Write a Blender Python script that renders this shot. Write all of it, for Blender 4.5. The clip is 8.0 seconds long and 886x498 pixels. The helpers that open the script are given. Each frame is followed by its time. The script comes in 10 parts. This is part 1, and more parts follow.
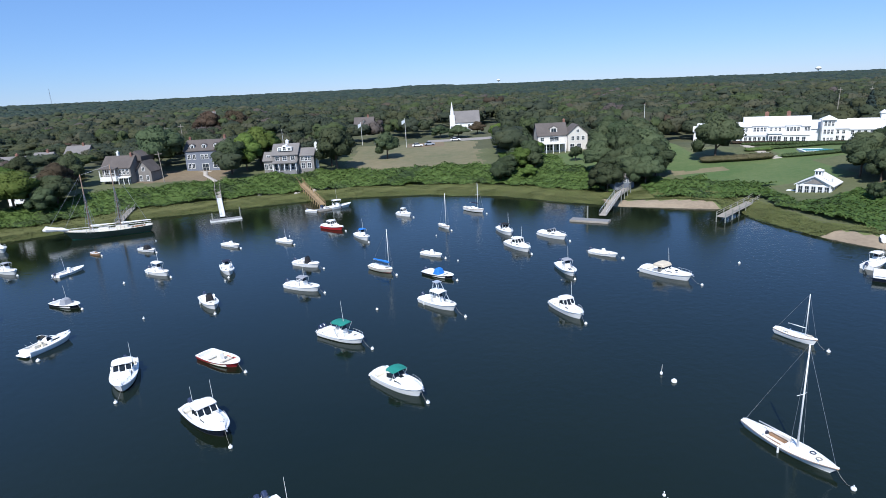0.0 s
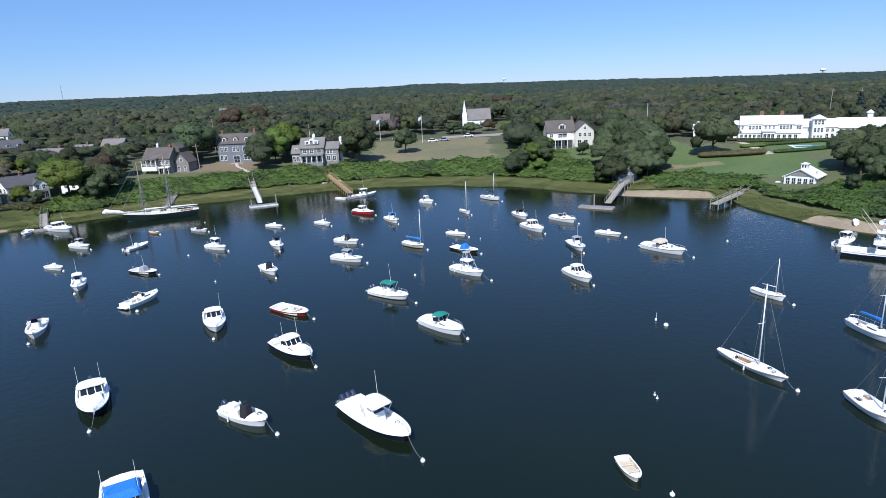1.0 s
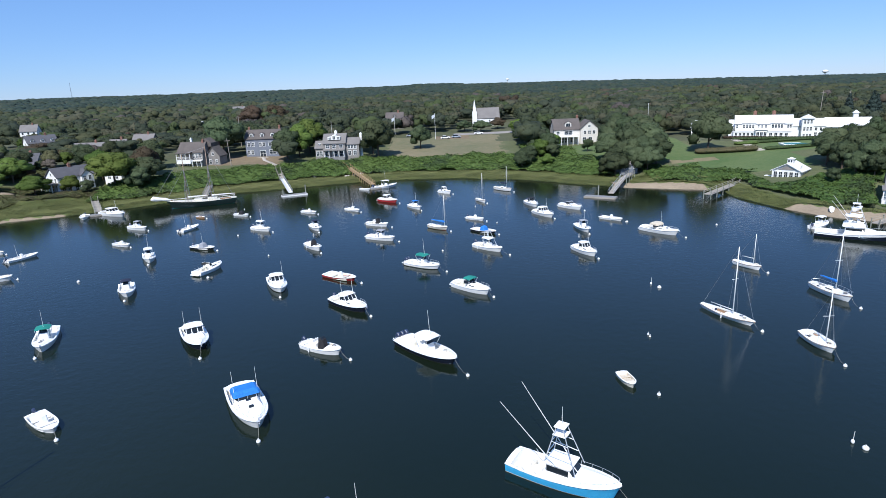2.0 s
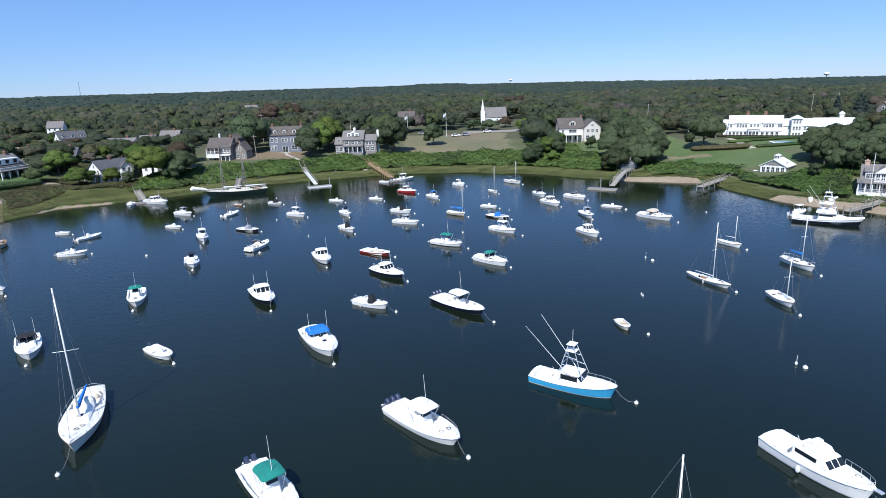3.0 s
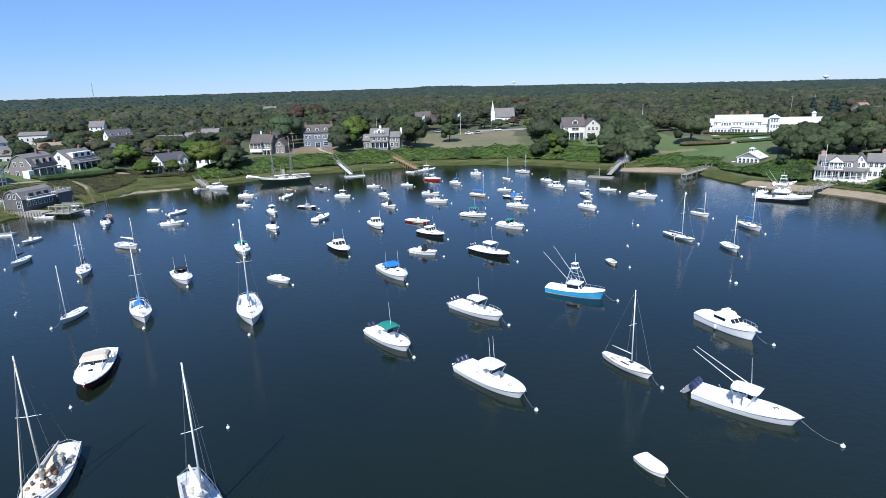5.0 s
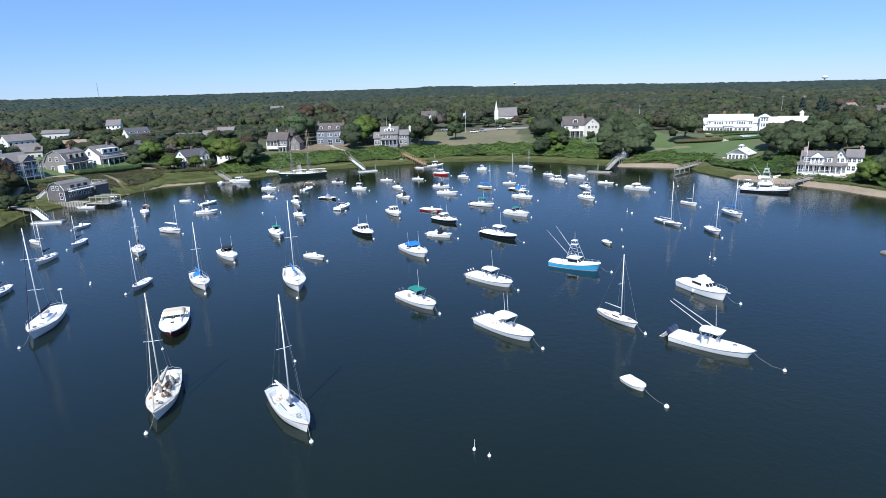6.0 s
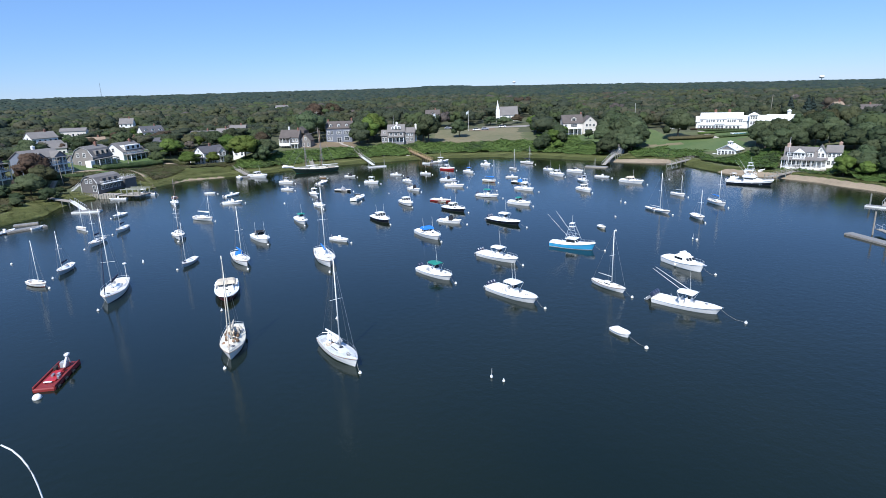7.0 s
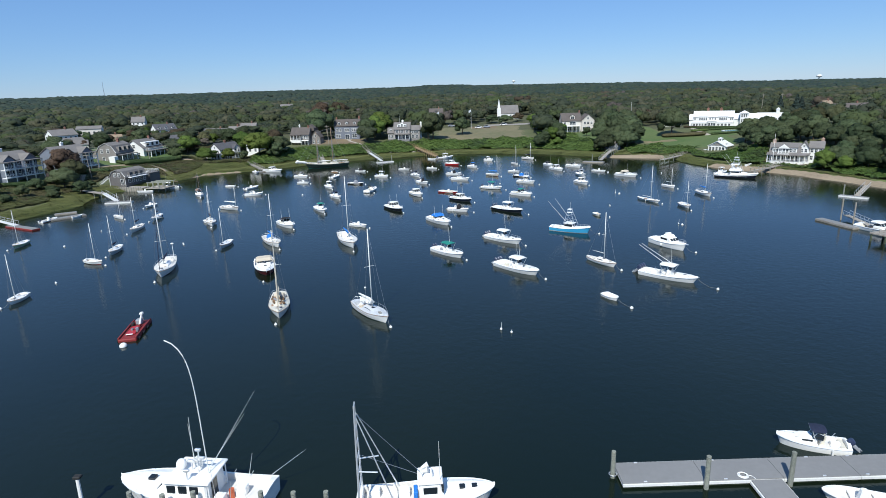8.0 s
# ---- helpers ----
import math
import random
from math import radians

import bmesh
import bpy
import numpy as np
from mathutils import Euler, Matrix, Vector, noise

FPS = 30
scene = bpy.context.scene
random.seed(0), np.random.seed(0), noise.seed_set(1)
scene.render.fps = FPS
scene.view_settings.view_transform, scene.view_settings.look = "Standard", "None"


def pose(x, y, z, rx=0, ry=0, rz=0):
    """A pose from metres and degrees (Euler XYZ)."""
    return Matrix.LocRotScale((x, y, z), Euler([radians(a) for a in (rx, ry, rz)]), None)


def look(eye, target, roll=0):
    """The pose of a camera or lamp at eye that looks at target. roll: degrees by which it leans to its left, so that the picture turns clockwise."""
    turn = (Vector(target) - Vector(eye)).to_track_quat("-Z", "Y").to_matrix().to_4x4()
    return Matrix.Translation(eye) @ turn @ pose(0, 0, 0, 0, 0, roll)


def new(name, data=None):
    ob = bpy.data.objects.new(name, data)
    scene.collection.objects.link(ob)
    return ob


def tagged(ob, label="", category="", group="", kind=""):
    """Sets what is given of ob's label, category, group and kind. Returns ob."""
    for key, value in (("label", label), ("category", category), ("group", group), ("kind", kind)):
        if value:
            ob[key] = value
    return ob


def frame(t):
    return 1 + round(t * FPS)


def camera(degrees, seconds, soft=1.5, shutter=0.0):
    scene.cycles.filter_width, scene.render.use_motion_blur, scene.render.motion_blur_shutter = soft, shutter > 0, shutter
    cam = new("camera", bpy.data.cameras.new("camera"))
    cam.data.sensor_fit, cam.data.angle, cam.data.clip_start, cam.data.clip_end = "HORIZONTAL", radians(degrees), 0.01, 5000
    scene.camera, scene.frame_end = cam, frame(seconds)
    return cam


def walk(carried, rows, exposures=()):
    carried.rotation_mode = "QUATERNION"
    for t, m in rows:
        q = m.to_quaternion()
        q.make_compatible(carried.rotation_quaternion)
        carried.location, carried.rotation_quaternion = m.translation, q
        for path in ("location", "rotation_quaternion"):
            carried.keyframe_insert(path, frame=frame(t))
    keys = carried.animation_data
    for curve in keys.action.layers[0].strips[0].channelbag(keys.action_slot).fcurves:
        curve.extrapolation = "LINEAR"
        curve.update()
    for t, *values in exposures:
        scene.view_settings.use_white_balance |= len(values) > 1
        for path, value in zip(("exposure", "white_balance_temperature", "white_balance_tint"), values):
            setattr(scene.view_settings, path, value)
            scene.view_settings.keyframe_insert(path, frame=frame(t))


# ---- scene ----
cam = camera(74.0, 8.0, soft=0.85)

PATH = [
    (0, (-0.247, 5.549, 30.362), (-0.254, 7.479, 29.836), -2.9),
    (0.5, (-2.479, -1.989, 30.403), (-2.491, -0.059, 29.875), -2.7),
    (1, (-4.691, -9.49, 30.499), (-4.709, -7.561, 29.97), -2.5),
    (1.5, (-6.877, -17.109, 30.59), (-6.899, -15.18, 30.06), -2.4),
    (2.8, (-12.27, -37.338, 30.949), (-12.298, -35.41, 30.42), -1.9),
    (3, (-13.014, -40.453, 30.972), (-13.044, -38.525, 30.443), -1.9),
    (3.5, (-14.704, -48.305, 31.07), (-14.737, -46.376, 30.542), -1.9),
    (4, (-16.279, -55.884, 31.145), (-16.313, -53.954, 30.62), -1.8),
    (4.5, (-17.795, -63.336, 31.176), (-17.832, -61.406, 30.653), -1.9),
    (5.8, (-21.55, -82.374, 31.28), (-21.589, -80.443, 30.759), -1.8),
    (6, (-22.101, -85.24, 31.301), (-22.14, -83.31, 30.78), -1.8),
    (6.5, (-23.395, -92.222, 31.393), (-23.432, -90.292, 30.87), -1.8),
    (7, (-24.68, -99.129, 31.463), (-24.716, -97.199, 30.94), -1.8),
    (7.5, (-25.869, -105.98, 31.531), (-25.905, -104.05, 31.006), -1.8),
    (8, (-27.01, -112.663, 31.614), (-27.044, -110.733, 31.088), -1.8),
]
walk(cam, [(t, look(eye, target, roll)) for t, eye, target, roll in PATH], [(0, 0.28, 6000, 10), (1.5, 0.28, 6000, 10), (4, 0.31, 6000, 10), (6.5, 0.4, 6000, 10), (7.5, 0.24, 6050, 9), (8, 0.1, 6200, 5)])

# ---------------------------------------------------------------- world, sun, exposure
SUN_ELEVATION, SUN_BEARING = radians(49), radians(196)   # bearing clockwise from +y
world = bpy.data.worlds.new("sky")
scene.world = world
world.use_nodes = True
sky = world.node_tree.nodes.new("ShaderNodeTexSky")
sky.sky_type, sky.sun_disc = "NISHITA", False
sky.altitude = 600
sky.sun_elevation, sky.sun_rotation = SUN_ELEVATION, SUN_BEARING
sky.air_density, sky.dust_density, sky.ozone_density = 1.0, 0.0, 4.0
background = world.node_tree.nodes["Background"]
background.inputs["Strength"].default_value = 0.081
clear = world.node_tree.nodes.new("ShaderNodeMix")
clear.data_type, clear.blend_type = "RGBA", "MULTIPLY"
clear.inputs["Factor"].default_value = 1.0
clear.inputs["B"].default_value = (0.865, 0.985, 1.235, 1.0)
haze = world.node_tree.nodes.new("ShaderNodeMix")
haze.data_type = "RGBA"
haze.inputs["Factor"].default_value = 0.4
haze.inputs["B"].default_value = (2.45, 4.75, 9.2, 1.0)
world.node_tree.links.new(sky.outputs[0], clear.inputs["A"])
world.node_tree.links.new(clear.outputs["Result"], haze.inputs["A"])
world.node_tree.links.new(haze.outputs["Result"], background.inputs["Color"])
sun_data = bpy.data.lights.new("sun", "SUN")
sun_data.energy, sun_data.angle, sun_data.color = 5.0, radians(0.55), (1.0, 0.95, 0.88)
sun = new("sun", sun_data)
sun_dir = Vector((math.sin(SUN_BEARING) * math.cos(SUN_ELEVATION), math.cos(SUN_BEARING) * math.cos(SUN_ELEVATION), math.sin(SUN_ELEVATION)))
sun.rotation_euler = sun_dir.to_track_quat("Z", "Y").to_euler()
sun.location = (0, -50, 200)

# ---------------------------------------------------------------- materials


def material(name, colour, rough=0.6, metal=0.0, vary=0.15, scale=3.0, bump=0.0, bump_scale=20.0, per="none", hue=0.0, spec=0.5, second=None, thin=0.0):
    """A principled surface whose colour varies at two scales, with optional relief and a shift per object or per island."""
    m = bpy.data.materials.new(name)
    m.use_nodes = True
    nt = m.node_tree
    bsdf = nt.nodes["Principled BSDF"]
    bsdf.inputs["Roughness"].default_value, bsdf.inputs["Metallic"].default_value = rough, metal
    bsdf.inputs["Specular IOR Level"].default_value = spec
    coord = nt.nodes.new("ShaderNodeTexCoord")
    space = coord.outputs["Object"]
    coarse, fine = nt.nodes.new("ShaderNodeTexNoise"), nt.nodes.new("ShaderNodeTexNoise")
    coarse.inputs["Scale"].default_value, coarse.inputs["Detail"].default_value = scale * 0.2, 3
    fine.inputs["Scale"].default_value, fine.inputs["Detail"].default_value = scale * 2.3, 5
    for n in (coarse, fine):
        nt.links.new(space, n.inputs["Vector"])
    mix = nt.nodes.new("ShaderNodeMix")
    mix.data_type = "FLOAT"
    mix.inputs["Factor"].default_value = 0.45
    nt.links.new(coarse.outputs["Fac"], mix.inputs["A"])
    nt.links.new(fine.outputs["Fac"], mix.inputs["B"])
    ramp = nt.nodes.new("ShaderNodeValToRGB")
    low, high = (colour, second) if second else ([c * (1 - vary) for c in colour], [min(1, c * (1 + vary)) for c in colour])
    ramp.color_ramp.elements[0].position, ramp.color_ramp.elements[1].position = 0.32, 0.68
    ramp.color_ramp.elements[0].color, ramp.color_ramp.elements[1].color = (*low, 1), (*high, 1)
    nt.links.new(mix.outputs["Result"], ramp.inputs["Fac"])
    out = ramp.outputs["Color"]
    if per != "none":
        hsv = nt.nodes.new("ShaderNodeHueSaturation")
        source = nt.nodes.new("ShaderNodeObjectInfo").outputs["Random"] if per == "object" else nt.nodes.new("ShaderNodeNewGeometry").outputs["Random Per Island"]
        spread = nt.nodes.new("ShaderNodeMapRange")
        spread.inputs["To Min"].default_value, spread.inputs["To Max"].default_value = 0.5 - hue, 0.5 + hue
        nt.links.new(source, spread.inputs["Value"])
        nt.links.new(spread.outputs["Result"], hsv.inputs["Hue"])
        light = nt.nodes.new("ShaderNodeMapRange")
        light.inputs["To Min"].default_value, light.inputs["To Max"].default_value = 1 - 2 * vary, 1 + 2 * vary
        wave = nt.nodes.new("ShaderNodeMath")
        wave.operation, wave.inputs[1].default_value = "MULTIPLY", 7.31
        part_of = nt.nodes.new("ShaderNodeMath")
        part_of.operation = "FRACT"
        nt.links.new(source, wave.inputs[0])
        nt.links.new(wave.outputs[0], part_of.inputs[0])
        nt.links.new(part_of.outputs[0], light.inputs["Value"])
        nt.links.new(light.outputs["Result"], hsv.inputs["Value"])
        nt.links.new(out, hsv.inputs["Color"])
        out = hsv.outputs["Color"]
    nt.links.new(out, bsdf.inputs["Base Color"])
    if thin:
        # leaves and blades let some light through
        through_leaf, both = nt.nodes.new("ShaderNodeBsdfTranslucent"), nt.nodes.new("ShaderNodeMixShader")
        both.inputs["Fac"].default_value = thin
        nt.links.new(out, through_leaf.inputs["Color"])
        nt.links.new(bsdf.outputs[0], both.inputs[1])
        nt.links.new(through_leaf.outputs[0], both.inputs[2])
        nt.links.new(both.outputs[0], nt.nodes["Material Output"].inputs["Surface"])
    if bump:
        relief, b = nt.nodes.new("ShaderNodeTexNoise"), nt.nodes.new("ShaderNodeBump")
        relief.inputs["Scale"].default_value, relief.inputs["Detail"].default_value = bump_scale, 4
        b.inputs["Strength"].default_value, b.inputs["Distance"].default_value = bump, 0.3
        nt.links.new(space, relief.inputs["Vector"])
        nt.links.new(relief.outputs["Fac"], b.inputs["Height"])
        nt.links.new(b.outputs["Normal"], bsdf.inputs["Normal"])
    return m


def water_material():
    m = bpy.data.materials.new("harbour_water")
    m.use_nodes = True
    nt = m.node_tree
    bsdf = nt.nodes["Principled BSDF"]
    bsdf.inputs["Roughness"].default_value, bsdf.inputs["IOR"].default_value = 0.06, 1.37
    bsdf.inputs["Specular Tint"].default_value = (0.42, 0.74, 1.0, 1.0)
    coord = nt.nodes.new("ShaderNodeTexCoord")
    tone = nt.nodes.new("ShaderNodeTexNoise")
    tone.inputs["Scale"].default_value, tone.inputs["Detail"].default_value = 0.02, 4
    ramp = nt.nodes.new("ShaderNodeValToRGB")
    ramp.color_ramp.elements[0].position, ramp.color_ramp.elements[1].position = 0.35, 0.7
    ramp.color_ramp.elements[0].color, ramp.color_ramp.elements[1].color = (0.0056, 0.0102, 0.0056, 1), (0.0092, 0.0138, 0.0068, 1)
    nt.links.new(coord.outputs["Object"], tone.inputs["Vector"])
    nt.links.new(tone.outputs["Fac"], ramp.inputs["Fac"])
    nt.links.new(ramp.outputs["Color"], bsdf.inputs["Base Color"])
    gust = nt.nodes.new("ShaderNodeTexNoise")
    gust.inputs["Scale"].default_value, gust.inputs["Detail"].default_value = 0.012, 2
    nt.links.new(coord.outputs["Object"], gust.inputs["Vector"])
    strength = nt.nodes.new("ShaderNodeMapRange")
    strength.inputs["From Min"].default_value, strength.inputs["From Max"].default_value = 0.35, 0.65
    strength.inputs["To Min"].default_value, strength.inputs["To Max"].default_value = WATER_RIPPLE * 0.55, WATER_RIPPLE * 1.3
    nt.links.new(gust.outputs["Fac"], strength.inputs["Value"])
    normal = None
    for scale, part_, dist in ((0.9, 1.0, 0.12), (3.2, 1.0, 0.07)):
        n, b = nt.nodes.new("ShaderNodeTexNoise"), nt.nodes.new("ShaderNodeBump")
        n.inputs["Scale"].default_value, n.inputs["Detail"].default_value = scale, 4
        b.inputs["Distance"].default_value = dist
        nt.links.new(strength.outputs["Result"], b.inputs["Strength"])
        nt.links.new(coord.outputs["Object"], n.inputs["Vector"])
        nt.links.new(n.outputs["Fac"], b.inputs["Height"])
        if normal:
            nt.links.new(normal, b.inputs["Normal"])
        normal = b.outputs["Normal"]
    nt.links.new(normal, bsdf.inputs["Normal"])
    return m


def glass_material(name, colour, rough=0.06):
    m = bpy.data.materials.new(name)
    m.use_nodes = True
    bsdf = m.node_tree.nodes["Principled BSDF"]
    bsdf.inputs["Base Color"].default_value = (*colour, 1)
    bsdf.inputs["Roughness"].default_value, bsdf.inputs["IOR"].default_value = rough, 1.5
    return m


WATER_RIPPLE = 0.25
M_WATER = water_material()
M_FLOOR = material("woodland_floor", (0.05, 0.06, 0.025), 0.95, vary=0.5, scale=0.6, bump=0.4, bump_scale=1.5, second=(0.09, 0.09, 0.045))
M_MARSH = material("marsh_grass", (0.095, 0.125, 0.036), 0.9, scale=0.25, bump=0.3, bump_scale=1.2, second=(0.145, 0.165, 0.055))
M_SAND = material("beach_sand", (0.20, 0.155, 0.105), 0.95, scale=0.5, bump=0.3, bump_scale=3, second=(0.32, 0.255, 0.175))
M_LAWN = material("lawn", (0.05, 0.098, 0.024), 0.9, scale=0.35, bump=0.2, bump_scale=6, second=(0.105, 0.135, 0.045))
M_MEADOW = material("dry_meadow", (0.10, 0.11, 0.05), 0.95, scale=0.16, bump=0.3, bump_scale=4, second=(0.20, 0.165, 0.095))
M_DIRT = material("bare_bank", (0.13, 0.10, 0.06), 0.95, scale=0.4, bump=0.4, bump_scale=3, second=(0.22, 0.165, 0.10))
M_SEABED = material("harbour_bed", (0.05, 0.05, 0.035), 0.9, scale=0.3)
M_ROAD = material("asphalt", (0.26, 0.24, 0.22), 0.9, scale=1.0, vary=0.2)
M_UNDER = material("undergrowth", (0.062, 0.078, 0.028), 0.9, scale=0.4, bump=0.5, bump_scale=2, second=(0.115, 0.120, 0.052))
def leaves(name, low, high, per="object", **more):
    """A leafy surface: leaf-sized relief and a colour that shifts from tree to tree."""
    return material(name, low, 0.65, vary=0.16, scale=more.pop("scale", 1.1), per=per, hue=0.02, second=high, spec=0.12, thin=0.4, bump=0.5, bump_scale=2.6, **more)


M_LEAF = leaves("oak_leaves", (0.058, 0.085, 0.041), (0.124, 0.153, 0.082))
M_LEAF_BRIGHT = leaves("bright_leaves", (0.080, 0.130, 0.028), (0.159, 0.217, 0.058))
M_LEAF_BROWN = leaves("copper_leaves", (0.073, 0.055, 0.040), (0.143, 0.104, 0.072))
M_LEAF_OLIVE = leaves("olive_leaves", (0.080, 0.090, 0.043), (0.160, 0.163, 0.088))
M_LEAF_DUSKY = leaves("thinning_leaves", (0.100, 0.087, 0.072), (0.188, 0.157, 0.138))
# the joined wood: one leaf colour for each kind of tree in it
WOOD_TONES = [leaves("woodland_leaves", a, b, "none") for a, b in (
    ((0.048, 0.067, 0.039), (0.099, 0.114, 0.068)), ((0.060, 0.073, 0.038), (0.120, 0.127, 0.070)), ((0.043, 0.059, 0.041), (0.086, 0.101, 0.068)),
    ((0.079, 0.087, 0.055), (0.145, 0.143, 0.094)), ((0.077, 0.067, 0.050), (0.134, 0.110, 0.083)), ((0.060, 0.087, 0.038), (0.116, 0.144, 0.064)),
    ((0.096, 0.085, 0.076), (0.171, 0.147, 0.134)), ((0.066, 0.054, 0.038), (0.116, 0.090, 0.064)))]
# the far wood: darker, bluer leaf colours with the haze of distance put in
FAR_HAZE_TONES = [material("haze_tinted_leaves", a, 0.75, scale=0.5, second=b, spec=0.15, bump=0.6, bump_scale=0.7) for a, b in (
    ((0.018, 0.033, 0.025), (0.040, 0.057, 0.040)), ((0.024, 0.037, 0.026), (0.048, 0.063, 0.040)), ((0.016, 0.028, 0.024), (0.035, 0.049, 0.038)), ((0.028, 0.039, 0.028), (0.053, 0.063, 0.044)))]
WOOD_SHARE = (0.30, 0.23, 0.21, 0.12, 0.01, 0.11, 0.01, 0.01)
M_SHRUB = material("shrub_leaves", (0.078, 0.130, 0.031), 0.65, vary=0.08, scale=0.14, per="island", hue=0.012, second=(0.137, 0.202, 0.058), spec=0.25, thin=0.3)
M_SHRUB_DARK = material("dark_shrub_leaves", (0.049, 0.081, 0.029), 0.65, vary=0.08, scale=0.2, per="island", hue=0.012, second=(0.086, 0.122, 0.047), spec=0.25, thin=0.3)
M_SHRUB_BROWN = material("brown_brush", (0.080, 0.078, 0.040), 0.7, vary=0.08, scale=0.2, per="island", hue=0.012, second=(0.135, 0.12, 0.062), spec=0.2, thin=0.3)
M_SHRUB_OLIVE = material("olive_brush", (0.080, 0.094, 0.036), 0.7, vary=0.08, scale=0.2, per="island", hue=0.012, second=(0.142, 0.150, 0.062), spec=0.2, thin=0.3)
M_REED = material("reed_blades", (0.124, 0.148, 0.047), 0.8, vary=0.05, scale=0.07, per="island", hue=0.01, second=(0.196, 0.198, 0.080), spec=0.2, thin=0.3)
M_BARK = material("bark", (0.10, 0.075, 0.055), 0.9, vary=0.3, scale=2, bump=0.4, bump_scale=8)

# ---------------------------------------------------------------- ground
SHORE = [(-177.7, -257.7), (-165.0, -57.8), (-150.8, 32.0), (-145.6, 50.0), (-141.4, 63.9), (-145.2, 76.0), (-144.0, 90.0), (-134.9, 99.8), (-133.7, 113.8),
         (-128.5, 129.8), (-115.4, 135.6), (-101.3, 144.4), (-90.1, 155.2), (-81.0, 163.1), (-64.9, 168.9), (-42.8, 177.6), (-27.8, 180.4), (-3.8, 179.1),
         (18.1, 169.8), (32.9, 156.6), (42.8, 149.5), (54.7, 144.3), (66.7, 139.1), (67.5, 125.1), (70.3, 111.1), (76.2, 101.0), (82.1, 95.9), (89.9, 82.8),
         (98.6, 55.7), (113.1, 18.5), (118.0, -61.6), (110.8, -151.5), (58.3, -185.8), (-61.7, -189.2), (-132.1, -213.3)]


def shore_distance(x, y):
    """Metres inland of the shoreline (minus: out on the water), for arrays of places."""
    x, y = np.asarray(x, float), np.asarray(y, float)
    best, inside = np.full(x.shape, 1e9), np.zeros(x.shape, bool)
    for (x0, y0), (x1, y1) in zip(SHORE, SHORE[1:] + SHORE[:1]):
        dx, dy = x1 - x0, y1 - y0
        s = np.clip(((x - x0) * dx + (y - y0) * dy) / (dx * dx + dy * dy), 0, 1)
        best = np.minimum(best, np.hypot(x - x0 - s * dx, y - y0 - s * dy))
        with np.errstate(divide="ignore", invalid="ignore"):
            cross = ((y0 > y) != (y1 > y)) & (x < (x1 - x0) * (y - y0) / ((y1 - y0) if y1 != y0 else 1e-9) + x0)
        inside ^= cross
    return np.where(inside, -best, best)


def smooth(a, b, v):
    s = np.clip((v - a) / (b - a), 0, 1)
    return s * s * (3 - 2 * s)


def lumps(x, y, size, seed):
    """Cheap smooth unevenness, about -1 to 1."""
    a, b = x / size, y / size
    return (np.sin(a * 1.3 + seed) * np.cos(b * 1.7 - seed * 2) + 0.6 * np.sin(a * 2.9 - b * 2.1 + seed * 3) + 0.4 * np.cos(a * 4.7 + b * 5.3 + seed)) / 2


# house plots cut level into the slope: x, y, inner and outer radius, height
LEVEL = [(97.0, 106.0, 9.0, 15.0, 0.95), (-133.5, 166.0, 10.0, 18.0, 2.5)]


def ground_height(x, y):
    x, y = np.asarray(x, float), np.asarray(y, float)
    d = shore_distance(x, y) + 0.8 * lumps(x, y, 9, 1.0)
    centre = 0.15 + 0.5 * smooth(0, 3, d) + 4.4 * smooth(10, 30, d) + np.clip((d - 28) * 0.065, 0, 6)
    sides = 0.15 + 0.4 * smooth(0, 3, d) + np.clip(d * 0.125, 0, 8)
    w = smooth(42, 62, x) + smooth(-118, -130, x)
    land = centre * (1 - w) + sides * w + 0.12 * lumps(x, y, 9, 4.0)
    bed = np.maximum(d, -20) * 0.14
    h = np.where(d > 0, np.maximum(land, 0.08) * smooth(-0.4, 1.8, d) + 0.02 * np.minimum(d, 1), bed)
    for fx, fy, r0, r1, top in LEVEL:
        w = smooth(r1, r0, np.hypot(x - fx, y - fy)) * (d > 2.5)
        h = h * (1 - w) + np.minimum(h, top) * w
    r, bearing = np.hypot(x + 15, y + 50), np.degrees(np.arctan2(x + 15, y + 50))
    rise = np.interp(bearing, (-60, -35, 0, 12, 25, 38, 60), (24, 23, 22, 16, 6, 0, 0))
    return h + np.where(y > 0, smooth(450, 2300, r) * rise, 0) + smooth(350, 900, r) * 3 * lumps(x, y, 160, 2.0) * (d > 0)


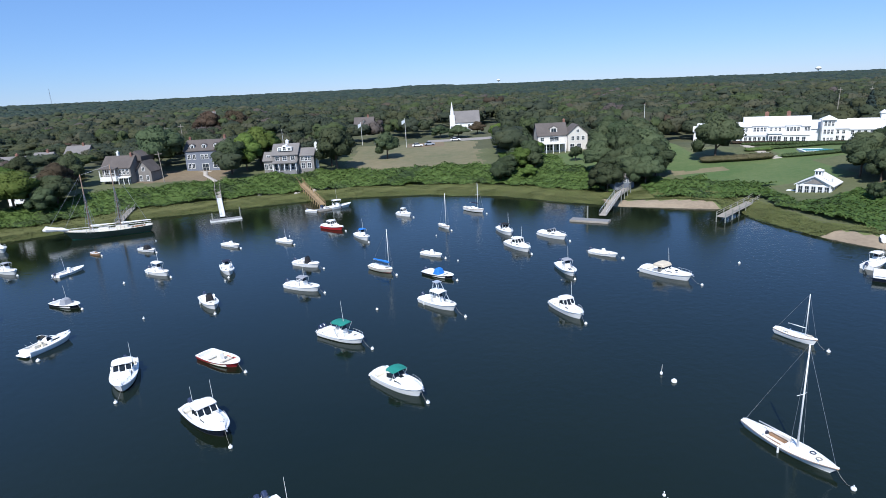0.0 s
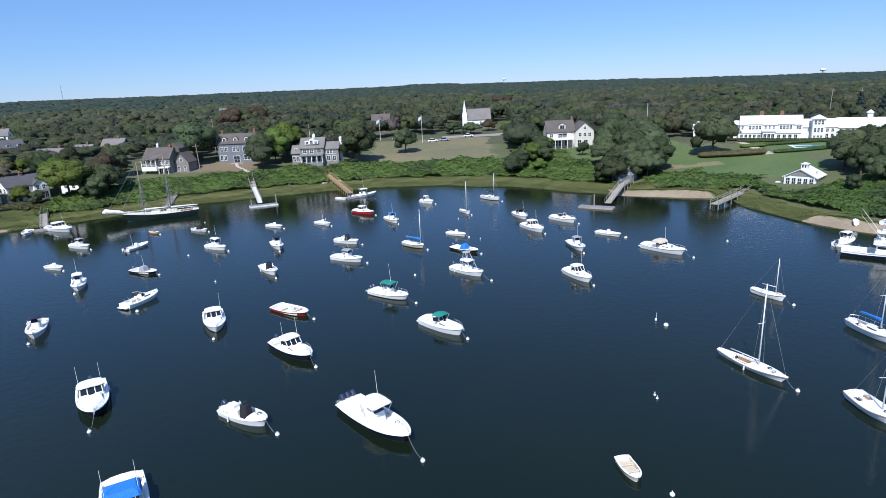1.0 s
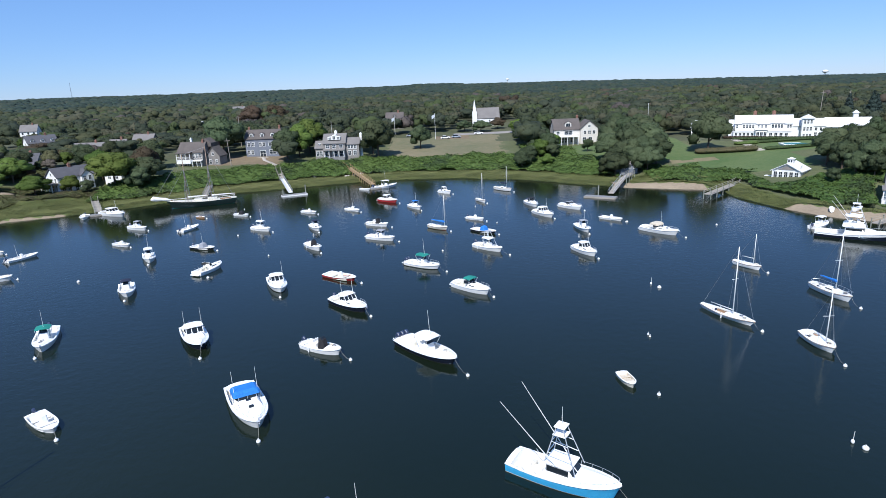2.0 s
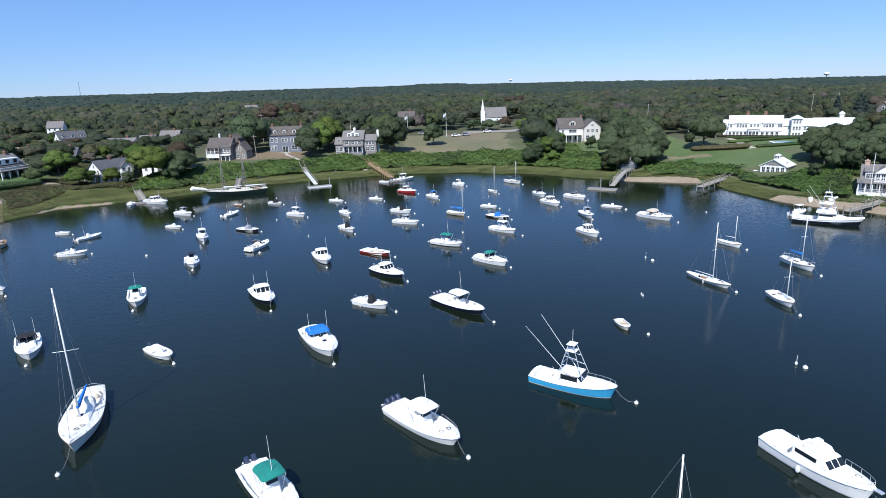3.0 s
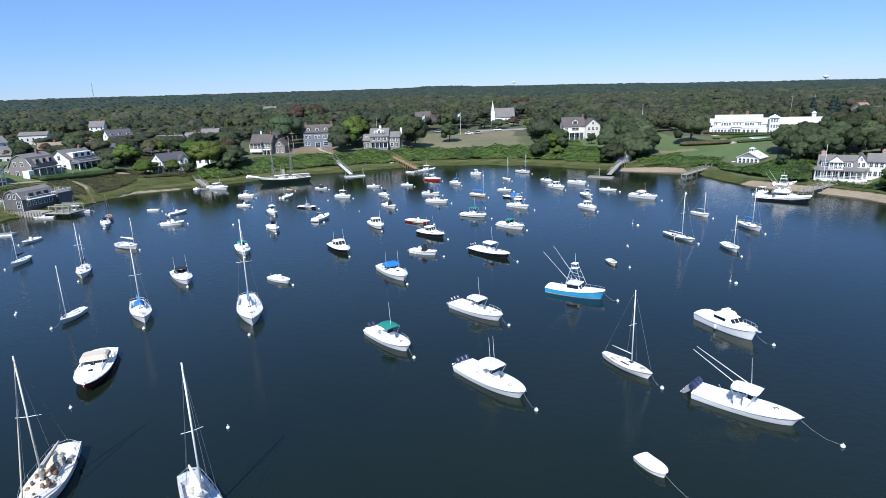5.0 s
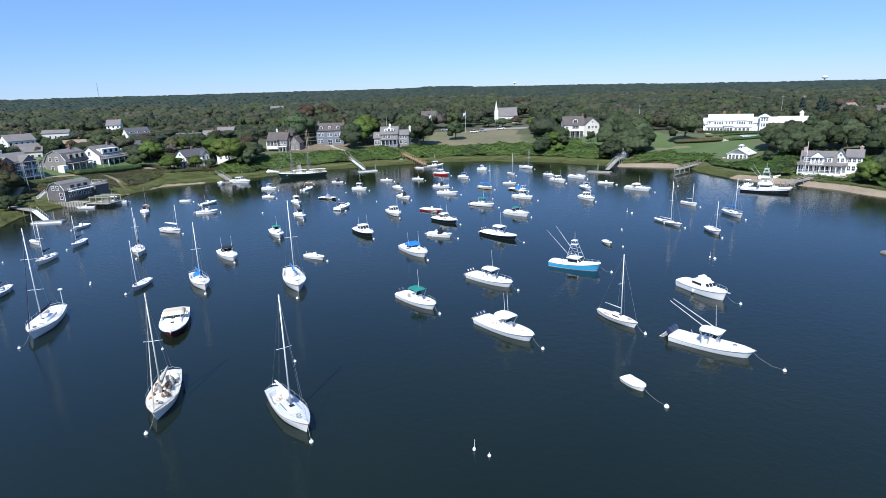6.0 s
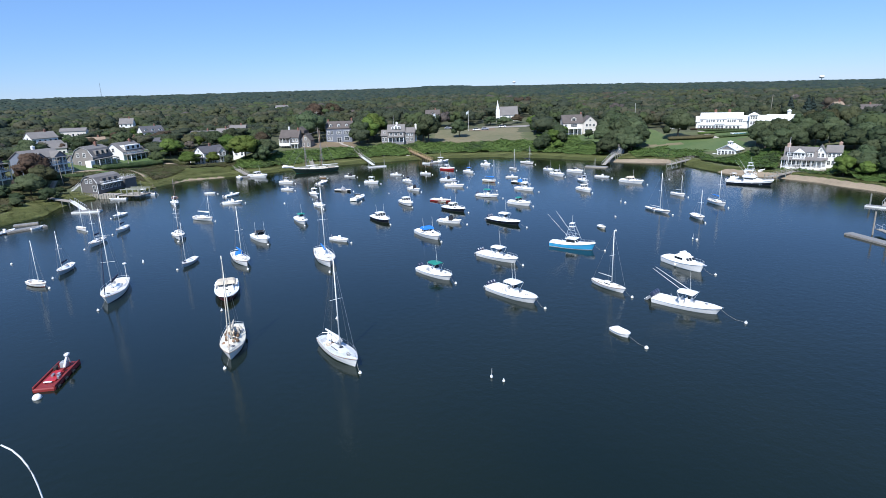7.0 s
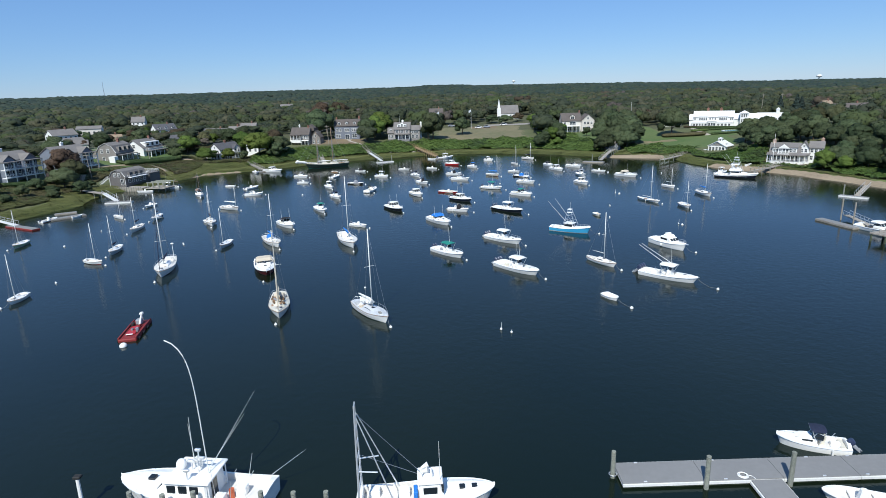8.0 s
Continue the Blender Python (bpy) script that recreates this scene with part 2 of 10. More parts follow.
def zone(x, y, d):
    """Which ground cover lies at a place: 0 woodland, 1 marsh, 2 sand, 3 lawn, 4 dry meadow, 5 bare bank, 6 bed, 7 asphalt, 8 undergrowth."""
    wob = 2.0 * lumps(x, y, 7, 7.0)
    z = np.where(d < 60, 8, 0)
    z[(d < 13 + wob) & (x > -150) & (x < 70)] = 1
    z[(d < 6 + wob)] = 1
    z[(d < 18 + wob) & (x > -135) & (x < -112) & (y > 116)] = 1
    z[(d < 9 + 2 * wob) & (x < -132) & (y < 96)] = 1
    z[(d < 4.2 + 0.4 * wob) & (x > 41) & (x < 65) & (y > 136) & (y < 160)] = 2
    z[(d < 4 + wob * 0.2) & (x > 67) & (y < 112)] = 2
    z[(d < 1.4 + wob * 0.3) & (x > -131) & (x < -116) & (y > 120)] = 2
    z[(x > 66) & (x < 102) & (y > 150 + wob) & (y < 178) & (d > 12)] = 3
    z[(x > 60) & (x < 78) & (y > 172) & (y < 215)] = 3
    z[(x > 64) & (x < 80) & (y > 168) & (y < 173 + wob) & (d > 14)] = 4
    z[(x > 100) & (x < 150) & (y > 168) & (y < 200)] = 3
    z[(x > 40 + wob * 0.3) & (x < 53) & (y > 178) & (y < 212)] = 3
    z[(x > -62) & (x < -38) & (y > 199) & (y < 206)] = 3
    z[(x > -34 + wob) & (x < 14 + 2 * wob) & (y > 205 + wob) & (y < 258)] = 4
    z[(x > -104 + wob) & (x < -73 + wob) & (y > 197 + wob) & (y < 216)] = 5
    z[(x < -152) & (y > 126) & (y < 178) & (d > 16 + wob)] = 3
    z[(x < -162) & (y <= 100) & (d > 24 + wob)] = 3
    z[(x > -6) & (x < 30) & (y > 259) & (y < 266)] = 7
    z[(x > -14) & (x < 2) & (y > 248) & (y < 259)] = 5
    z[d < -1.5] = 6
    return z


def grid_lines(lo, hi, a, b, step, grow):
    """Line places that are evenly spaced between a and b and widen outwards to lo and hi."""
    mid, out, g = list(np.arange(a, b + 0.1, step)), [], step
    v = b
    while v < hi:
        g *= grow
        v += g
        out.append(v)
    low, g, v = [], step, a
    while v > lo:
        g *= grow
        v -= g
        low.append(v)
    return np.array(low[::-1] + mid + out)


def mesh_object(name, verts, faces, mats, index=None, smoothed=True, parent=None, normals=None):
    me = bpy.data.meshes.new(name)
    me.from_pydata(verts, [], faces)
    for m in mats:
        me.materials.append(m)
    if index is not None:
        me.polygons.foreach_set("material_index", np.asarray(index, dtype=np.int32))
    me.polygons.foreach_set("use_smooth", np.full(len(faces), smoothed))
    me.update()
    if normals is not None:
        me.normals_split_custom_set_from_vertices(normals)
    ob = new(name, me)
    ob.parent = parent
    return ob


def build_ground():
    xs, ys = grid_lines(-4200, 4200, -200, 130, 1.4, 1.14), grid_lines(-1500, 4200, 20, 270, 1.4, 1.14)
    gx, gy = np.meshgrid(xs, ys)
    gz = ground_height(gx.ravel(), gy.ravel())
    verts = np.column_stack((gx.ravel(), gy.ravel(), gz)).tolist()
    nx, ny = len(xs), len(ys)
    i, j = np.meshgrid(np.arange(nx - 1), np.arange(ny - 1))
    a = (j * nx + i).ravel()
    faces = np.column_stack((a, a + 1, a + nx + 1, a + nx)).tolist()
    cx, cy = (gx[:-1, :-1] + gx[1:, 1:]).ravel() / 2, (gy[:-1, :-1] + gy[1:, 1:]).ravel() / 2
    d = shore_distance(cx, cy)
    ob = mesh_object("ground", verts, faces, [M_FLOOR, M_MARSH, M_SAND, M_LAWN, M_MEADOW, M_DIRT, M_SEABED, M_ROAD, M_UNDER], zone(cx, cy, d))
    tagged(ob, "rolling harbour shore with marsh, lawns, sand and woodland floor", "ground", kind="structure")


build_ground()
water = mesh_object("water", [(-230, -330, 0), (200, -330, 0), (200, 230, 0), (-230, 230, 0)], [(0, 1, 2, 3)], [M_WATER], smoothed=False)
tagged(water, "calm dark blue harbour water with fine ripples", "water", kind="structure")

# ---------------------------------------------------------------- trees
# rectangles kept free of trees: x from, x to, y from, y to
CLEAR = [(-120, -94, 150, 212), (-97, -72, 160, 226), (-66, -39, 160, 214), (-37, 21, 160, 268), (-2, 28, 255, 304), (27, 54, 160, 228),
         (60, 152, 140, 213), (82, 110, 78, 121), (-160, -130, 60, 122), (-192, -160, 100, 178), (-146, -118, 130, 182), (-200, -160, 70, 104),
         (-171, -155, 180, 202), (-169, -143, 212, 262), (-196, -180, 190, 210), (-44, -28, 280, 302), (172, 218, 206, 262),
         (64, 96, 90, 150), (-8, 30, 256, 269), (-236, -185, 505, 574), (-238, -196, 158, 212), (-228, -196, 196, 228), (-222, -188, 218, 284), (-268, -234, 228, 280), (-270, -242, 296, 346), (-160, -130, 120, 150), (-165, -146, 96, 140)]


# open ground between the village houses: yards, lanes and the houses themselves
VILLAGE_OPEN = [(-186, -166, 108, 130), (-192, -171, 80, 102), (-182, -158, 126, 148), (-172, -152, 140, 162), (-156, -136, 84, 118), (-143, -115, 163, 184), (-170, -156, 189, 203)]
LANES = [([(-143, 154.5), (-150, 152), (-158, 138), (-166, 128), (-172, 122)], 2.4), ([(-152, 84), (-160, 96), (-166, 108)], 1.5), ([(-73, 195), (-80, 205), (-83, 213)], 1.4),
         ([(-133, 112), (-140, 122), (-146, 130), (-154, 136)], 1.3)]
YARDS = [(-211, 270), (-163, 196), (-160, 227), (-151, 233), (-188, 203), (-216, 219), (-231, 200), (-212, 172)]


def is_clear(x, y, m=0.0):
    return any(a - m < x < b + m and c - m < y < d + m for a, b, c, d in CLEAR)


def unit(v):
    return v / (np.linalg.norm(v, axis=1, keepdims=True) + 1e-9)


def leaf_cloud(rng, blobs, count, size, whole=None, mixed=0.45):
    """Small leaf clumps over the outsides of a few ellipsoids: verts, faces and soft normals that lean towards the whole crown's."""
    blobs = np.array(blobs, float)
    weights = blobs[:, 3] * blobs[:, 4]
    c = blobs[rng.choice(len(blobs), count, p=weights / weights.sum())]
    n = unit(rng.normal(size=(count, 3)))
    n[:, 2] = np.where(n[:, 2] < -0.35, -n[:, 2], n[:, 2])
    p = c[:, :3] + n * c[:, [3, 3, 4]] * rng.uniform(0.9, 1.07, (count, 1))
    t = unit(np.cross(n + rng.normal(size=(count, 3)) * 0.5, rng.normal(size=(count, 3))))
    u = unit(np.cross(n + rng.normal(size=(count, 3)) * 0.4, t))
    w, l = size * rng.uniform(0.55, 1.25, (count, 1)), size * rng.uniform(0.55, 1.25, (count, 1))
    tri = np.stack((p - t * w - u * l * 0.6, p + t * w - u * l * 0.4, p + u * l), axis=1)
    lobe = unit(n / c[:, [3, 3, 4]])
    if whole is not None:
        lobe = unit(lobe * (1 - mixed) + mixed * unit((p - np.array(whole[:3])) / np.array((whole[3], whole[3], whole[4])) ** 2 * whole[3]))
    soft = unit(lobe + rng.normal(size=(count, 3)) * 0.2)
    i = np.arange(count) * 3
    return [tuple(v) for v in tri.reshape(-1, 3).tolist()], np.column_stack((i, i + 1, i + 2)).tolist(), np.repeat(soft, 3, axis=0).tolist()


def crown_blobs(rng, r, h, n):
    """Overlapping lobes over a domed, uneven crown of radius r between the heights 0.25 h and h."""
    out = [(0, 0, h * 0.55, r * 0.74, h * 0.36)]
    for k in range(n):
        a = k * 2.4 + rng.uniform(-0.5, 0.5)
        up = rng.uniform(-0.85, 1.0)
        flat = math.sqrt(max(0.0, 1 - up * up)) if up > 0 else 1.0
        q = rng.uniform(0.5, 0.8)
        out.append((math.cos(a) * r * q * flat, math.sin(a) * r * q * flat, h * (0.55 + 0.3 * up * rng.uniform(0.75, 1.08)), r * rng.uniform(0.26, 0.44), h * rng.uniform(0.11, 0.17)))
    return out


def core_mesh(blobs, verts, faces, normals, shrink=0.9, whole=None, rng=None, sides=6):
    """An uneven domed lump inside each lobe, so that the sky doesn't show through everywhere."""
    for cx, cy, cz, rx, rz in blobs:
        i = len(verts)
        for z, s in ((-0.6, 0.75), (0.3, 1.0), (0.8, 0.58)):
            for k in range(sides):
                a = (k + z) * 2 * math.pi / sides
                g = shrink * (rng.uniform(0.9, 1.1) if rng is not None else 1.0)
                verts.append((cx + math.cos(a) * rx * s * g, cy + math.sin(a) * rx * s * g, cz + z * rz * g))
                m = Vector((math.cos(a) * s / rx, math.sin(a) * s / rx, z / rz)).normalized()
                if whole is not None:
                    px, py, pz = verts[-1]
                    m = (m * 0.5 + 0.5 * Vector(((px - whole[0]) / whole[3] ** 2, (py - whole[1]) / whole[3] ** 2, (pz - whole[2]) / whole[4] ** 2)).normalized()).normalized()
                normals.append(m[:])
        verts.append((cx, cy, cz + rz * shrink))
        normals.append((0, 0, 1))
        for k in range(sides):
            n = (k + 1) % sides
            faces.append((i + 3 * sides, i + 2 * sides + k, i + 2 * sides + n))
            for q in (0, sides):
                faces.append((i + q + k, i + q + n, i + q + sides + n, i + q + sides + k))


def tube(verts, faces, pts, radii, sides=6):
    """A tapered limb through the given points."""
    base = len(verts)
    for (x, y, z), r in zip(pts, radii):
        for k in range(sides):
            a = 2 * math.pi * k / sides
            verts.append((x + math.cos(a) * r, y + math.sin(a) * r, z))
    for s in range(len(pts) - 1):
        for k in range(sides):
            n = (k + 1) % sides
            faces.append((base + s * sides + k, base + s * sides + n, base + (s + 1) * sides + n, base + (s + 1) * sides + k))


def tree_meshes(seed, r, h, count, size):
    rng = np.random.default_rng(seed)
    blobs = crown_blobs(rng, r, h, 17)
    whole = (0, 0, h * 0.5, r, h * 0.5)
    verts, faces, normals = leaf_cloud(rng, blobs, count, size, whole)
    core_mesh(blobs, verts, faces, normals, 0.94, whole, rng)
    crown = bpy.data.meshes.new("crown")
    crown.from_pydata(verts, [], faces)
    crown.polygons.foreach_set("use_smooth", np.full(len(faces), True))
    crown.normals_split_custom_set_from_vertices(normals)
    tv, tf = [], []
    lean = rng.uniform(-0.3, 0.3, 2)
    tube(tv, tf, [(0, 0, -0.6), (lean[0] * 0.3, lean[1] * 0.3, h * 0.25), (lean[0], lean[1], h * 0.6)], (h * 0.028, h * 0.021, h * 0.01))
    for cx, cy, cz, rx, rz in blobs[1:7]:
        z0 = h * rng.uniform(0.22, 0.4)
        tube(tv, tf, [(lean[0] * 0.4, lean[1] * 0.4, z0), (cx * 0.5, cy * 0.5, (z0 + cz) / 2 - 0.2), (cx, cy, cz)], (h * 0.011, h * 0.008, h * 0.004), 5)
    trunk = bpy.data.meshes.new("trunk")
    trunk.from_pydata(tv, [], tf)
    trunk.materials.append(M_BARK)
    return crown, trunk


def conifer_meshes(seed, r, h):
    rng = np.random.default_rng(seed)
    blobs = [(0, 0, h * (0.18 + 0.75 * k / 7), r * (1 - 0.85 * k / 7), h * 0.09) for k in range(8)]
    verts, faces, normals = leaf_cloud(rng, blobs, 2600, 0.34)
    core_mesh(blobs, verts, faces, normals, 0.75)
    crown = bpy.data.meshes.new("crown")
    crown.from_pydata(verts, [], faces)
    crown.polygons.foreach_set("use_smooth", np.full(len(faces), True))
    crown.normals_split_custom_set_from_vertices(normals)
    tv, tf = [], []
    tube(tv, tf, [(0, 0, -0.5), (0, 0, h * 0.95)], (h * 0.02, 0.04))
    trunk = bpy.data.meshes.new("trunk")
    trunk.from_pydata(tv, [], tf)
    trunk.materials.append(M_BARK)
    return crown, trunk


TREE_KINDS = [tree_meshes(11 + k, 5.0 + 0.4 * (k % 3), 11.0 + 0.7 * (k % 4), 2500, 0.3) for k in range(7)]
SPRUCE = conifer_meshes(91, 3.4, 13)
TONES = {"spruce": leaves("spruce_needles", (0.040, 0.066, 0.058), (0.085, 0.118, 0.108)), "oak": M_LEAF, "bright": M_LEAF_BRIGHT, "copper": M_LEAF_BROWN, "olive": M_LEAF_OLIVE, "dusky": M_LEAF_DUSKY}
TONE_LABEL = {"oak": "broad oak with a dense dark green crown", "bright": "rounded tree with a bright yellow-green crown", "copper": "broad tree with a dark copper-brown crown",
              "olive": "broad tree with a dull olive-green crown", "dusky": "tree with a thinning grey-brown crown"}
crown_cache = {}


def tree(x, y, kind=0, size=1.0, turn=0.0, tone="oak", stretch=1.0):
    crown, trunk = SPRUCE if kind == 9 else TREE_KINDS[kind]
    key = (kind, tone)
    if key not in crown_cache:
        crown_cache[key] = crown.copy()
        crown_cache[key].materials.append(TONES[tone])
    base = new("tree")
    base.location, base.rotation_euler, base.scale = (x, y, float(ground_height(x, y)) - 0.1), (0, 0, turn), (size, size, size * stretch)
    tagged(base, "blue-green spruce standing among the oaks" if kind == 9 else TONE_LABEL[tone], "tree", "trees on the shore")
    for name, me in (("trunk", trunk), ("crown", crown_cache[key])):
        ob = new(name, me)
        ob.parent = base
    return base


def grove():
    rng = np.random.default_rng(5)
    # trees that stand out singly: x, y, kind, size, tone
    tree(-20, 226, 0, 1.0, 0.3, "oak", 0.95)
    tree(-36, 209, 1, 1.3, 1.0, "oak")
    tree(-39, 216, 3, 0.8, 2.0, "oak")
    tree(81, 180, 2, 1.12, 0.5, "oak", 1.05)
    tree(-68, 212, 4, 1.2, 0.8, "bright", 1.0)
    tree(-66, 222, 2, 1.2, 1.8, "bright")
    tree(-98.5, 213, 5, 1.45, 2.0, "oak", 1.0)
    tree(-71.5, 206.5, 3, 1.0, 0.4, "oak", 1.0)
    tree(-92, 230, 6, 1.0, 2.5, "oak")
    tree(-116, 163, 1, 1.3, 0.1, "bright", 0.75)
    tree(-131, 163.5, 2, 0.55, 0.7, "bright", 0.85)
    tree(-109, 164, 0, 0.8, 1.9, "oak", 0.9)
    tree(-129, 179, 3, 0.95, 1.7, "bright", 0.9)
    tree(-113, 178, 0, 1.05, 1.2, "copper", 0.9)
    tree(-118, 314, 0, 1.6, 1.2, "copper", 0.85)
    tree(-106, 320, 4, 1.5, 2.2, "copper", 0.85)
    tree(97.5, 85.5, 3, 0.62, 0.7, "bright", 0.9)
    tree(101, 80, 5, 0.5, 1.7, "bright", 0.9)
    tree(-108, 169, 2, 0.95, 2.4, "oak", 0.8)
    tree(-139.5, 158.5, 4, 0.9, 2.0, "bright", 0.66)
    for k, (x, y) in enumerate(((-152, 182), (-158, 177), (-147, 189), (-176, 181), (-183, 178), (-150, 172), (-141, 195), (-178, 192), (-173, 186), (-156, 206), (-147, 206), (-165, 215), (-182, 168), (-158, 169))):
        tree(x, y, k % 7, 0.4 + 0.045 * (k % 5), k * 1.3, ("oak", "olive", "bright", "olive", "oak", "copper")[k % 6], 0.9)
    tree(44.5, 163.0, 5, 0.7, 1.0, "oak")
    tree(51.0, 163.5, 1, 0.75, 2.0, "oak")
    tree(-151, 166, 2, 0.95, 2.0, "bright", 0.75)
    tree(-138, 186, 1, 0.9, 2.0, "oak", 0.85)
    tree(-131, 190, 6, 0.9, 1.0, "oak", 0.9)
    tree(-116, 190, 6, 1.0, 1.0, "oak", 0.9)
    tree(-156, 178, 3, 0.8, 1.0, "oak", 0.8)
    tree(-178, 178, 3, 0.9, 1.0, "oak", 0.8)
    tree(-186, 158, 1, 0.9, 2.0, "oak", 0.85)
    tree(-192, 134, 4, 1.0, 2.0, "oak", 0.85)
    tree(0, 272, 0, 0.9, 0.2, "oak", 0.6)
    tree(8, 268, 2, 0.8, 1.2, "oak", 0.6)
    tree(17, 276, 4, 0.7, 1.0, "copper", 0.75)
    tree(-158, 84, 5, 0.85, 1.0, "oak", 0.8)
    tree(-168, 101, 1, 1.05, 1.0, "copper", 0.95)
    tree(-163, 97, 5, 0.8, 2.0, "olive", 0.9)
    tree(-150, 80, 3, 0.5, 1.0, "oak", 0.8)
    tree(154, 220, 9, 1.05, 0.0, "spruce")
    tree(160, 215, 9, 1.1, 1.0, "spruce")
    tree(166, 221, 9, 1.0, 2.0, "spruce")
    # the dense clump beside the small shed, and the wood beyond the garden pavilion
    for x, y, s in ((49, 171, 0.85), (55, 167, 0.95), (60, 170, 0.95), (46, 178, 0.85), (53, 177, 1.0), (60, 179, 1.05), (57, 187, 1.05), (50, 193, 0.8), (63, 188, 1.0),
                    (58, 197, 1.0), (64, 199, 1.0), (66, 207, 0.95), (56, 207, 1.0), (60, 216, 1.0)):
        tree(x, y, int(rng.integers(0, 7)), s, rng.uniform(0, 6), "oak", 0.95)
    for x, y, s in ((96, 146, 0.95), (101, 141, 0.95), (99, 150, 1.0), (104, 134, 0.95), (98, 131, 0.8), (109, 128, 0.9), (106, 147, 1.0), (112, 139, 1.05), 
                    (116, 131, 1.0), (118, 144, 1.05), (114, 121, 0.85), (113, 112, 0.9), (119, 116, 1.0), (112, 102, 0.7), (117, 106, 1.0), (124, 124, 1.1), (112, 92, 0.75), (119, 95, 1.0), (124, 102, 1.1),
                    (117, 84, 0.85), (124, 86, 1.0), (118, 74, 0.8), (126, 74, 1.0), (130, 92, 1.1), (121, 64, 0.85), (130, 62, 1.1), (126, 50, 0.9)):
        x, s = x + 4.5, s * 0.9
        tree(x, y, int(rng.integers(0, 7)), s, rng.uniform(0, 6), "oak", 0.95)
    for x, y, q in ((110, 150, 0.8), (115, 158, 0.75), (29.5, 191, 0.5), (43.5, 197, 0.42), (100.5, 139, 0.7), (102, 130, 0.75), (99, 124, 0.55), (105, 124, 0.7), (90, 126, 0.35), (97, 128, 0.6)):
        tree(x, y, 3, q, x, "oak", 0.95)
    for k in range(26):
        x, y = rng.uniform(17, 31), rng.uniform(186, 258)
        tree(x + (y - 186) * 0.06, y, int(rng.integers(0, 7)), rng.uniform(0.45, 0.8), rng.uniform(0, 6), "oak" if k % 4 else "bright", rng.uniform(0.8, 1.0))
    for x, y, q in ((43.5, 166.5, 0.65), (54.5, 162.5, 0.7), (52.0, 168.5, 0.8)):
        tree(x, y, 2, q, 1.0, "oak")
    for x, y, q in ((129, 168, 0.7), (136, 170, 0.78), (143, 172, 0.82), (150, 178, 0.9), (137, 162, 0.8), (156, 174, 0.9)):
        tree(x, y, int(rng.integers(0, 7)), q, x, "oak" if x % 2 else "olive", 1.0)
    # bushes and young oaks behind the western marsh
    for x, y, q in ((-153, 70, 0.36), (-157, 76, 0.42), (-161, 68, 0.46), (-164, 79, 0.5), (-151, 85, 0.3), (-159, 58, 0.36), (-166, 61, 0.5), (-157, 48, 0.32), (-163, 44, 0.42), (-170, 52, 0.5), (-154, 92, 0.34)):
        tree(x, y, int(rng.integers(0, 7)), q, rng.uniform(0, 6), "oak", 0.75)
    # low trees between the village houses
    count = 0
    while count < 84:
        x, y = rng.uniform(-262, -120), rng.uniform(84, 300)
        if shore_distance(x, y) < 17 or any(a - 2 < x < b + 2 and c - 2 < y < e + 2 for a, b, c, e in VILLAGE_OPEN) or any((x - a) ** 2 + (y - b) ** 2 < 64 for a, b in YARDS):
            continue
        count += 1
        tree(x, y, int(rng.integers(0, 7)), rng.uniform(0.34, 0.62), rng.uniform(0, 6), str(rng.choice(("oak", "oak", "olive", "olive", "bright", "copper", "dusky"))), rng.uniform(0.8, 1.05))
    # the wood comes down to the eastern beach
    for x, y, q in ((103, 84, 0.62), (106, 76, 0.7), (109, 68, 0.75), (112, 60, 0.7), (104, 90, 0.6), (109, 82, 0.8), (113, 74, 0.85), (116, 55, 0.8), (116, 46, 0.7), (120, 40, 0.8), (108, 92, 0.75), (118, 66, 0.9)):
        tree(x, y, int(rng.integers(0, 7)), q, rng.uniform(0, 6), "oak", 0.95)
    # the woods behind the houses
    xs, ys = rng.uniform(-340, 310, 14000), rng.uniform(60, 440, 14000)
    ds = shore_distance(xs, ys)
    taken, cells = [], {}
    for x, y, d in zip(xs, ys, ds):
        if abs(x + 15) > (y + 60) * 0.85 + 90 or d < 24:
            continue
        if is_clear(x, y, 2.5) or (44 < x < 70 and 160 < y < 218) or (94 < x < 132 and y < 165):
            continue
        if x < -118 and y < 250 and rng.random() < 0.6:
            continue
        r = 3.2 + 4.6 * rng.random() ** 1.7
        cell = (int(x // 11), int(y // 11))
        if any((x - a) ** 2 + (y - b) ** 2 < (0.68 * (r + q)) ** 2 for i in (-1, 0, 1) for j in (-1, 0, 1) for a, b, q in cells.get((cell[0] + i, cell[1] + j), ())):
            continue
        cells.setdefault(cell, []).append((x, y, r))
        taken.append((x, y, r))
    taken.sort(key=lambda p: p[1] + 0.15 * abs(p[0]))
    for x, y, r in taken[:56]:
        tone = str(rng.choice(("oak",) * 7 + ("olive",) * 5 + ("bright", "bright", "copper")))
        low = 0.5 if x < -118 and y < 310 else 1.0
        tree(x, y, int(rng.integers(0, 7)), r / 5.4 * low, rng.uniform(0, 6), tone, rng.uniform(0.85, 1.1) * (5.4 / r) ** 0.45)
    return taken[56:]


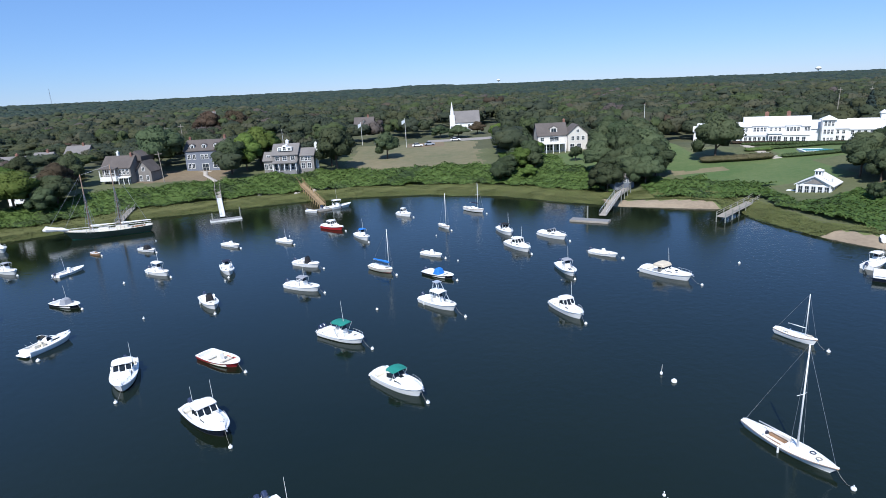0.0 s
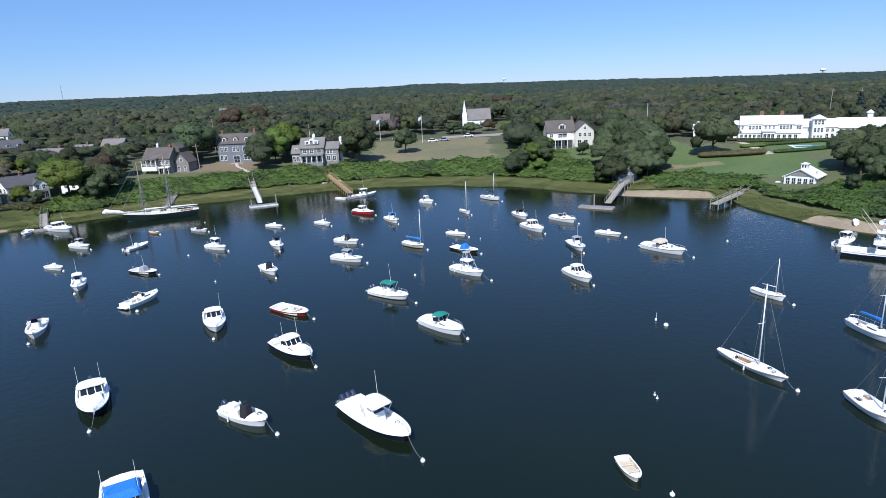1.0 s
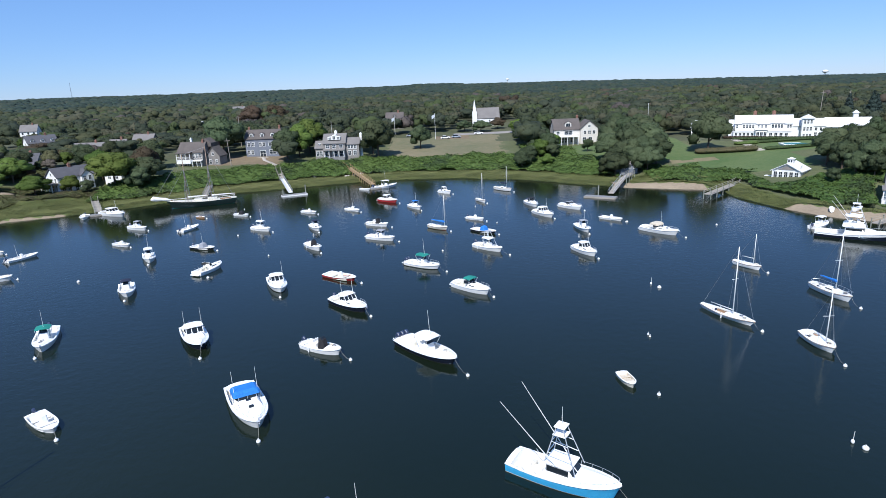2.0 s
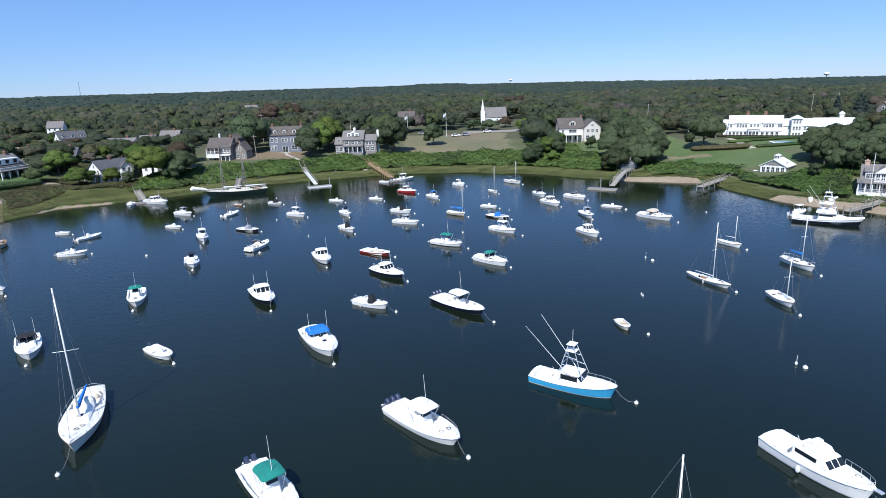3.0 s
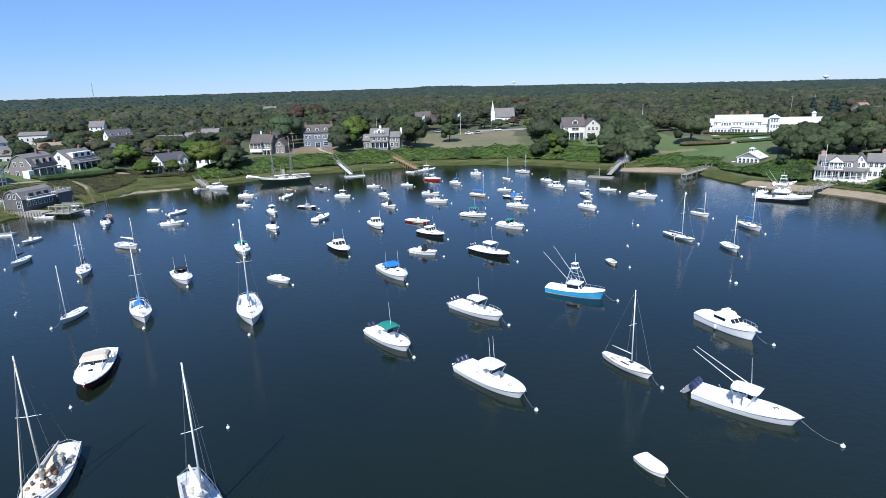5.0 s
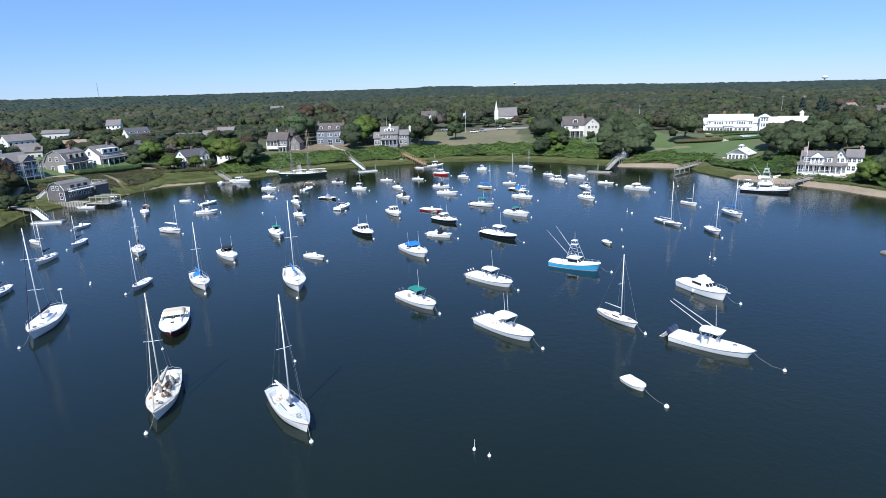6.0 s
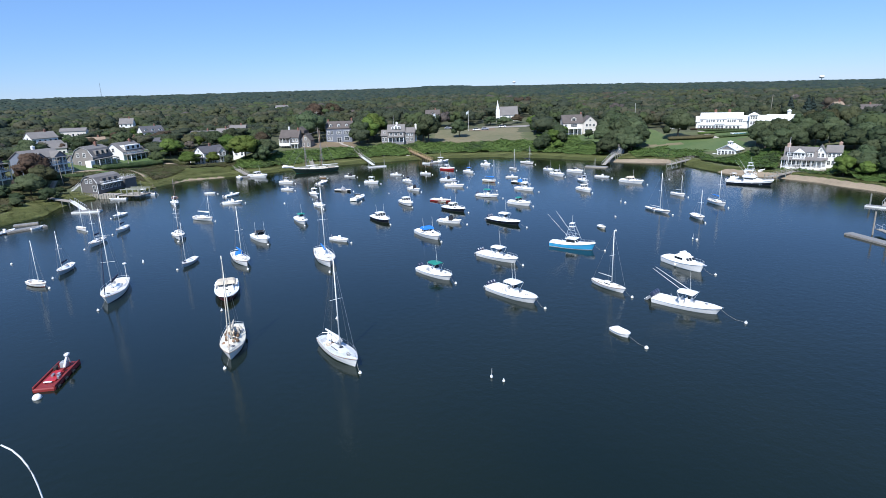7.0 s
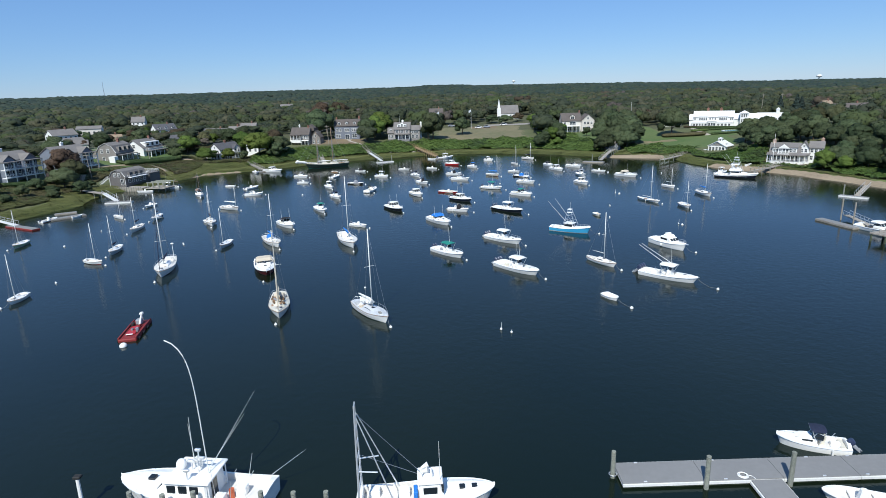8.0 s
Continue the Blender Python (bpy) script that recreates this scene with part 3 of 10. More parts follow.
def join_crowns(rng, crowns, leaves, size, verts, faces, normals, index):
    """Adds crowns at (x, y, radius, height) to the lists: leafy ones, or uneven lumps far off."""
    heights = ground_height([c[0] for c in crowns], [c[1] for c in crowns])
    for (x, y, r, tall), z in zip(crowns, heights):
        whole = (x, y, z + tall * 0.5, r, tall * 0.5)
        blobs = [(x, y, z + tall * 0.55, r * 0.85, tall * 0.38)]
        for k in range(6 if leaves > 100 else (3 if leaves else 0)):
            a, q = k * 2.4 + rng.uniform(-0.6, 0.6), rng.uniform(0.45, 0.8)
            blobs.append((x + math.cos(a) * q * r, y + math.sin(a) * q * r, z + tall * rng.uniform(0.4, 0.85), r * rng.uniform(0.3, 0.5), tall * rng.uniform(0.13, 0.22)))
        v, f, n = leaf_cloud(rng, blobs, leaves, size, whole) if leaves else ([], [], [])
        core_mesh(blobs, v, f, n, 0.92 if leaves else 1.0, whole, rng, 6 if leaves > 100 else 5)
        i = len(verts)
        verts += v
        normals += n
        faces += [tuple(q + i for q in p) for p in f]
        index += [int(rng.choice(len(WOOD_SHARE), p=WOOD_SHARE)) if leaves else int(rng.choice(len(FAR_HAZE_TONES)))] * len(f)


def woodland(name, r0, r1, base_gap, gap_grow, leaves, label, seed, extra=()):
    """Crowns past the single trees, joined, thinner with distance."""
    rng = np.random.default_rng(seed)
    crowns, r = [], r0
    while r < r1:
        gap = base_gap + gap_grow * r
        for a in np.arange(-50, 50, math.degrees(gap / r)):
            rr, aa = r + rng.uniform(-0.5, 0.5) * gap, radians(a) + rng.uniform(-0.45, 0.45) * gap / r
            x, y = -15 + rr * math.sin(aa), -50 + rr * math.cos(aa)
            if y < 60 or (y < 438 and -338 < x < 308) or is_clear(x, y, 2.0):
                continue
            crowns.append((x, y, gap * rng.uniform(0.42, 0.85), rng.uniform(7.5, 12.5) + 0.05 * gap if leaves else rng.uniform(9.0, 13.0)))
        r += gap * 0.9
    verts, faces, normals, index = [], [], [], []
    join_crowns(rng, crowns, leaves, 0.5, verts, faces, normals, index)
    if extra:
        join_crowns(rng, [(x, y, r, rng.uniform(7.5, 10.5) * (r / 5.0) ** 0.4 * (0.66 if x < -118 and y < 310 else 1.0)) for x, y, r in extra], 270, 0.4, verts, faces, normals, index)
    ob = mesh_object(name, verts, faces, WOOD_TONES if leaves else FAR_HAZE_TONES, index, True, None, normals)
    tagged(ob, label, "woodland", kind="stuff")


def bush_height(x, y, rough):
    """Height of a low tangled cover of bushes above the ground."""
    billow = np.abs(lumps(x, y, 2.4, 5.0)) + 0.6 * np.abs(lumps(x + 3 * lumps(x, y, 8, 2.0), y, 1.3, 9.0))
    return rough * np.clip(0.6 + 0.8 * lumps(x, y, 6.5, 1.5) + 0.55 * lumps(x, y, 14.0, 6.0) + 0.75 * billow, 0.25, 2.4)


def leaf_cover(name, x, y, top, normal, size, tilt, mats, index, label, category, seed, body=None):
    """Small bent leaf clumps or tufts at the given places and heights, joined, facing along the cover's slope."""
    rng = np.random.default_rng(seed)
    n = len(x)
    p = np.column_stack((x, y, top))
    face = unit(normal + rng.normal(size=(n, 3)) * tilt)
    t = unit(np.cross(face, rng.normal(size=(n, 3))))
    u = np.cross(face, t)
    w, l = size * rng.uniform(0.6, 1.3, (n, 1)), size * rng.uniform(0.6, 1.3, (n, 1))
    quad = np.stack((p - t * w - u * l * 0.3, p + t * w * 0.3 - u * l, p + t * w + u * l * 0.3, p - t * w * 0.2 + u * l), axis=1).reshape(-1, 3)
    soft = np.repeat(unit(normal + rng.normal(size=(n, 3)) * 0.22), 4, axis=0)
    faces = np.arange(4 * n).reshape(-1, 4)
    if body is not None:
        faces = np.vstack((faces, body[1] + len(quad)))
        quad, soft, index = np.vstack((quad, body[0])), np.vstack((soft, body[2])), np.concatenate((index, body[3]))
    ob = mesh_object(name, quad.tolist(), faces.tolist(), mats, index, True, None, soft.tolist())
    tagged(ob, label, category, kind="stuff")


def shrub_mask(x, y, d):
    """1 on the banks and between the village houses where bushes grow, 2 in the village."""
    m = np.zeros(x.shape, int)
    wob = 1.5 * lumps(x, y, 5, 8.0)
    mid = (x > -118) & (x < 46)
    m[mid & (d > 12 + wob) & (d < 27 + wob) & ~((x > -106) & (x < -72) & (y > 194 + wob)) & ~((x > -40) & (x < 20) & (y > 206 + wob))] = 1
    m[(x > 20) & (x < 46) & (d > 11 + wob) & (d < 44) & ~((x > 39) & (y > 178))] = 1
    m[(x >= 53) & (x < 70) & (d > 5.0 + 0.4 * wob) & (d < 21 + wob) & (y > 140) & (y < 168)] = 1
    m[(x >= 66) & (y > 95) & (d > 7 + wob) & (d < 19 + wob)] = 1
    m[(x >= 84) & (y > 95) & (y < 135) & (d > 7 + wob) & (d < 40)] = 1
    m[(x >= 66) & (y <= 95) & (y > 30) & (d > 5.5 + 0.5 * wob) & (d < 26)] = 1
    m[(x > 78.5) & (x < 95.5) & (y > 133) & (y < 150)] = 0
    # the shore house stands turned by 33 degrees
    hx, hy = (x - 91.2) * 0.839 - (y - 109.5) * 0.545, (x - 91.2) * 0.545 + (y - 109.5) * 0.839
    m[(hx > -1.0) & (hx < 18) & (hy > -7.5) & (hy < 12)] = 0
    village = (x <= -118) & (d > np.where(y < 96, 9, np.where((x > -135) & (y > 116), 17, 6)) + wob) & (d < 62) & (lumps(x, y, 6, 3.0) > np.where(d < 34, -2.0, 0.0))
    for a, b, c, e in VILLAGE_OPEN:
        village &= ~((x > a) & (x < b) & (y > c) & (y < e))
    m[village] = 2
    for line, wide in LANES:
        for (x0, y0), (x1, y1) in zip(line, line[1:]):
            dx, dy = x1 - x0, y1 - y0
            s = np.clip(((x - x0) * dx + (y - y0) * dy) / (dx * dx + dy * dy), 0, 1)
            m[np.hypot(x - x0 - s * dx, y - y0 - s * dy) < wide] = 0
    return m


def shrubs():
    """The belt of shrubs and vines on the banks, and the bushes between the village houses."""
    rng = np.random.default_rng(8)
    x, y = rng.uniform(-215, 140, 1100000), rng.uniform(40, 225, 1100000)
    d = shore_distance(x, y)
    near = (d > 4) & (d < 64)
    x, y, d = x[near], y[near], d[near]
    m = shrub_mask(x, y, d)
    gx, gy = np.meshgrid(np.arange(-215, 140, 0.75), np.arange(40, 225, 0.75))
    nx = gx.shape[1]
    gx, gy = gx.ravel(), gy.ravel()
    gm = shrub_mask(gx, gy, shore_distance(gx, gy))

    def slope(px, py, rough):
        e, top = 0.25, bush_height(px, py, rough)
        return unit(np.column_stack(((top - bush_height(px + e, py, rough)) / e, (top - bush_height(px, py + e, rough)) / e, np.full(len(px), 1.4))))

    def tone(px, py, kind, dark):
        brown = (lumps(px, py, 9.0, 8.5) + rng.normal(size=len(px)) * 0.25 > 0.0) * (1 if kind == 2 else 0)
        return np.minimum(2, (lumps(px, py, 7.5, 4.0) + rng.normal(size=len(px)) * 0.2 > dark).astype(int) + brown)

    for kind, name, label, rough, dark in ((1, "shrubbery", "belt of tangled green shrubs and vines on the bank", 1.0, 0.42), (2, "village_shrubs", "brown and olive-green brush between the village houses", 0.55, 0.45)):
        px, py = x[m == kind][:150000], y[m == kind][:150000]
        inside = gm == kind
        cell = np.flatnonzero(inside)
        cell = cell[(cell + nx + 1 < len(gx)) & (cell % nx < nx - 1)]
        cell = cell[inside[cell + 1] & inside[cell + nx] & inside[cell + nx + 1]]
        quads = np.column_stack((cell, cell + 1, cell + nx + 1, cell + nx))
        used, flat = np.unique(quads, return_inverse=True)
        bx, by = gx[used], gy[used]
        verts = np.column_stack((bx, by, ground_height(bx, by) + 0.9 * bush_height(bx, by, rough)))
        body = (verts, flat.reshape(-1, 4), slope(bx, by, rough), tone(gx[cell], gy[cell], kind, dark))
        leaf_cover(name, px, py, ground_height(px, py) + bush_height(px, py, rough) * rng.uniform(0.92, 1.06, len(px)), slope(px, py, rough), 0.2, 0.3, [M_SHRUB if kind == 1 else M_SHRUB_OLIVE, M_SHRUB_DARK if kind == 1 else M_SHRUB_BROWN, M_SHRUB_DARK], tone(px, py, kind, dark), label, "shrubs", 40 + kind, body)


def reeds():
    """Salt-marsh grass along the water: short bent tufts, close together."""
    rng = np.random.default_rng(9)
    x, y = rng.uniform(-170, 100, 1500000), rng.uniform(30, 200, 1500000)
    d = shore_distance(x, y)
    pick = (d > -0.7) & (d < 21)
    x, y, d = x[pick], y[pick], d[pick]
    pick = zone(x, y, np.maximum(d, 0.1)) == 1
    x, y = x[pick][:140000], y[pick][:140000]
    n = len(x)
    top = np.maximum(ground_height(x, y), 0.0) + rng.uniform(0.22, 0.36, n) + 0.25 * np.abs(lumps(x, y, 4.5, 2.0))
    up = np.column_stack((0.25 * lumps(x, y, 3.0, 4.0), 0.25 * lumps(x, y, 4.0, 7.0) - 0.15, np.ones(n)))
    leaf_cover("marsh_reeds", x, y, top, up / np.linalg.norm(up, axis=1, keepdims=True), 0.15, 0.22, [M_REED], None, "yellow-green salt marsh grass at the water's edge", "grass", 43)


rest = grove()
woodland("woodland_near", 470, 850, 7.0, 0.008, 36, "dense dark green oak wood behind the village", 21, rest)
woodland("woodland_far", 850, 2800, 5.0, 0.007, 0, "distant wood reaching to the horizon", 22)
shrubs()
reeds()

# ---------------------------------------------------------------- shared building tools
M_GEL = material("white_gelcoat", (0.87, 0.86, 0.83), 0.25, vary=0.05, scale=0.8)
M_DECK = material("nonskid_deck", (0.68, 0.66, 0.62), 0.55, vary=0.06, scale=1.5)
M_CREAM = material("cream_gelcoat", (0.66, 0.62, 0.52), 0.35, vary=0.05, scale=1.0)
M_NAVY = material("navy_gelcoat", (0.012, 0.016, 0.028), 0.18, vary=0.2, scale=1.0)
M_BLACKBOOT = material("black_antifouling", (0.02, 0.02, 0.024), 0.6, vary=0.3, scale=2)
M_REDHULL = material("red_gelcoat", (0.42, 0.025, 0.03), 0.3, vary=0.1, scale=1)
M_REDBOOT = material("red_antifouling", (0.20, 0.022, 0.02), 0.6, vary=0.2, scale=2)
M_MAROON = material("maroon_gelcoat", (0.10, 0.018, 0.022), 0.3, vary=0.1, scale=1)
M_SKYHULL = material("light_blue_gelcoat", (0.06, 0.36, 0.62), 0.25, vary=0.06, scale=1)
M_GREENHULL = material("dark_green_hull_paint", (0.010, 0.020, 0.018), 0.35, vary=0.2, scale=1)
M_TEALBOOT = material("teal_boot_paint", (0.02, 0.22, 0.18), 0.5, vary=0.1, scale=1)
M_GREYHULL = material("pale_grey_gelcoat", (0.50, 0.54, 0.58), 0.3, vary=0.06, scale=1)
M_BLUECANVAS = material("blue_canvas", (0.02, 0.17, 0.55), 0.8, vary=0.15, scale=3, bump=0.3, bump_scale=6)
M_NAVYCANVAS = material("navy_canvas", (0.012, 0.018, 0.045), 0.85, vary=0.2, scale=3, bump=0.3, bump_scale=6)
M_BLACKCANVAS = material("black_canvas", (0.014, 0.014, 0.017), 0.85, vary=0.3, scale=3, bump=0.3, bump_scale=6)
M_GREENCANVAS = material("green_canvas", (0.015, 0.20, 0.16), 0.8, vary=0.25, scale=5, bump=0.3, bump_scale=6)
M_GREYDECK = material("grey_nonskid_deck", (0.52, 0.54, 0.57), 0.7, vary=0.12, scale=2, bump=0.2, bump_scale=30)
M_BROWNCANVAS = material("brown_canvas", (0.13, 0.075, 0.04), 0.85, vary=0.2, scale=3, bump=0.3, bump_scale=6)
M_TANCANVAS = material("tan_canvas", (0.55, 0.48, 0.38), 0.85, vary=0.1, scale=3, bump=0.3, bump_scale=6)
M_GREYCANVAS = material("grey_canvas", (0.28, 0.29, 0.32), 0.85, vary=0.1, scale=3, bump=0.3, bump_scale=6)
M_WHITECLOTH = material("white_sailcloth", (0.74, 0.74, 0.72), 0.8, vary=0.05, scale=3, bump=0.3, bump_scale=6)
M_TEAK = material("weathered_teak", (0.30, 0.18, 0.10), 0.7, vary=0.25, scale=4)
M_ENGINE = material("engine_cowl", (0.030, 0.042, 0.085), 0.3, vary=0.2, scale=4)
M_ENGINE_GREY = material("grey_engine_cowl", (0.30, 0.31, 0.33), 0.35, vary=0.1, scale=4)
M_ALU = material("aluminium_tube", (0.72, 0.73, 0.74), 0.35, 0.6, vary=0.06, scale=4)
M_SPAR = material("painted_spar", (0.72, 0.72, 0.70), 0.4, vary=0.05, scale=2)
M_WIRE = material("steel_rigging", (0.35, 0.36, 0.38), 0.4, 0.7, vary=0.1, scale=5)
M_SPRUCE = material("varnished_spruce", (0.25, 0.165, 0.10), 0.4, vary=0.2, scale=3)
M_GLASS = glass_material("tinted_glass", (0.015, 0.02, 0.025))
M_ROPE = material("mooring_rope", (0.26, 0.25, 0.22), 0.9, vary=0.2, scale=8)
M_BUOY = material("buoy_plastic", (0.76, 0.76, 0.74), 0.4, vary=0.1, scale=4)
M_RUBBER = material("dark_rubber", (0.02, 0.02, 0.02), 0.8, vary=0.2, scale=5)
M_TIMBER = material("grey_weathered_timber", (0.30, 0.27, 0.23), 0.9, vary=0.25, scale=2, bump=0.3, bump_scale=12)
M_FRESHTIMBER = material("yellow_new_timber", (0.30, 0.21, 0.11), 0.85, vary=0.25, scale=2, bump=0.3, bump_scale=12)
M_DOCKTOP = material("dock_decking", (0.20, 0.20, 0.20), 0.9, vary=0.08, scale=1.2, bump=0.1, bump_scale=14)
M_DOCKEDGE = material("pale_dock_rim", (0.66, 0.66, 0.64), 0.7, vary=0.12, scale=2)
M_PILE = material("salt_bleached_pile", (0.24, 0.25, 0.21), 0.9, vary=0.3, scale=2, bump=0.5, bump_scale=10)
M_PILEWET = material("weedy_wet_pile", (0.07, 0.085, 0.05), 0.8, vary=0.3, scale=3)


class Shape:
    """Verts and faces that grow into one mesh."""

    def __init__(self):
        self.v, self.f, self.mi = [], [], []

    def face(self, *idx, mat=0):
        self.f.append(tuple(idx))
        self.mi.append(mat)

    def loft(self, rings, cap=True, closed=True, mat=0):
        n, base = len(rings[0]), len(self.v)
        for r in rings:
            self.v += [tuple(p) for p in r]
        for s in range(len(rings) - 1):
            for k in range(n if closed else n - 1):
                m = (k + 1) % n
                self.face(base + s * n + k, base + s * n + m, base + (s + 1) * n + m, base + (s + 1) * n + k, mat=mat)
        if cap:
            self.face(*[base + k for k in range(n)][::-1], mat=mat)
            self.face(*[base + (len(rings) - 1) * n + k for k in range(n)], mat=mat)
        return self

    def block(self, x0, x1, y0, y1, z0, z1, r=0.05, front=0.0, back=0.0, side=0.0, mat=0):
        """A box with chamfered corners and top edge; its top can be drawn in at the front, back and sides."""
        def ring(a, b, c, d, z, q):
            q = min(q, abs(b - a) * 0.45, abs(d - c) * 0.45)
            return [(a + q, c, z), (b - q, c, z), (b, c + q, z), (b, d - q, z), (b - q, d, z), (a + q, d, z), (a, d - q, z), (a, c + q, z)]
        e = min(r, (z1 - z0) * 0.4)
        k = 1 - e / (z1 - z0)
        return self.loft([ring(x0, x1, y0, y1, z0, r), ring(x0 + back * k, x1 - front * k, y0 + side * k, y1 - side * k, z1 - e, r),
                          ring(x0 + back + e, x1 - front - e, y0 + side + e, y1 - side - e, z1, r)], mat=mat)

    def rod(self, p, q, r0, r1=None, sides=6, mat=0):
        p, q = Vector(p), Vector(q)
        r1 = r0 if r1 is None else r1
        d = (q - p).normalized()
        a = d.cross(Vector((0, 0, 1)) if abs(d.z) < 0.9 else Vector((1, 0, 0))).normalized()
        b = d.cross(a)
        turns = [2 * math.pi * k / sides for k in range(sides)]
        return self.loft([[o + a * (math.cos(t) * r) + b * (math.sin(t) * r) for t in turns] for o, r in ((p, r0), (q, r1))], mat=mat)

    def path(self, pts, r, sides=6, mat=0):
        """One bent tube through the points."""
        pts = [Vector(p) for p in pts]
        turns = [2 * math.pi * k / sides for k in range(sides)]
        rings = []
        for k, p in enumerate(pts):
            d = (pts[min(k + 1, len(pts) - 1)] - pts[max(k - 1, 0)]).normalized()
            a = d.cross(Vector((0, 0, 1)) if abs(d.z) < 0.9 else Vector((1, 0, 0))).normalized()
            b = d.cross(a)
            rings.append([p + a * (math.cos(t) * r) + b * (math.sin(t) * r) for t in turns])
        return self.loft(rings, mat=mat)

    def ball(self, c, r, squash=1.0, mat=0):
        rings = []
        for k in range(1, 6):
            a = math.pi * k / 6
            rings.append([(c[0] + r * math.sin(a) * math.cos(t), c[1] + r * math.sin(a) * math.sin(t), c[2] - r * squash * math.cos(a)) for t in [2 * math.pi * j / 10 for j in range(10)]])
        return self.loft(rings, mat=mat)


def part(name, shape, mats, parent, label="", smoothed=False):
    if not isinstance(mats, (list, tuple)):
        mats = [mats]
    ob = mesh_object(name, shape.v, shape.f, mats, shape.mi, smoothed, parent)
    if label:
        ob["label"] = label
    return ob


def thing(name, x, y, z, turn, label, category, group=""):
    ob = new(name)
    ob.location, ob.rotation_euler = (x, y, z), (0, 0, radians(turn))
    return tagged(ob, label, category, group)


# ---------------------------------------------------------------- boats
def hull_parts(base, L, B, stern_h, bow_h, mats, well=(0.06, 0.5), floor=0.3, crown=0.12, sail=False, stern_w=0.9, rake=0.08, rim=0.16, deck=None, well_mat=None, sheer_mat=None):
    """The hull (side and boot stripe) and the deck with its cockpit well; mats: side, boot stripe. Returns beam and sheer as functions."""
    full = 0.55 if sail else 0.4

    def half(u):
        if u < full:
            w = stern_w + (1 - stern_w) * math.sin(math.pi / 2 * u / full)
        else:
            q = min(1.0, (u - full) / (1 - full))
            w = 1 - q ** 2.0 if sail else (1 - q ** 2.7) ** 0.68
        return max(B / 2 * w, 0.02)

    def sheer(u):
        low = 0.35 if sail else 0.2
        return stern_h + (bow_h - stern_h) * max(0, (u - low) / (1 - low)) ** 1.6 + (0.10 * (1 - u / low) * stern_h if u < low else 0)

    us = sorted(set([k / 14 for k in range(15)] + [0.96, 0.98, 0.993]))
    hull = Shape()
    rows = []
    for u in us:
        b, s, x = half(u), sheer(u), (u - 0.5) * L
        lean = rake * L * u ** 4
        chine = b * ((0.62 if sail else 0.88) - (0.25 if sail else 0.34) * u * u)
        boot = b * (0.9 - 0.32 * u * u if sail else 0.94 - 0.26 * u * u)
        tuck = (1 - u) ** 6 * L * 0.04 if sail else 0
        rows.append([(x - lean + tuck, 0, -0.45), (x - lean * 0.9 + tuck, chine, -0.12), (x - lean * 0.75 + tuck * 0.8, boot, 0.12), (x - lean * 0.35, b * (0.985 - 0.12 * u * u), s * 0.62), (x, b, s)])
    for side in (1, -1):
        i = len(hull.v)
        for r in rows:
            hull.v += [(x, y * side, z) for x, y, z in r]
        for k in range(len(rows) - 1):
            for q in range(4):
                a = i + k * 5 + q
                quad = (a, a + 5, a + 6, a + 1)
                hull.face(*(quad if side > 0 else quad[::-1]), mat=1 if q < 2 else (2 if q == 3 and sheer_mat else 0))
    n = len(rows) * 5
    hull.face(0, 1, 2, 3, 4, n + 4, n + 3, n + 2, n + 1, mat=0)
    part("hull", hull, [mats[0], mats[1], sheer_mat or mats[0]], base, smoothed=False)
    top = Shape()
    u0, u1 = well
    us2 = sorted(us + [u0, u0 + 0.004, u1, u1 + 0.004])
    rows = []
    for u in us2:
        b, s, x = half(u), sheer(u), (u - 0.5) * L
        inside = u0 + 0.002 < u < u1 + 0.002
        g = max(b - rim, b * 0.3)
        if inside:
            line = [(b + 0.03, s - 0.04), (b + 0.03, s + 0.03), (g, s + 0.03), (g - 0.03, floor), (0, floor + 0.02)]
        else:
            line = [(b + 0.03, s - 0.04), (b + 0.03, s + 0.03), (g, s + 0.04), (g * 0.6, s + 0.04 + crown * 0.75), (0, s + 0.04 + crown)]
        rows.append([(x, y, z) for y, z in line] + [(x, -y, z) for y, z in line[-2::-1]])
    for r in rows:
        top.v += r
    m = len(rows[0])
    for k in range(len(rows) - 1):
        well_here = u0 + 0.002 < (us2[k] + us2[k + 1]) / 2 < u1 + 0.002
        for q in range(m - 1):
            a = k * m + q
            top.face(a, a + 1, a + m + 1, a + m, mat=1 if well_here and 2 <= q <= m - 4 else 0)
    top.face(*range(m), mat=0)
    part("deck", top, [deck or M_GEL, well_mat or M_DECK], base, smoothed=False)
    return half, sheer


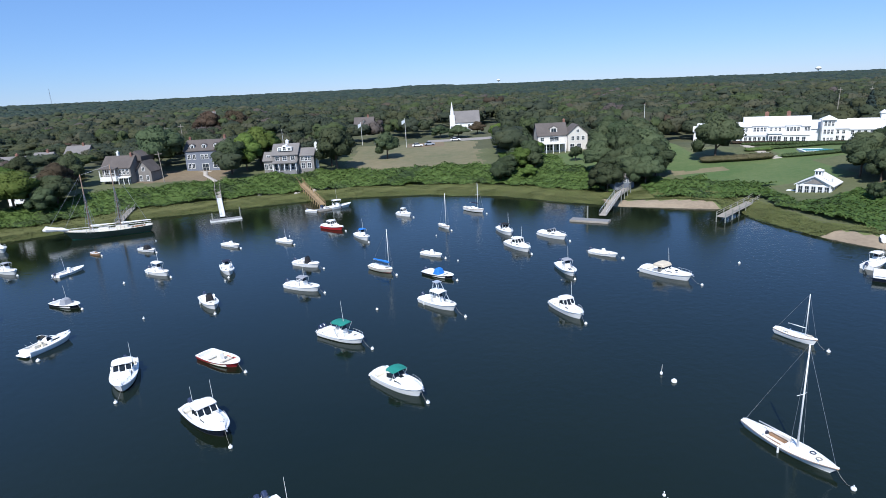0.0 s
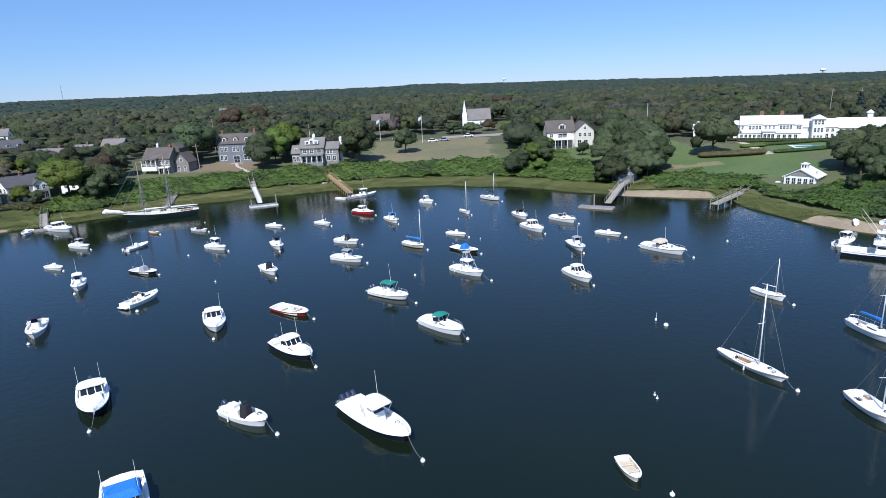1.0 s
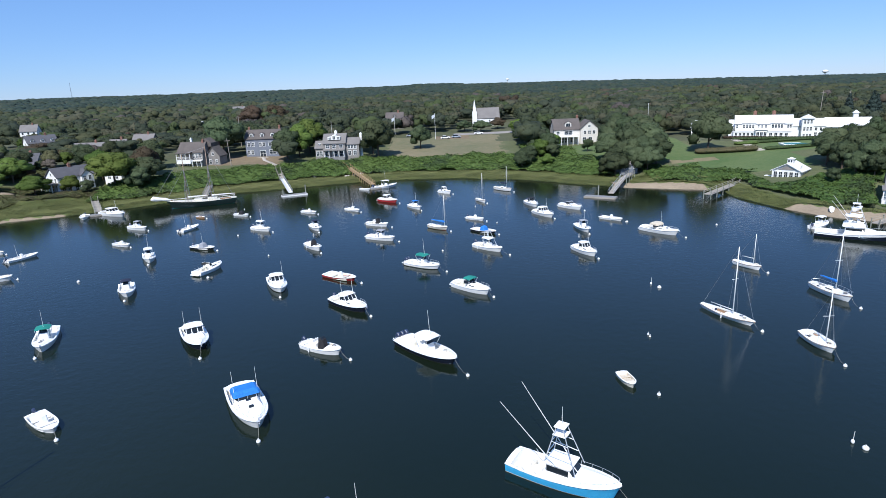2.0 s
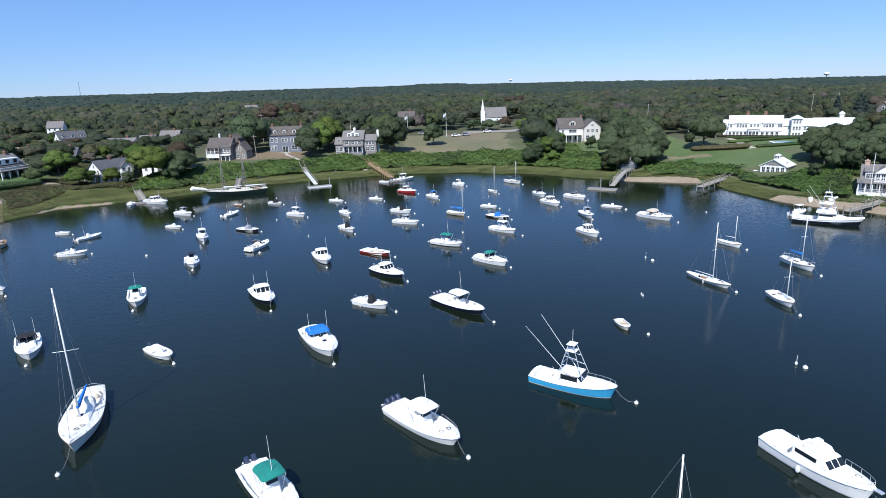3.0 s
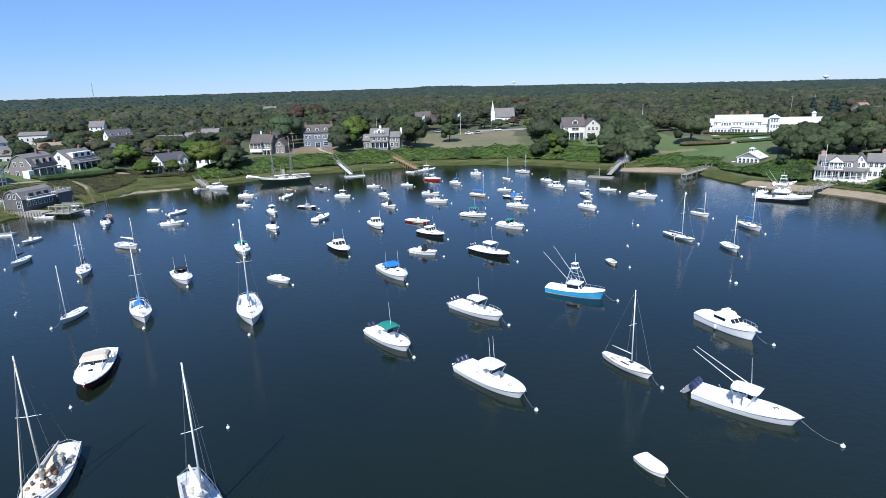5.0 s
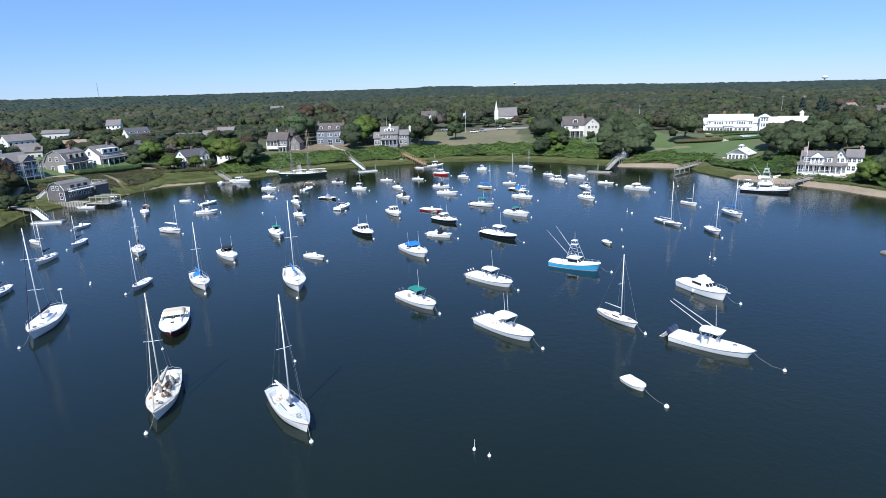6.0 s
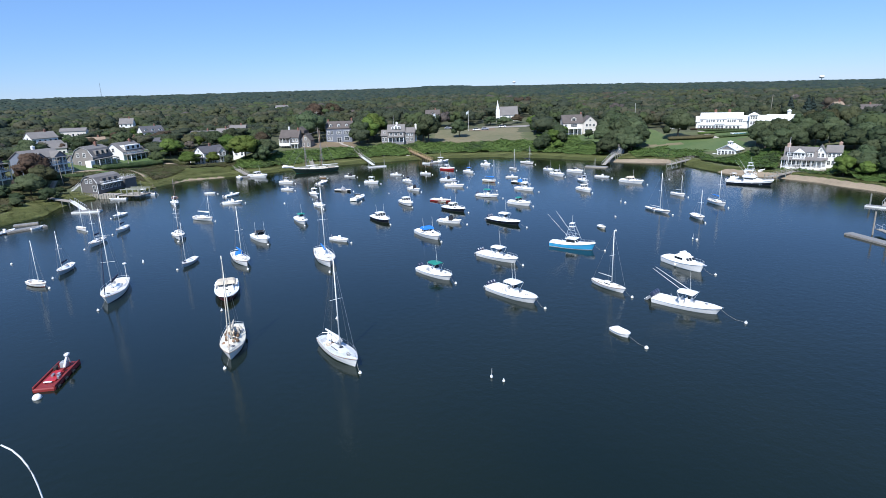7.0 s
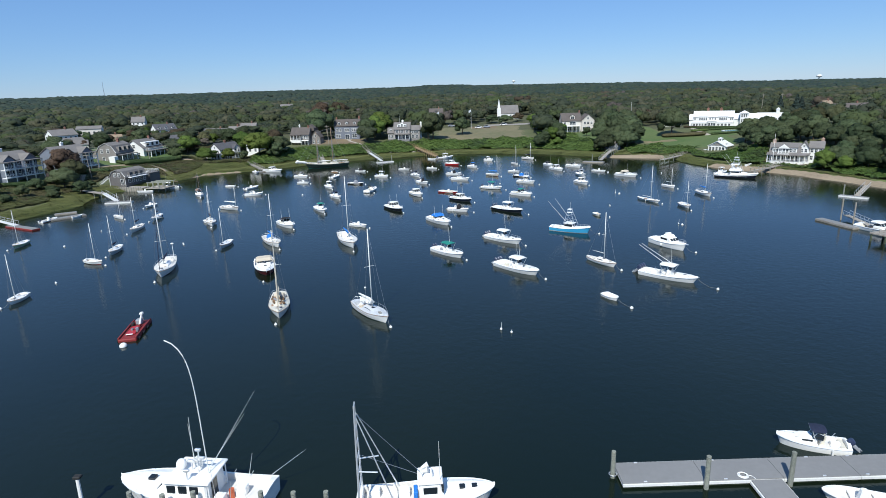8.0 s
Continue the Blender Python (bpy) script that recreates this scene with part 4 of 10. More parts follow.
def outboard(base, x, y, z, size=1.0, mat=None, tilt=0.75):
    """An outboard engine tipped up on its bracket: rounded cowl, leg and propeller."""
    px, pz, ca, sa = x - 0.1 * size, z + 0.12 * size, math.cos(tilt), math.sin(tilt)

    def at(back, side, up):
        return (px - (back * ca + -up * sa) * size, y + side * size, pz + (up * ca + back * sa) * size)

    def slab(shape, rows):
        shape.loft([[at(b0 + (b1 - b0) * c, w * k, up) for c, k in ((0, -0.6), (0.15, -1), (0.85, -1), (1, -0.5), (1, 0.5), (0.85, 1), (0.15, 1), (0, 0.6))] for b0, b1, w, up in rows])

    # "up" runs from the propeller to the cowl, "back" away from the boat
    c = Shape()
    slab(c, ((0.02, 0.42, 0.15, 0.0), (0.0, 0.56, 0.2, 0.12), (0.0, 0.6, 0.21, 0.4), (0.06, 0.54, 0.17, 0.58), (0.14, 0.42, 0.1, 0.64)))
    cowl = part("outboard_engine", c, mat or M_ENGINE, base)
    g = Shape()
    slab(g, ((0.16, 0.36, 0.03, -0.95), (0.1, 0.4, 0.06, -0.5), (0.06, 0.38, 0.1, 0.02)))
    part("engine_leg", g, M_ENGINE_GREY if mat is None else mat, cowl)
    p = Shape()
    for k in range(3):
        t = 2 * math.pi * k / 3
        p.loft([[at(0.42, 0.03 * math.cos(t) + q * math.sin(t), -0.78 + 0.03 * math.sin(t) - q * math.cos(t)) for q in (-0.03, 0.03)] + [at(0.45, 0.03 * math.cos(t) + q * math.sin(t), -0.78 + 0.03 * math.sin(t) - q * math.cos(t)) for q in (0.03, -0.03)],
                [at(0.42, 0.2 * math.cos(t) + q * math.sin(t), -0.78 + 0.2 * math.sin(t) - q * math.cos(t)) for q in (-0.06, 0.06)] + [at(0.45, 0.2 * math.cos(t) + q * math.sin(t), -0.78 + 0.2 * math.sin(t) - q * math.cos(t)) for q in (0.06, -0.06)]])
    part("propeller", p, M_ALU, cowl)


def aerial(base, x, y, z, h, lean=0.08, name="antenna"):
    s = Shape()
    s.rod((x, y, z), (x - h * lean, y, z + h), 0.03, 0.015, 5)
    part(name, s, M_SPAR, base)


def rail(base, half, sheer, L, u0=0.6, u1=0.97, h=0.45):
    s = Shape()
    pts = [((u - 0.5) * L, (half(u) - 0.1), sheer(u) + h) for u in (u0, 0.7, 0.8, 0.9, u1) if u >= u0]
    loop = pts + [((0.985 - 0.5) * L, 0, sheer(1) + h)] + [(x, -y, z) for x, y, z in pts[::-1]]
    s.path(loop, 0.018, 4)
    for x, y, z in pts:
        s.rod((x, y, z - h), (x, y, z), 0.015, sides=4)
        s.rod((x, -y, z - h), (x, -y, z), 0.015, sides=4)
    part("bow_rail", s, M_ALU, base)


def windscreen(base, x, w, z, h, rake=0.35, depth=0.8):
    s = Shape()
    t = 0.025
    s.loft([[(x, -w * 0.7, z), (x + t, -w * 0.7, z), (x + t, w * 0.7, z), (x, w * 0.7, z)], [(x - rake, -w * 0.62, z + h), (x - rake + t, -w * 0.62, z + h), (x - rake + t, w * 0.62, z + h), (x - rake, w * 0.62, z + h)]])
    for k in (1, -1):
        s.loft([[(x, k * w * 0.7, z), (x - depth, k * w, z), (x - depth, k * (w + t), z), (x, k * (w * 0.7 + t), z)], [(x - rake, k * w * 0.62, z + h), (x - depth, k * w * 0.95, z + h * 0.9), (x - depth, k * (w * 0.95 + t), z + h * 0.9), (x - rake, k * (w * 0.62 + t), z + h)]])
    screen = part("windscreen", s, M_GLASS, base)
    f = Shape()
    f.path([(x - depth, w * 0.97, z + h * 0.9), (x - rake, w * 0.64, z + h), (x - rake, -w * 0.64, z + h), (x - depth, -w * 0.97, z + h * 0.9)], 0.03, 4)
    for k in (1, 0, -1):
        f.rod((x + 0.02, k * w * 0.7, z), (x - rake + 0.02, k * w * 0.62, z + h), 0.025, sides=4)
    part("screen_frame", f, M_ALU, screen)


def canopy(base, x0, x1, w, z, posts_from, mat, name="bimini_top", arch=0.14, thick=0.05):
    """A cloth or moulded top on four posts."""
    s = Shape()
    rings, back, front = [], x0, x1
    for k in range(9):
        y = -w + 2 * w * k / 8
        lift = arch * (1 - (y / w) ** 2)
        inset = 0.13 * (abs(y) / w) ** 6
        x0, x1 = back + (front - back) * inset, front - (front - back) * inset
        rings.append([(x0, y, z + lift), (x0 + (x1 - x0) * 0.5, y, z + lift + 0.05), (x1, y, z + lift - 0.03), (x1 - 0.03, y, z + lift - 0.03 - thick), (x0 + (x1 - x0) * 0.5, y, z + lift + 0.05 - thick), (x0 + 0.03, y, z + lift - thick)])
    s.loft(rings)
    x0, x1 = back, front
    top = part(name, s, mat, base)
    p = Shape()
    for k in (1, -1):
        p.rod((x0 + (x1 - x0) * 0.42, k * w * 0.85, posts_from), (x0 + 0.1, k * w * 0.92, z + arch * 0.1), 0.03, sides=5)
        p.rod((x0 + (x1 - x0) * 0.55, k * w * 0.85, posts_from), (x1 - 0.1, k * w * 0.92, z + arch * 0.1), 0.03, sides=5)
    part("top_frame", p, M_ALU, base)
    return top


def seat(base, x, w, z, l=0.5, h=0.45, mat=None, name="seat"):
    s = Shape()
    s.block(x - l / 2, x + l / 2, -w, w, z, z + h, 0.06)
    s.block(x - l / 2 - 0.08, x - l / 2 + 0.06, -w, w, z + h - 0.03, z + h + 0.4, 0.05)
    part(name, s, mat or M_CREAM, base)


def buoy(x, y, r=0.27, bow=None, label="round white mooring buoy floating in the harbour"):
    base = thing("mooring_buoy", x, y, 0, 0, label, "buoy", "mooring buoys")
    s = Shape()
    s.ball((0, 0, 0.08), r, 0.9)
    s.rod((0, 0, 0.2), (0, 0, 0.4), 0.04, sides=6)
    part("ball", s, M_BUOY, base, smoothed=True)
    if bow:
        dx, dy, z = bow[0] - x, bow[1] - y, bow[2]
        p = Shape()
        p.path([(0, 0, 0.15), (dx * 0.35, dy * 0.35, 0.03), (dx * 0.7, dy * 0.7, z * 0.4), (dx, dy, z)], 0.016, 4)
        part("pendant", p, M_ROPE, base)


def moor(x, y, head, L, bow_h, gap=2.0, swing=-14):
    gap *= 0.85
    a, c = radians(head), radians(head + swing)
    bx, by = x + math.cos(a) * L * 0.47, y + math.sin(a) * L * 0.47
    if gap:
        buoy(bx + math.cos(c) * gap, by + math.sin(c) * gap, 0.22, (bx, by, bow_h * 0.9))


def gear(base, L, B, floor, half, sheer, seed, fishing=True):
    """What lies about on a used boat: rub rails, cool box, fenders, coiled lines, rod holders."""
    rng = random.Random(seed)
    for k in (1, -1):
        r = Shape()
        r.path([((u - 0.5) * L, k * (half(u) + 0.035), sheer(u) - 0.05) for u in (0.0, 0.15, 0.3, 0.45, 0.6, 0.72, 0.82, 0.9, 0.96, 1.0)], 0.03, 4)
        part("rub_rail", r, M_GREYHULL if fishing else M_TEAK, base)
    c = Shape()
    cx, cy = -L * rng.uniform(0.2, 0.32), rng.uniform(-0.12, 0.12) * B
    c.block(cx - 0.38, cx + 0.38, cy - 0.22, cy + 0.22, floor, floor + 0.42, 0.05)
    part("cool_box", c, rng.choice((M_GEL, M_GEL, M_GREYCANVAS, M_CREAM)), base)
    turns = [2 * math.pi * q / 10 for q in range(11)]
    for q in range(2):
        u = rng.uniform(0.72, 0.86)
        ox, oy = (u - 0.5) * L, rng.uniform(-0.4, 0.4) * half(u)
        o = Shape()
        o.path([(ox + 0.2 * math.cos(t), oy + 0.2 * math.sin(t), sheer(u) + 0.2) for t in turns], 0.045, 4)
        part("rope_coil", o, rng.choice((M_ROPE, M_TANCANVAS, M_NAVYCANVAS)), base)
    if rng.random() < 0.4:
        u, k = rng.uniform(0.15, 0.6), rng.choice((1, -1))
        f = Shape()
        f.rod(((u - 0.5) * L, k * (half(u) + 0.1), sheer(u) - 0.55), ((u - 0.5) * L, k * (half(u) + 0.08), sheer(u) - 0.08), 0.09, sides=7)
        part("fender", f, rng.choice((M_BUOY, M_BUOY, M_NAVYCANVAS)), base)
    for k in (1, -1):
        for u in (0.12, 0.84):
            q = Shape()
            q.block((u - 0.5) * L - 0.13, (u - 0.5) * L + 0.13, k * (half(u) - 0.12) - 0.04, k * (half(u) - 0.12) + 0.04, sheer(u) + 0.02, sheer(u) + 0.11, 0.02)
            part("cleat", q, M_ALU, base)
    if fishing:
        for k in (1, -1):
            for u in (0.2, 0.32):
                q = Shape()
                q.rod(((u - 0.5) * L, k * (half(u) - 0.1), sheer(u)), ((u - 0.5) * L - 0.3, k * (half(u) - 0.05), sheer(u) + 0.42), 0.025, 0.02, 5)
                part("rod_holder", q, M_ALU, base)
    else:
        for k in (1, -1):
            q = Shape()
            q.rod((-L * 0.2, k * half(0.3) * 0.86, sheer(0.3)), (-L * 0.2, k * half(0.3) * 0.86, sheer(0.3) + 0.2), 0.09, 0.07, 7)
            part("winch", q, M_ALU, base)
        for q in range(2):
            w = Shape()
            wx, wy = -L * rng.uniform(0.16, 0.36), rng.uniform(-0.2, 0.2) * B
            w.block(wx - 0.35, wx + 0.35, wy - 0.2, wy + 0.2, floor, floor + 0.3, 0.1)
            part("cushion", w, rng.choice((M_NAVYCANVAS, M_TANCANVAS, M_TEAK)), base)


BOAT_GROUP = "motor boats on moorings"
WHITE, WHITE_BLACK, NAVY = (M_GEL, M_GEL), (M_GEL, M_BLACKBOOT), (M_NAVY, M_BLACKBOOT)


def console_boat(x, y, head, L, label, mats=WHITE, top="hard", top_mat=None, engines=2, engine_mat=None, aerials=1, tower=False, outriggers=False, gap=2.0, size=1.0, railed=False):
    """An open fishing boat with a centre console."""
    base = thing("motor_boat", x, y, 0, head, label, "boat", BOAT_GROUP)
    B = L * (0.37 if L < 7.5 else 0.335)
    fb, bh = 0.42 + L * 0.02, 0.62 + L * 0.04
    half, sheer = hull_parts(base, L, B, fb, bh, mats, (0.05, 0.66), 0.34, 0.16)
    cx, w = L * 0.02, B * 0.2
    c = Shape()
    c.block(cx - 0.45, cx + 0.55, -w, w, 0.34, 1.45 + L * 0.01, 0.1, front=0.28, back=0.06, side=0.06)
    console = part("console", c, M_GEL, base)
    g = Shape()
    g.block(cx - 0.02, cx + 0.34, -w * 0.85, w * 0.85, 1.40 + L * 0.01, 1.85 + L * 0.01, 0.06, front=0.22, back=0.0, side=0.08)
    part("windscreen", g, M_GLASS, console)
    seat(base, cx - 0.95, w * 1.1, 0.34, 0.5, 0.62, M_GEL, "leaning_post")
    s = Shape()
    s.block(L * 0.2, L * 0.31, -B * 0.16, B * 0.16, 0.34, 0.85, 0.08)
    part("bow_seat", s, M_GEL, base)
    a = Shape()
    a.block(-L * 0.46, -L * 0.41, -B * 0.34, B * 0.34, 0.34, fb + 0.06, 0.05)
    part("stern_bench", a, M_GEL, base)
    zt = 2.05 + L * 0.03
    if top == "hard":
        tl = 1.2 + L * 0.14
        canopy(base, cx - tl * 0.62, cx + tl * 0.42, B * 0.34, zt, 0.4, top_mat or M_GEL, "t_top", 0.12, 0.09)
    elif top == "bimini":
        canopy(base, cx - L * 0.14, cx + L * 0.1, B * 0.33, zt - 0.25, fb, top_mat or M_NAVYCANVAS)
    elif top == "cover":
        k = Shape()
        k.block(cx - 0.55, cx + 0.6, -w * 1.15, w * 1.15, 0.36, 1.75, 0.16, front=0.3, back=0.15, side=0.1)
        part("console_cover", k, top_mat or M_BLACKCANVAS, base)
    if tower:
        t = Shape()
        for k in (1, -1):
            t.rod((cx + L * 0.2, k * w * 1.7, fb), (cx - 0.2, k * w * 0.8, zt + 1.3), 0.05, sides=5)
            t.rod((cx - L * 0.12, k * w * 1.7, fb), (cx - 0.7, k * w * 0.8, zt + 1.3), 0.05, sides=5)
        t.block(cx - 0.9, cx + 0.1, -w, w, zt + 1.28, zt + 1.38, 0.04)
        part("tower", t, M_ALU, base)
    if outriggers:
        for k in (1, -1):
            o = Shape()
            o.rod((cx - 0.35, k * B * 0.24, zt + 0.1), (cx - 5.5, k * B * 0.14, zt + 2.65), 0.045, 0.025, 5)
            part("outrigger", o, M_SPAR, base)
    for k in range(aerials):
        aerial(base, cx + 0.1, (0.2 + 0.5 * k) * w * (-1) ** k, zt if top == "hard" else 1.5, 2.2 + 0.1 * L)
    for k in range(engines):
        outboard(base, -L / 2 - 0.02, (k - (engines - 1) / 2) * 0.62 * size, fb * 0.72, (0.75 + L * 0.035) * size, engine_mat)
    if railed:
        rail(base, half, sheer, L)
    gear(base, L, B, 0.36, half, sheer, x * 7 + y)
    r = Shape()
    r.rod((L * 0.4, 0, bh), (L * 0.52, 0, bh + 0.1), 0.06, sides=5)
    part("bow_roller", r, M_ALU, base)
    moor(x, y, head, L, bh, gap)
    return base


def cabin_boat(x, y, head, L, label, mats=WHITE, top=None, top_mat=None, engines=0, aerials=0, hatches=1, gap=2.0, screen=True, rails=True, beam=0.37, pulpit=True):
    """A cuddy or express boat: foredeck, windscreen, cockpit behind it; top: hard, canvas or none."""
    base = thing("motor_boat", x, y, 0, head, label, "boat", BOAT_GROUP)
    B = L * beam
    fb, bh = 0.48 + L * 0.025, 0.65 + L * 0.043
    half, sheer = hull_parts(base, L, B, fb, bh, mats, (0.05, 0.46), 0.4, 0.22)
    c = Shape()
    z0 = sheer(0.6)
    c.block(-L * 0.05, L * 0.30, -B * 0.33, B * 0.33, z0 - 0.1, z0 + 0.5, 0.16, front=L * 0.14, back=0.02, side=0.14)
    trunk = part("cabin_trunk", c, M_GEL, base)
    for k in range(hatches):
        h = Shape()
        hx = L * (0.02 + 0.13 * k)
        h.block(hx + L * 0.0, hx + 0.5, -0.26, 0.26, z0 + 0.44 - 0.12 * k, z0 + 0.53 - 0.09 * k, 0.04)
        part("hatch", h, M_GLASS, trunk)
    for k in (1, -1):
        w = Shape()
        w.block(0.02 * L, 0.17 * L, k * B * 0.30 - 0.03, k * B * 0.30 + 0.03, z0 + 0.12, z0 + 0.3, 0.02)
        part("side_window", w, M_GLASS, trunk)
    if screen:
        windscreen(base, L * 0.03, B * 0.38, z0 + 0.42, 0.55, 0.4, L * 0.14)
    if top == "hard":
        zt = z0 + 1.2
        q = Shape()
        q.block(-L * 0.12, L * 0.055, -B * 0.385, B * 0.385, z0 - 0.2, z0 + 0.55, 0.1, front=0.05, side=0.02)
        part("coaming", q, M_GEL, base)
        canopy(base, -L * 0.2, L * 0.035, B * 0.38, zt, fb, M_GEL, "hardtop", 0.1, 0.1)
        g = Shape()
        g.loft([[(L * 0.05, -B * 0.34, z0 + 0.5), (L * 0.05, B * 0.34, z0 + 0.5), (-L * 0.06, B * 0.37, z0 + 0.5), (-L * 0.06, -B * 0.37, z0 + 0.5)],
                [(-L * 0.015, -B * 0.32, zt), (-L * 0.015, B * 0.32, zt), (-L * 0.06, B * 0.34, zt), (-L * 0.06, -B * 0.34, zt)]])
        house = part("wheelhouse_glass", g, M_GLASS, base)
        p = Shape()
        for q in (-0.34, -0.12, 0.12, 0.34):
            p.rod((L * 0.055, q * B, z0 + 0.48), (-L * 0.01, q * B * 0.95, zt), 0.05, sides=4)
        part("window_post", p, M_GEL, house)
    elif top == "canvas":
        s = Shape()
        z1 = z0 + 1.25
        s.block(-L * 0.24, L * 0.01, -B * 0.4, B * 0.4, z0 + 0.75, z1, 0.2, front=0.25, back=0.3, side=0.14)
        part("canvas_top", s, top_mat or M_BLUECANVAS, base)
        f = Shape()
        for k in (1, -1):
            f.rod((-L * 0.2, k * B * 0.4, fb), (-L * 0.2, k * B * 0.38, z0 + 0.8), 0.03, sides=4)
            f.rod((-L * 0.03, k * B * 0.4, z0), (-L * 0.03, k * B * 0.38, z0 + 0.8), 0.03, sides=4)
        part("top_frame", f, M_ALU, base)
    elif top == "bimini":
        canopy(base, -L * 0.16, L * 0.06, B * 0.36, z0 + 1.15, fb, top_mat or M_GREENCANVAS)
    seat(base, -L * 0.12, B * 0.12, 0.4, 0.5, 0.5)
    a = Shape()
    a.block(-L * 0.44, -L * 0.37, -B * 0.36, B * 0.36, 0.4, fb + 0.02, 0.06)
    part("stern_bench", a, M_CREAM, base)
    if engines:
        for k in range(engines):
            outboard(base, -L / 2 - 0.02, (k - (engines - 1) / 2) * 0.7, fb * 0.7, 0.75 + L * 0.035)
    else:
        p = Shape()
        p.block(-L / 2 - 0.55, -L / 2 + 0.05, -B * 0.38, B * 0.38, 0.2, 0.32, 0.04)
        part("swim_platform", p, M_GEL, base)
    for k in range(aerials):
        aerial(base, -L * 0.05, B * 0.34 * (-1) ** k, z0 + 0.6, 2.8)
    if rails:
        rail(base, half, sheer, L, 0.62)
    gear(base, L, B, 0.42, half, sheer, x * 7 + y)
    if pulpit:
        p = Shape()
        p.block(L * 0.46, L * 0.53, -0.16, 0.16, bh + 0.02, bh + 0.1, 0.03)
        p.rod((L * 0.5, 0, bh), (L * 0.545, 0, bh - 0.15), 0.05, sides=5)
        part("anchor_pulpit", p, M_ALU, base)
    moor(x, y, head, L, bh, gap)
    return base


def skiff(x, y, head, L, label, mats=WHITE, engine=True, gap=1.6, cover=None, thwarts=2, beam=0.39, inner=None, pole=False, name="skiff"):
    base = thing(name, x, y, 0, head, label, "boat", "small open boats")
    B = L * beam
    half, sheer = hull_parts(base, L, B, 0.3 + L * 0.02, 0.42 + L * 0.04, mats, (0.05, 0.8), 0.12, 0.06, rim=0.09, well_mat=inner)
    for k in range(thwarts):
        s = Shape()
        u = 0.3 + 0.32 * k
        s.block((u - 0.5) * L - 0.14, (u - 0.5) * L + 0.14, -half(u) + 0.08, half(u) - 0.08, sheer(u) - 0.18, sheer(u) - 0.08, 0.03)
        part("thwart", s, inner or M_GEL, base)
    if L > 4.2:
        c = Shape()
        c.block(-0.35, 0.3, -0.35, 0.35, 0.12, 1.15, 0.08, front=0.2, side=0.05)
        part("console", c, M_GEL, base)
    if cover:
        k = Shape()
        k.block(-0.9, 0.6, -B * 0.34, B * 0.34, 0.3, 1.35, 0.2, front=0.35, back=0.3, side=0.2)
        part("canvas_cover", k, cover, base)
    if engine:
        outboard(base, -L / 2, 0, 0.3, 0.55 + 0.04 * L)
    if pole:
        aerial(base, -L * 0.1, B * 0.2, 0.6, 2.6)
    if gap:
        moor(x, y, head, L, 0.6, gap)
    return base


def mast_rig(base, x, h, L, B, z, boom=0.42, cover=None, spreaders=1, stay_x=None, back_x=None, mat=None, name="mast", r=0.075, boom_z=1.0, wires=True):
    s = Shape()
    s.rod((x, 0, z - 0.3), (x, 0, h), r, r * 0.65, 8)
    mast = part(name, s, mat or M_SPAR, base, smoothed=True)
    for k in range(spreaders):
        zz = z + (h - z) * (k + 1) / (spreaders + 1) * (1.05 if spreaders == 1 else 1.0)
        p = Shape()
        p.rod((x - 0.15, -B * 0.3, zz), (x, 0, zz + 0.04), 0.03, sides=5)
        p.rod((x, 0, zz + 0.04), (x - 0.15, B * 0.3, zz), 0.03, sides=5)
        part("spreader", p, M_SPAR, mast)
    if boom:
        b = Shape()
        bz = z + boom_z
        b.rod((x - 0.05, 0, bz), (x - L * boom, 0, bz - 0.05), 0.055, sides=6)
        boom_part = part("boom", b, mat or M_SPAR, base, smoothed=True)
        if cover:
            c = Shape()
            turns = [2 * math.pi * k / 8 for k in range(8)]
            c.loft([[(x - q * L * boom, rr * math.cos(t), bz + 0.08 + rr * 1.1 * math.sin(t)) for t in turns] for q, rr in ((-0.02, 0.12), (0.05, 0.22), (0.4, 0.17), (0.8, 0.12), (0.97, 0.07))])
            part("sail_cover", c, cover, boom_part)
    if wires:
        w = Shape()
        ends = [(x - 0.1, B * 0.44, z - 0.1, 0.97), (x - 0.1, -B * 0.44, z - 0.1, 0.97)]
        if stay_x is not None:
            ends.append((stay_x, 0, z - 0.1, 0.98))
        if back_x is not None:
            ends.append((back_x, 0, z - 0.2, 1.0))
        for a, b, c, q in ends:
            w.rod((a, b, c), (x, 0, z + (h - z) * q), 0.014, sides=4)
        part("rigging", w, M_WIRE, base)


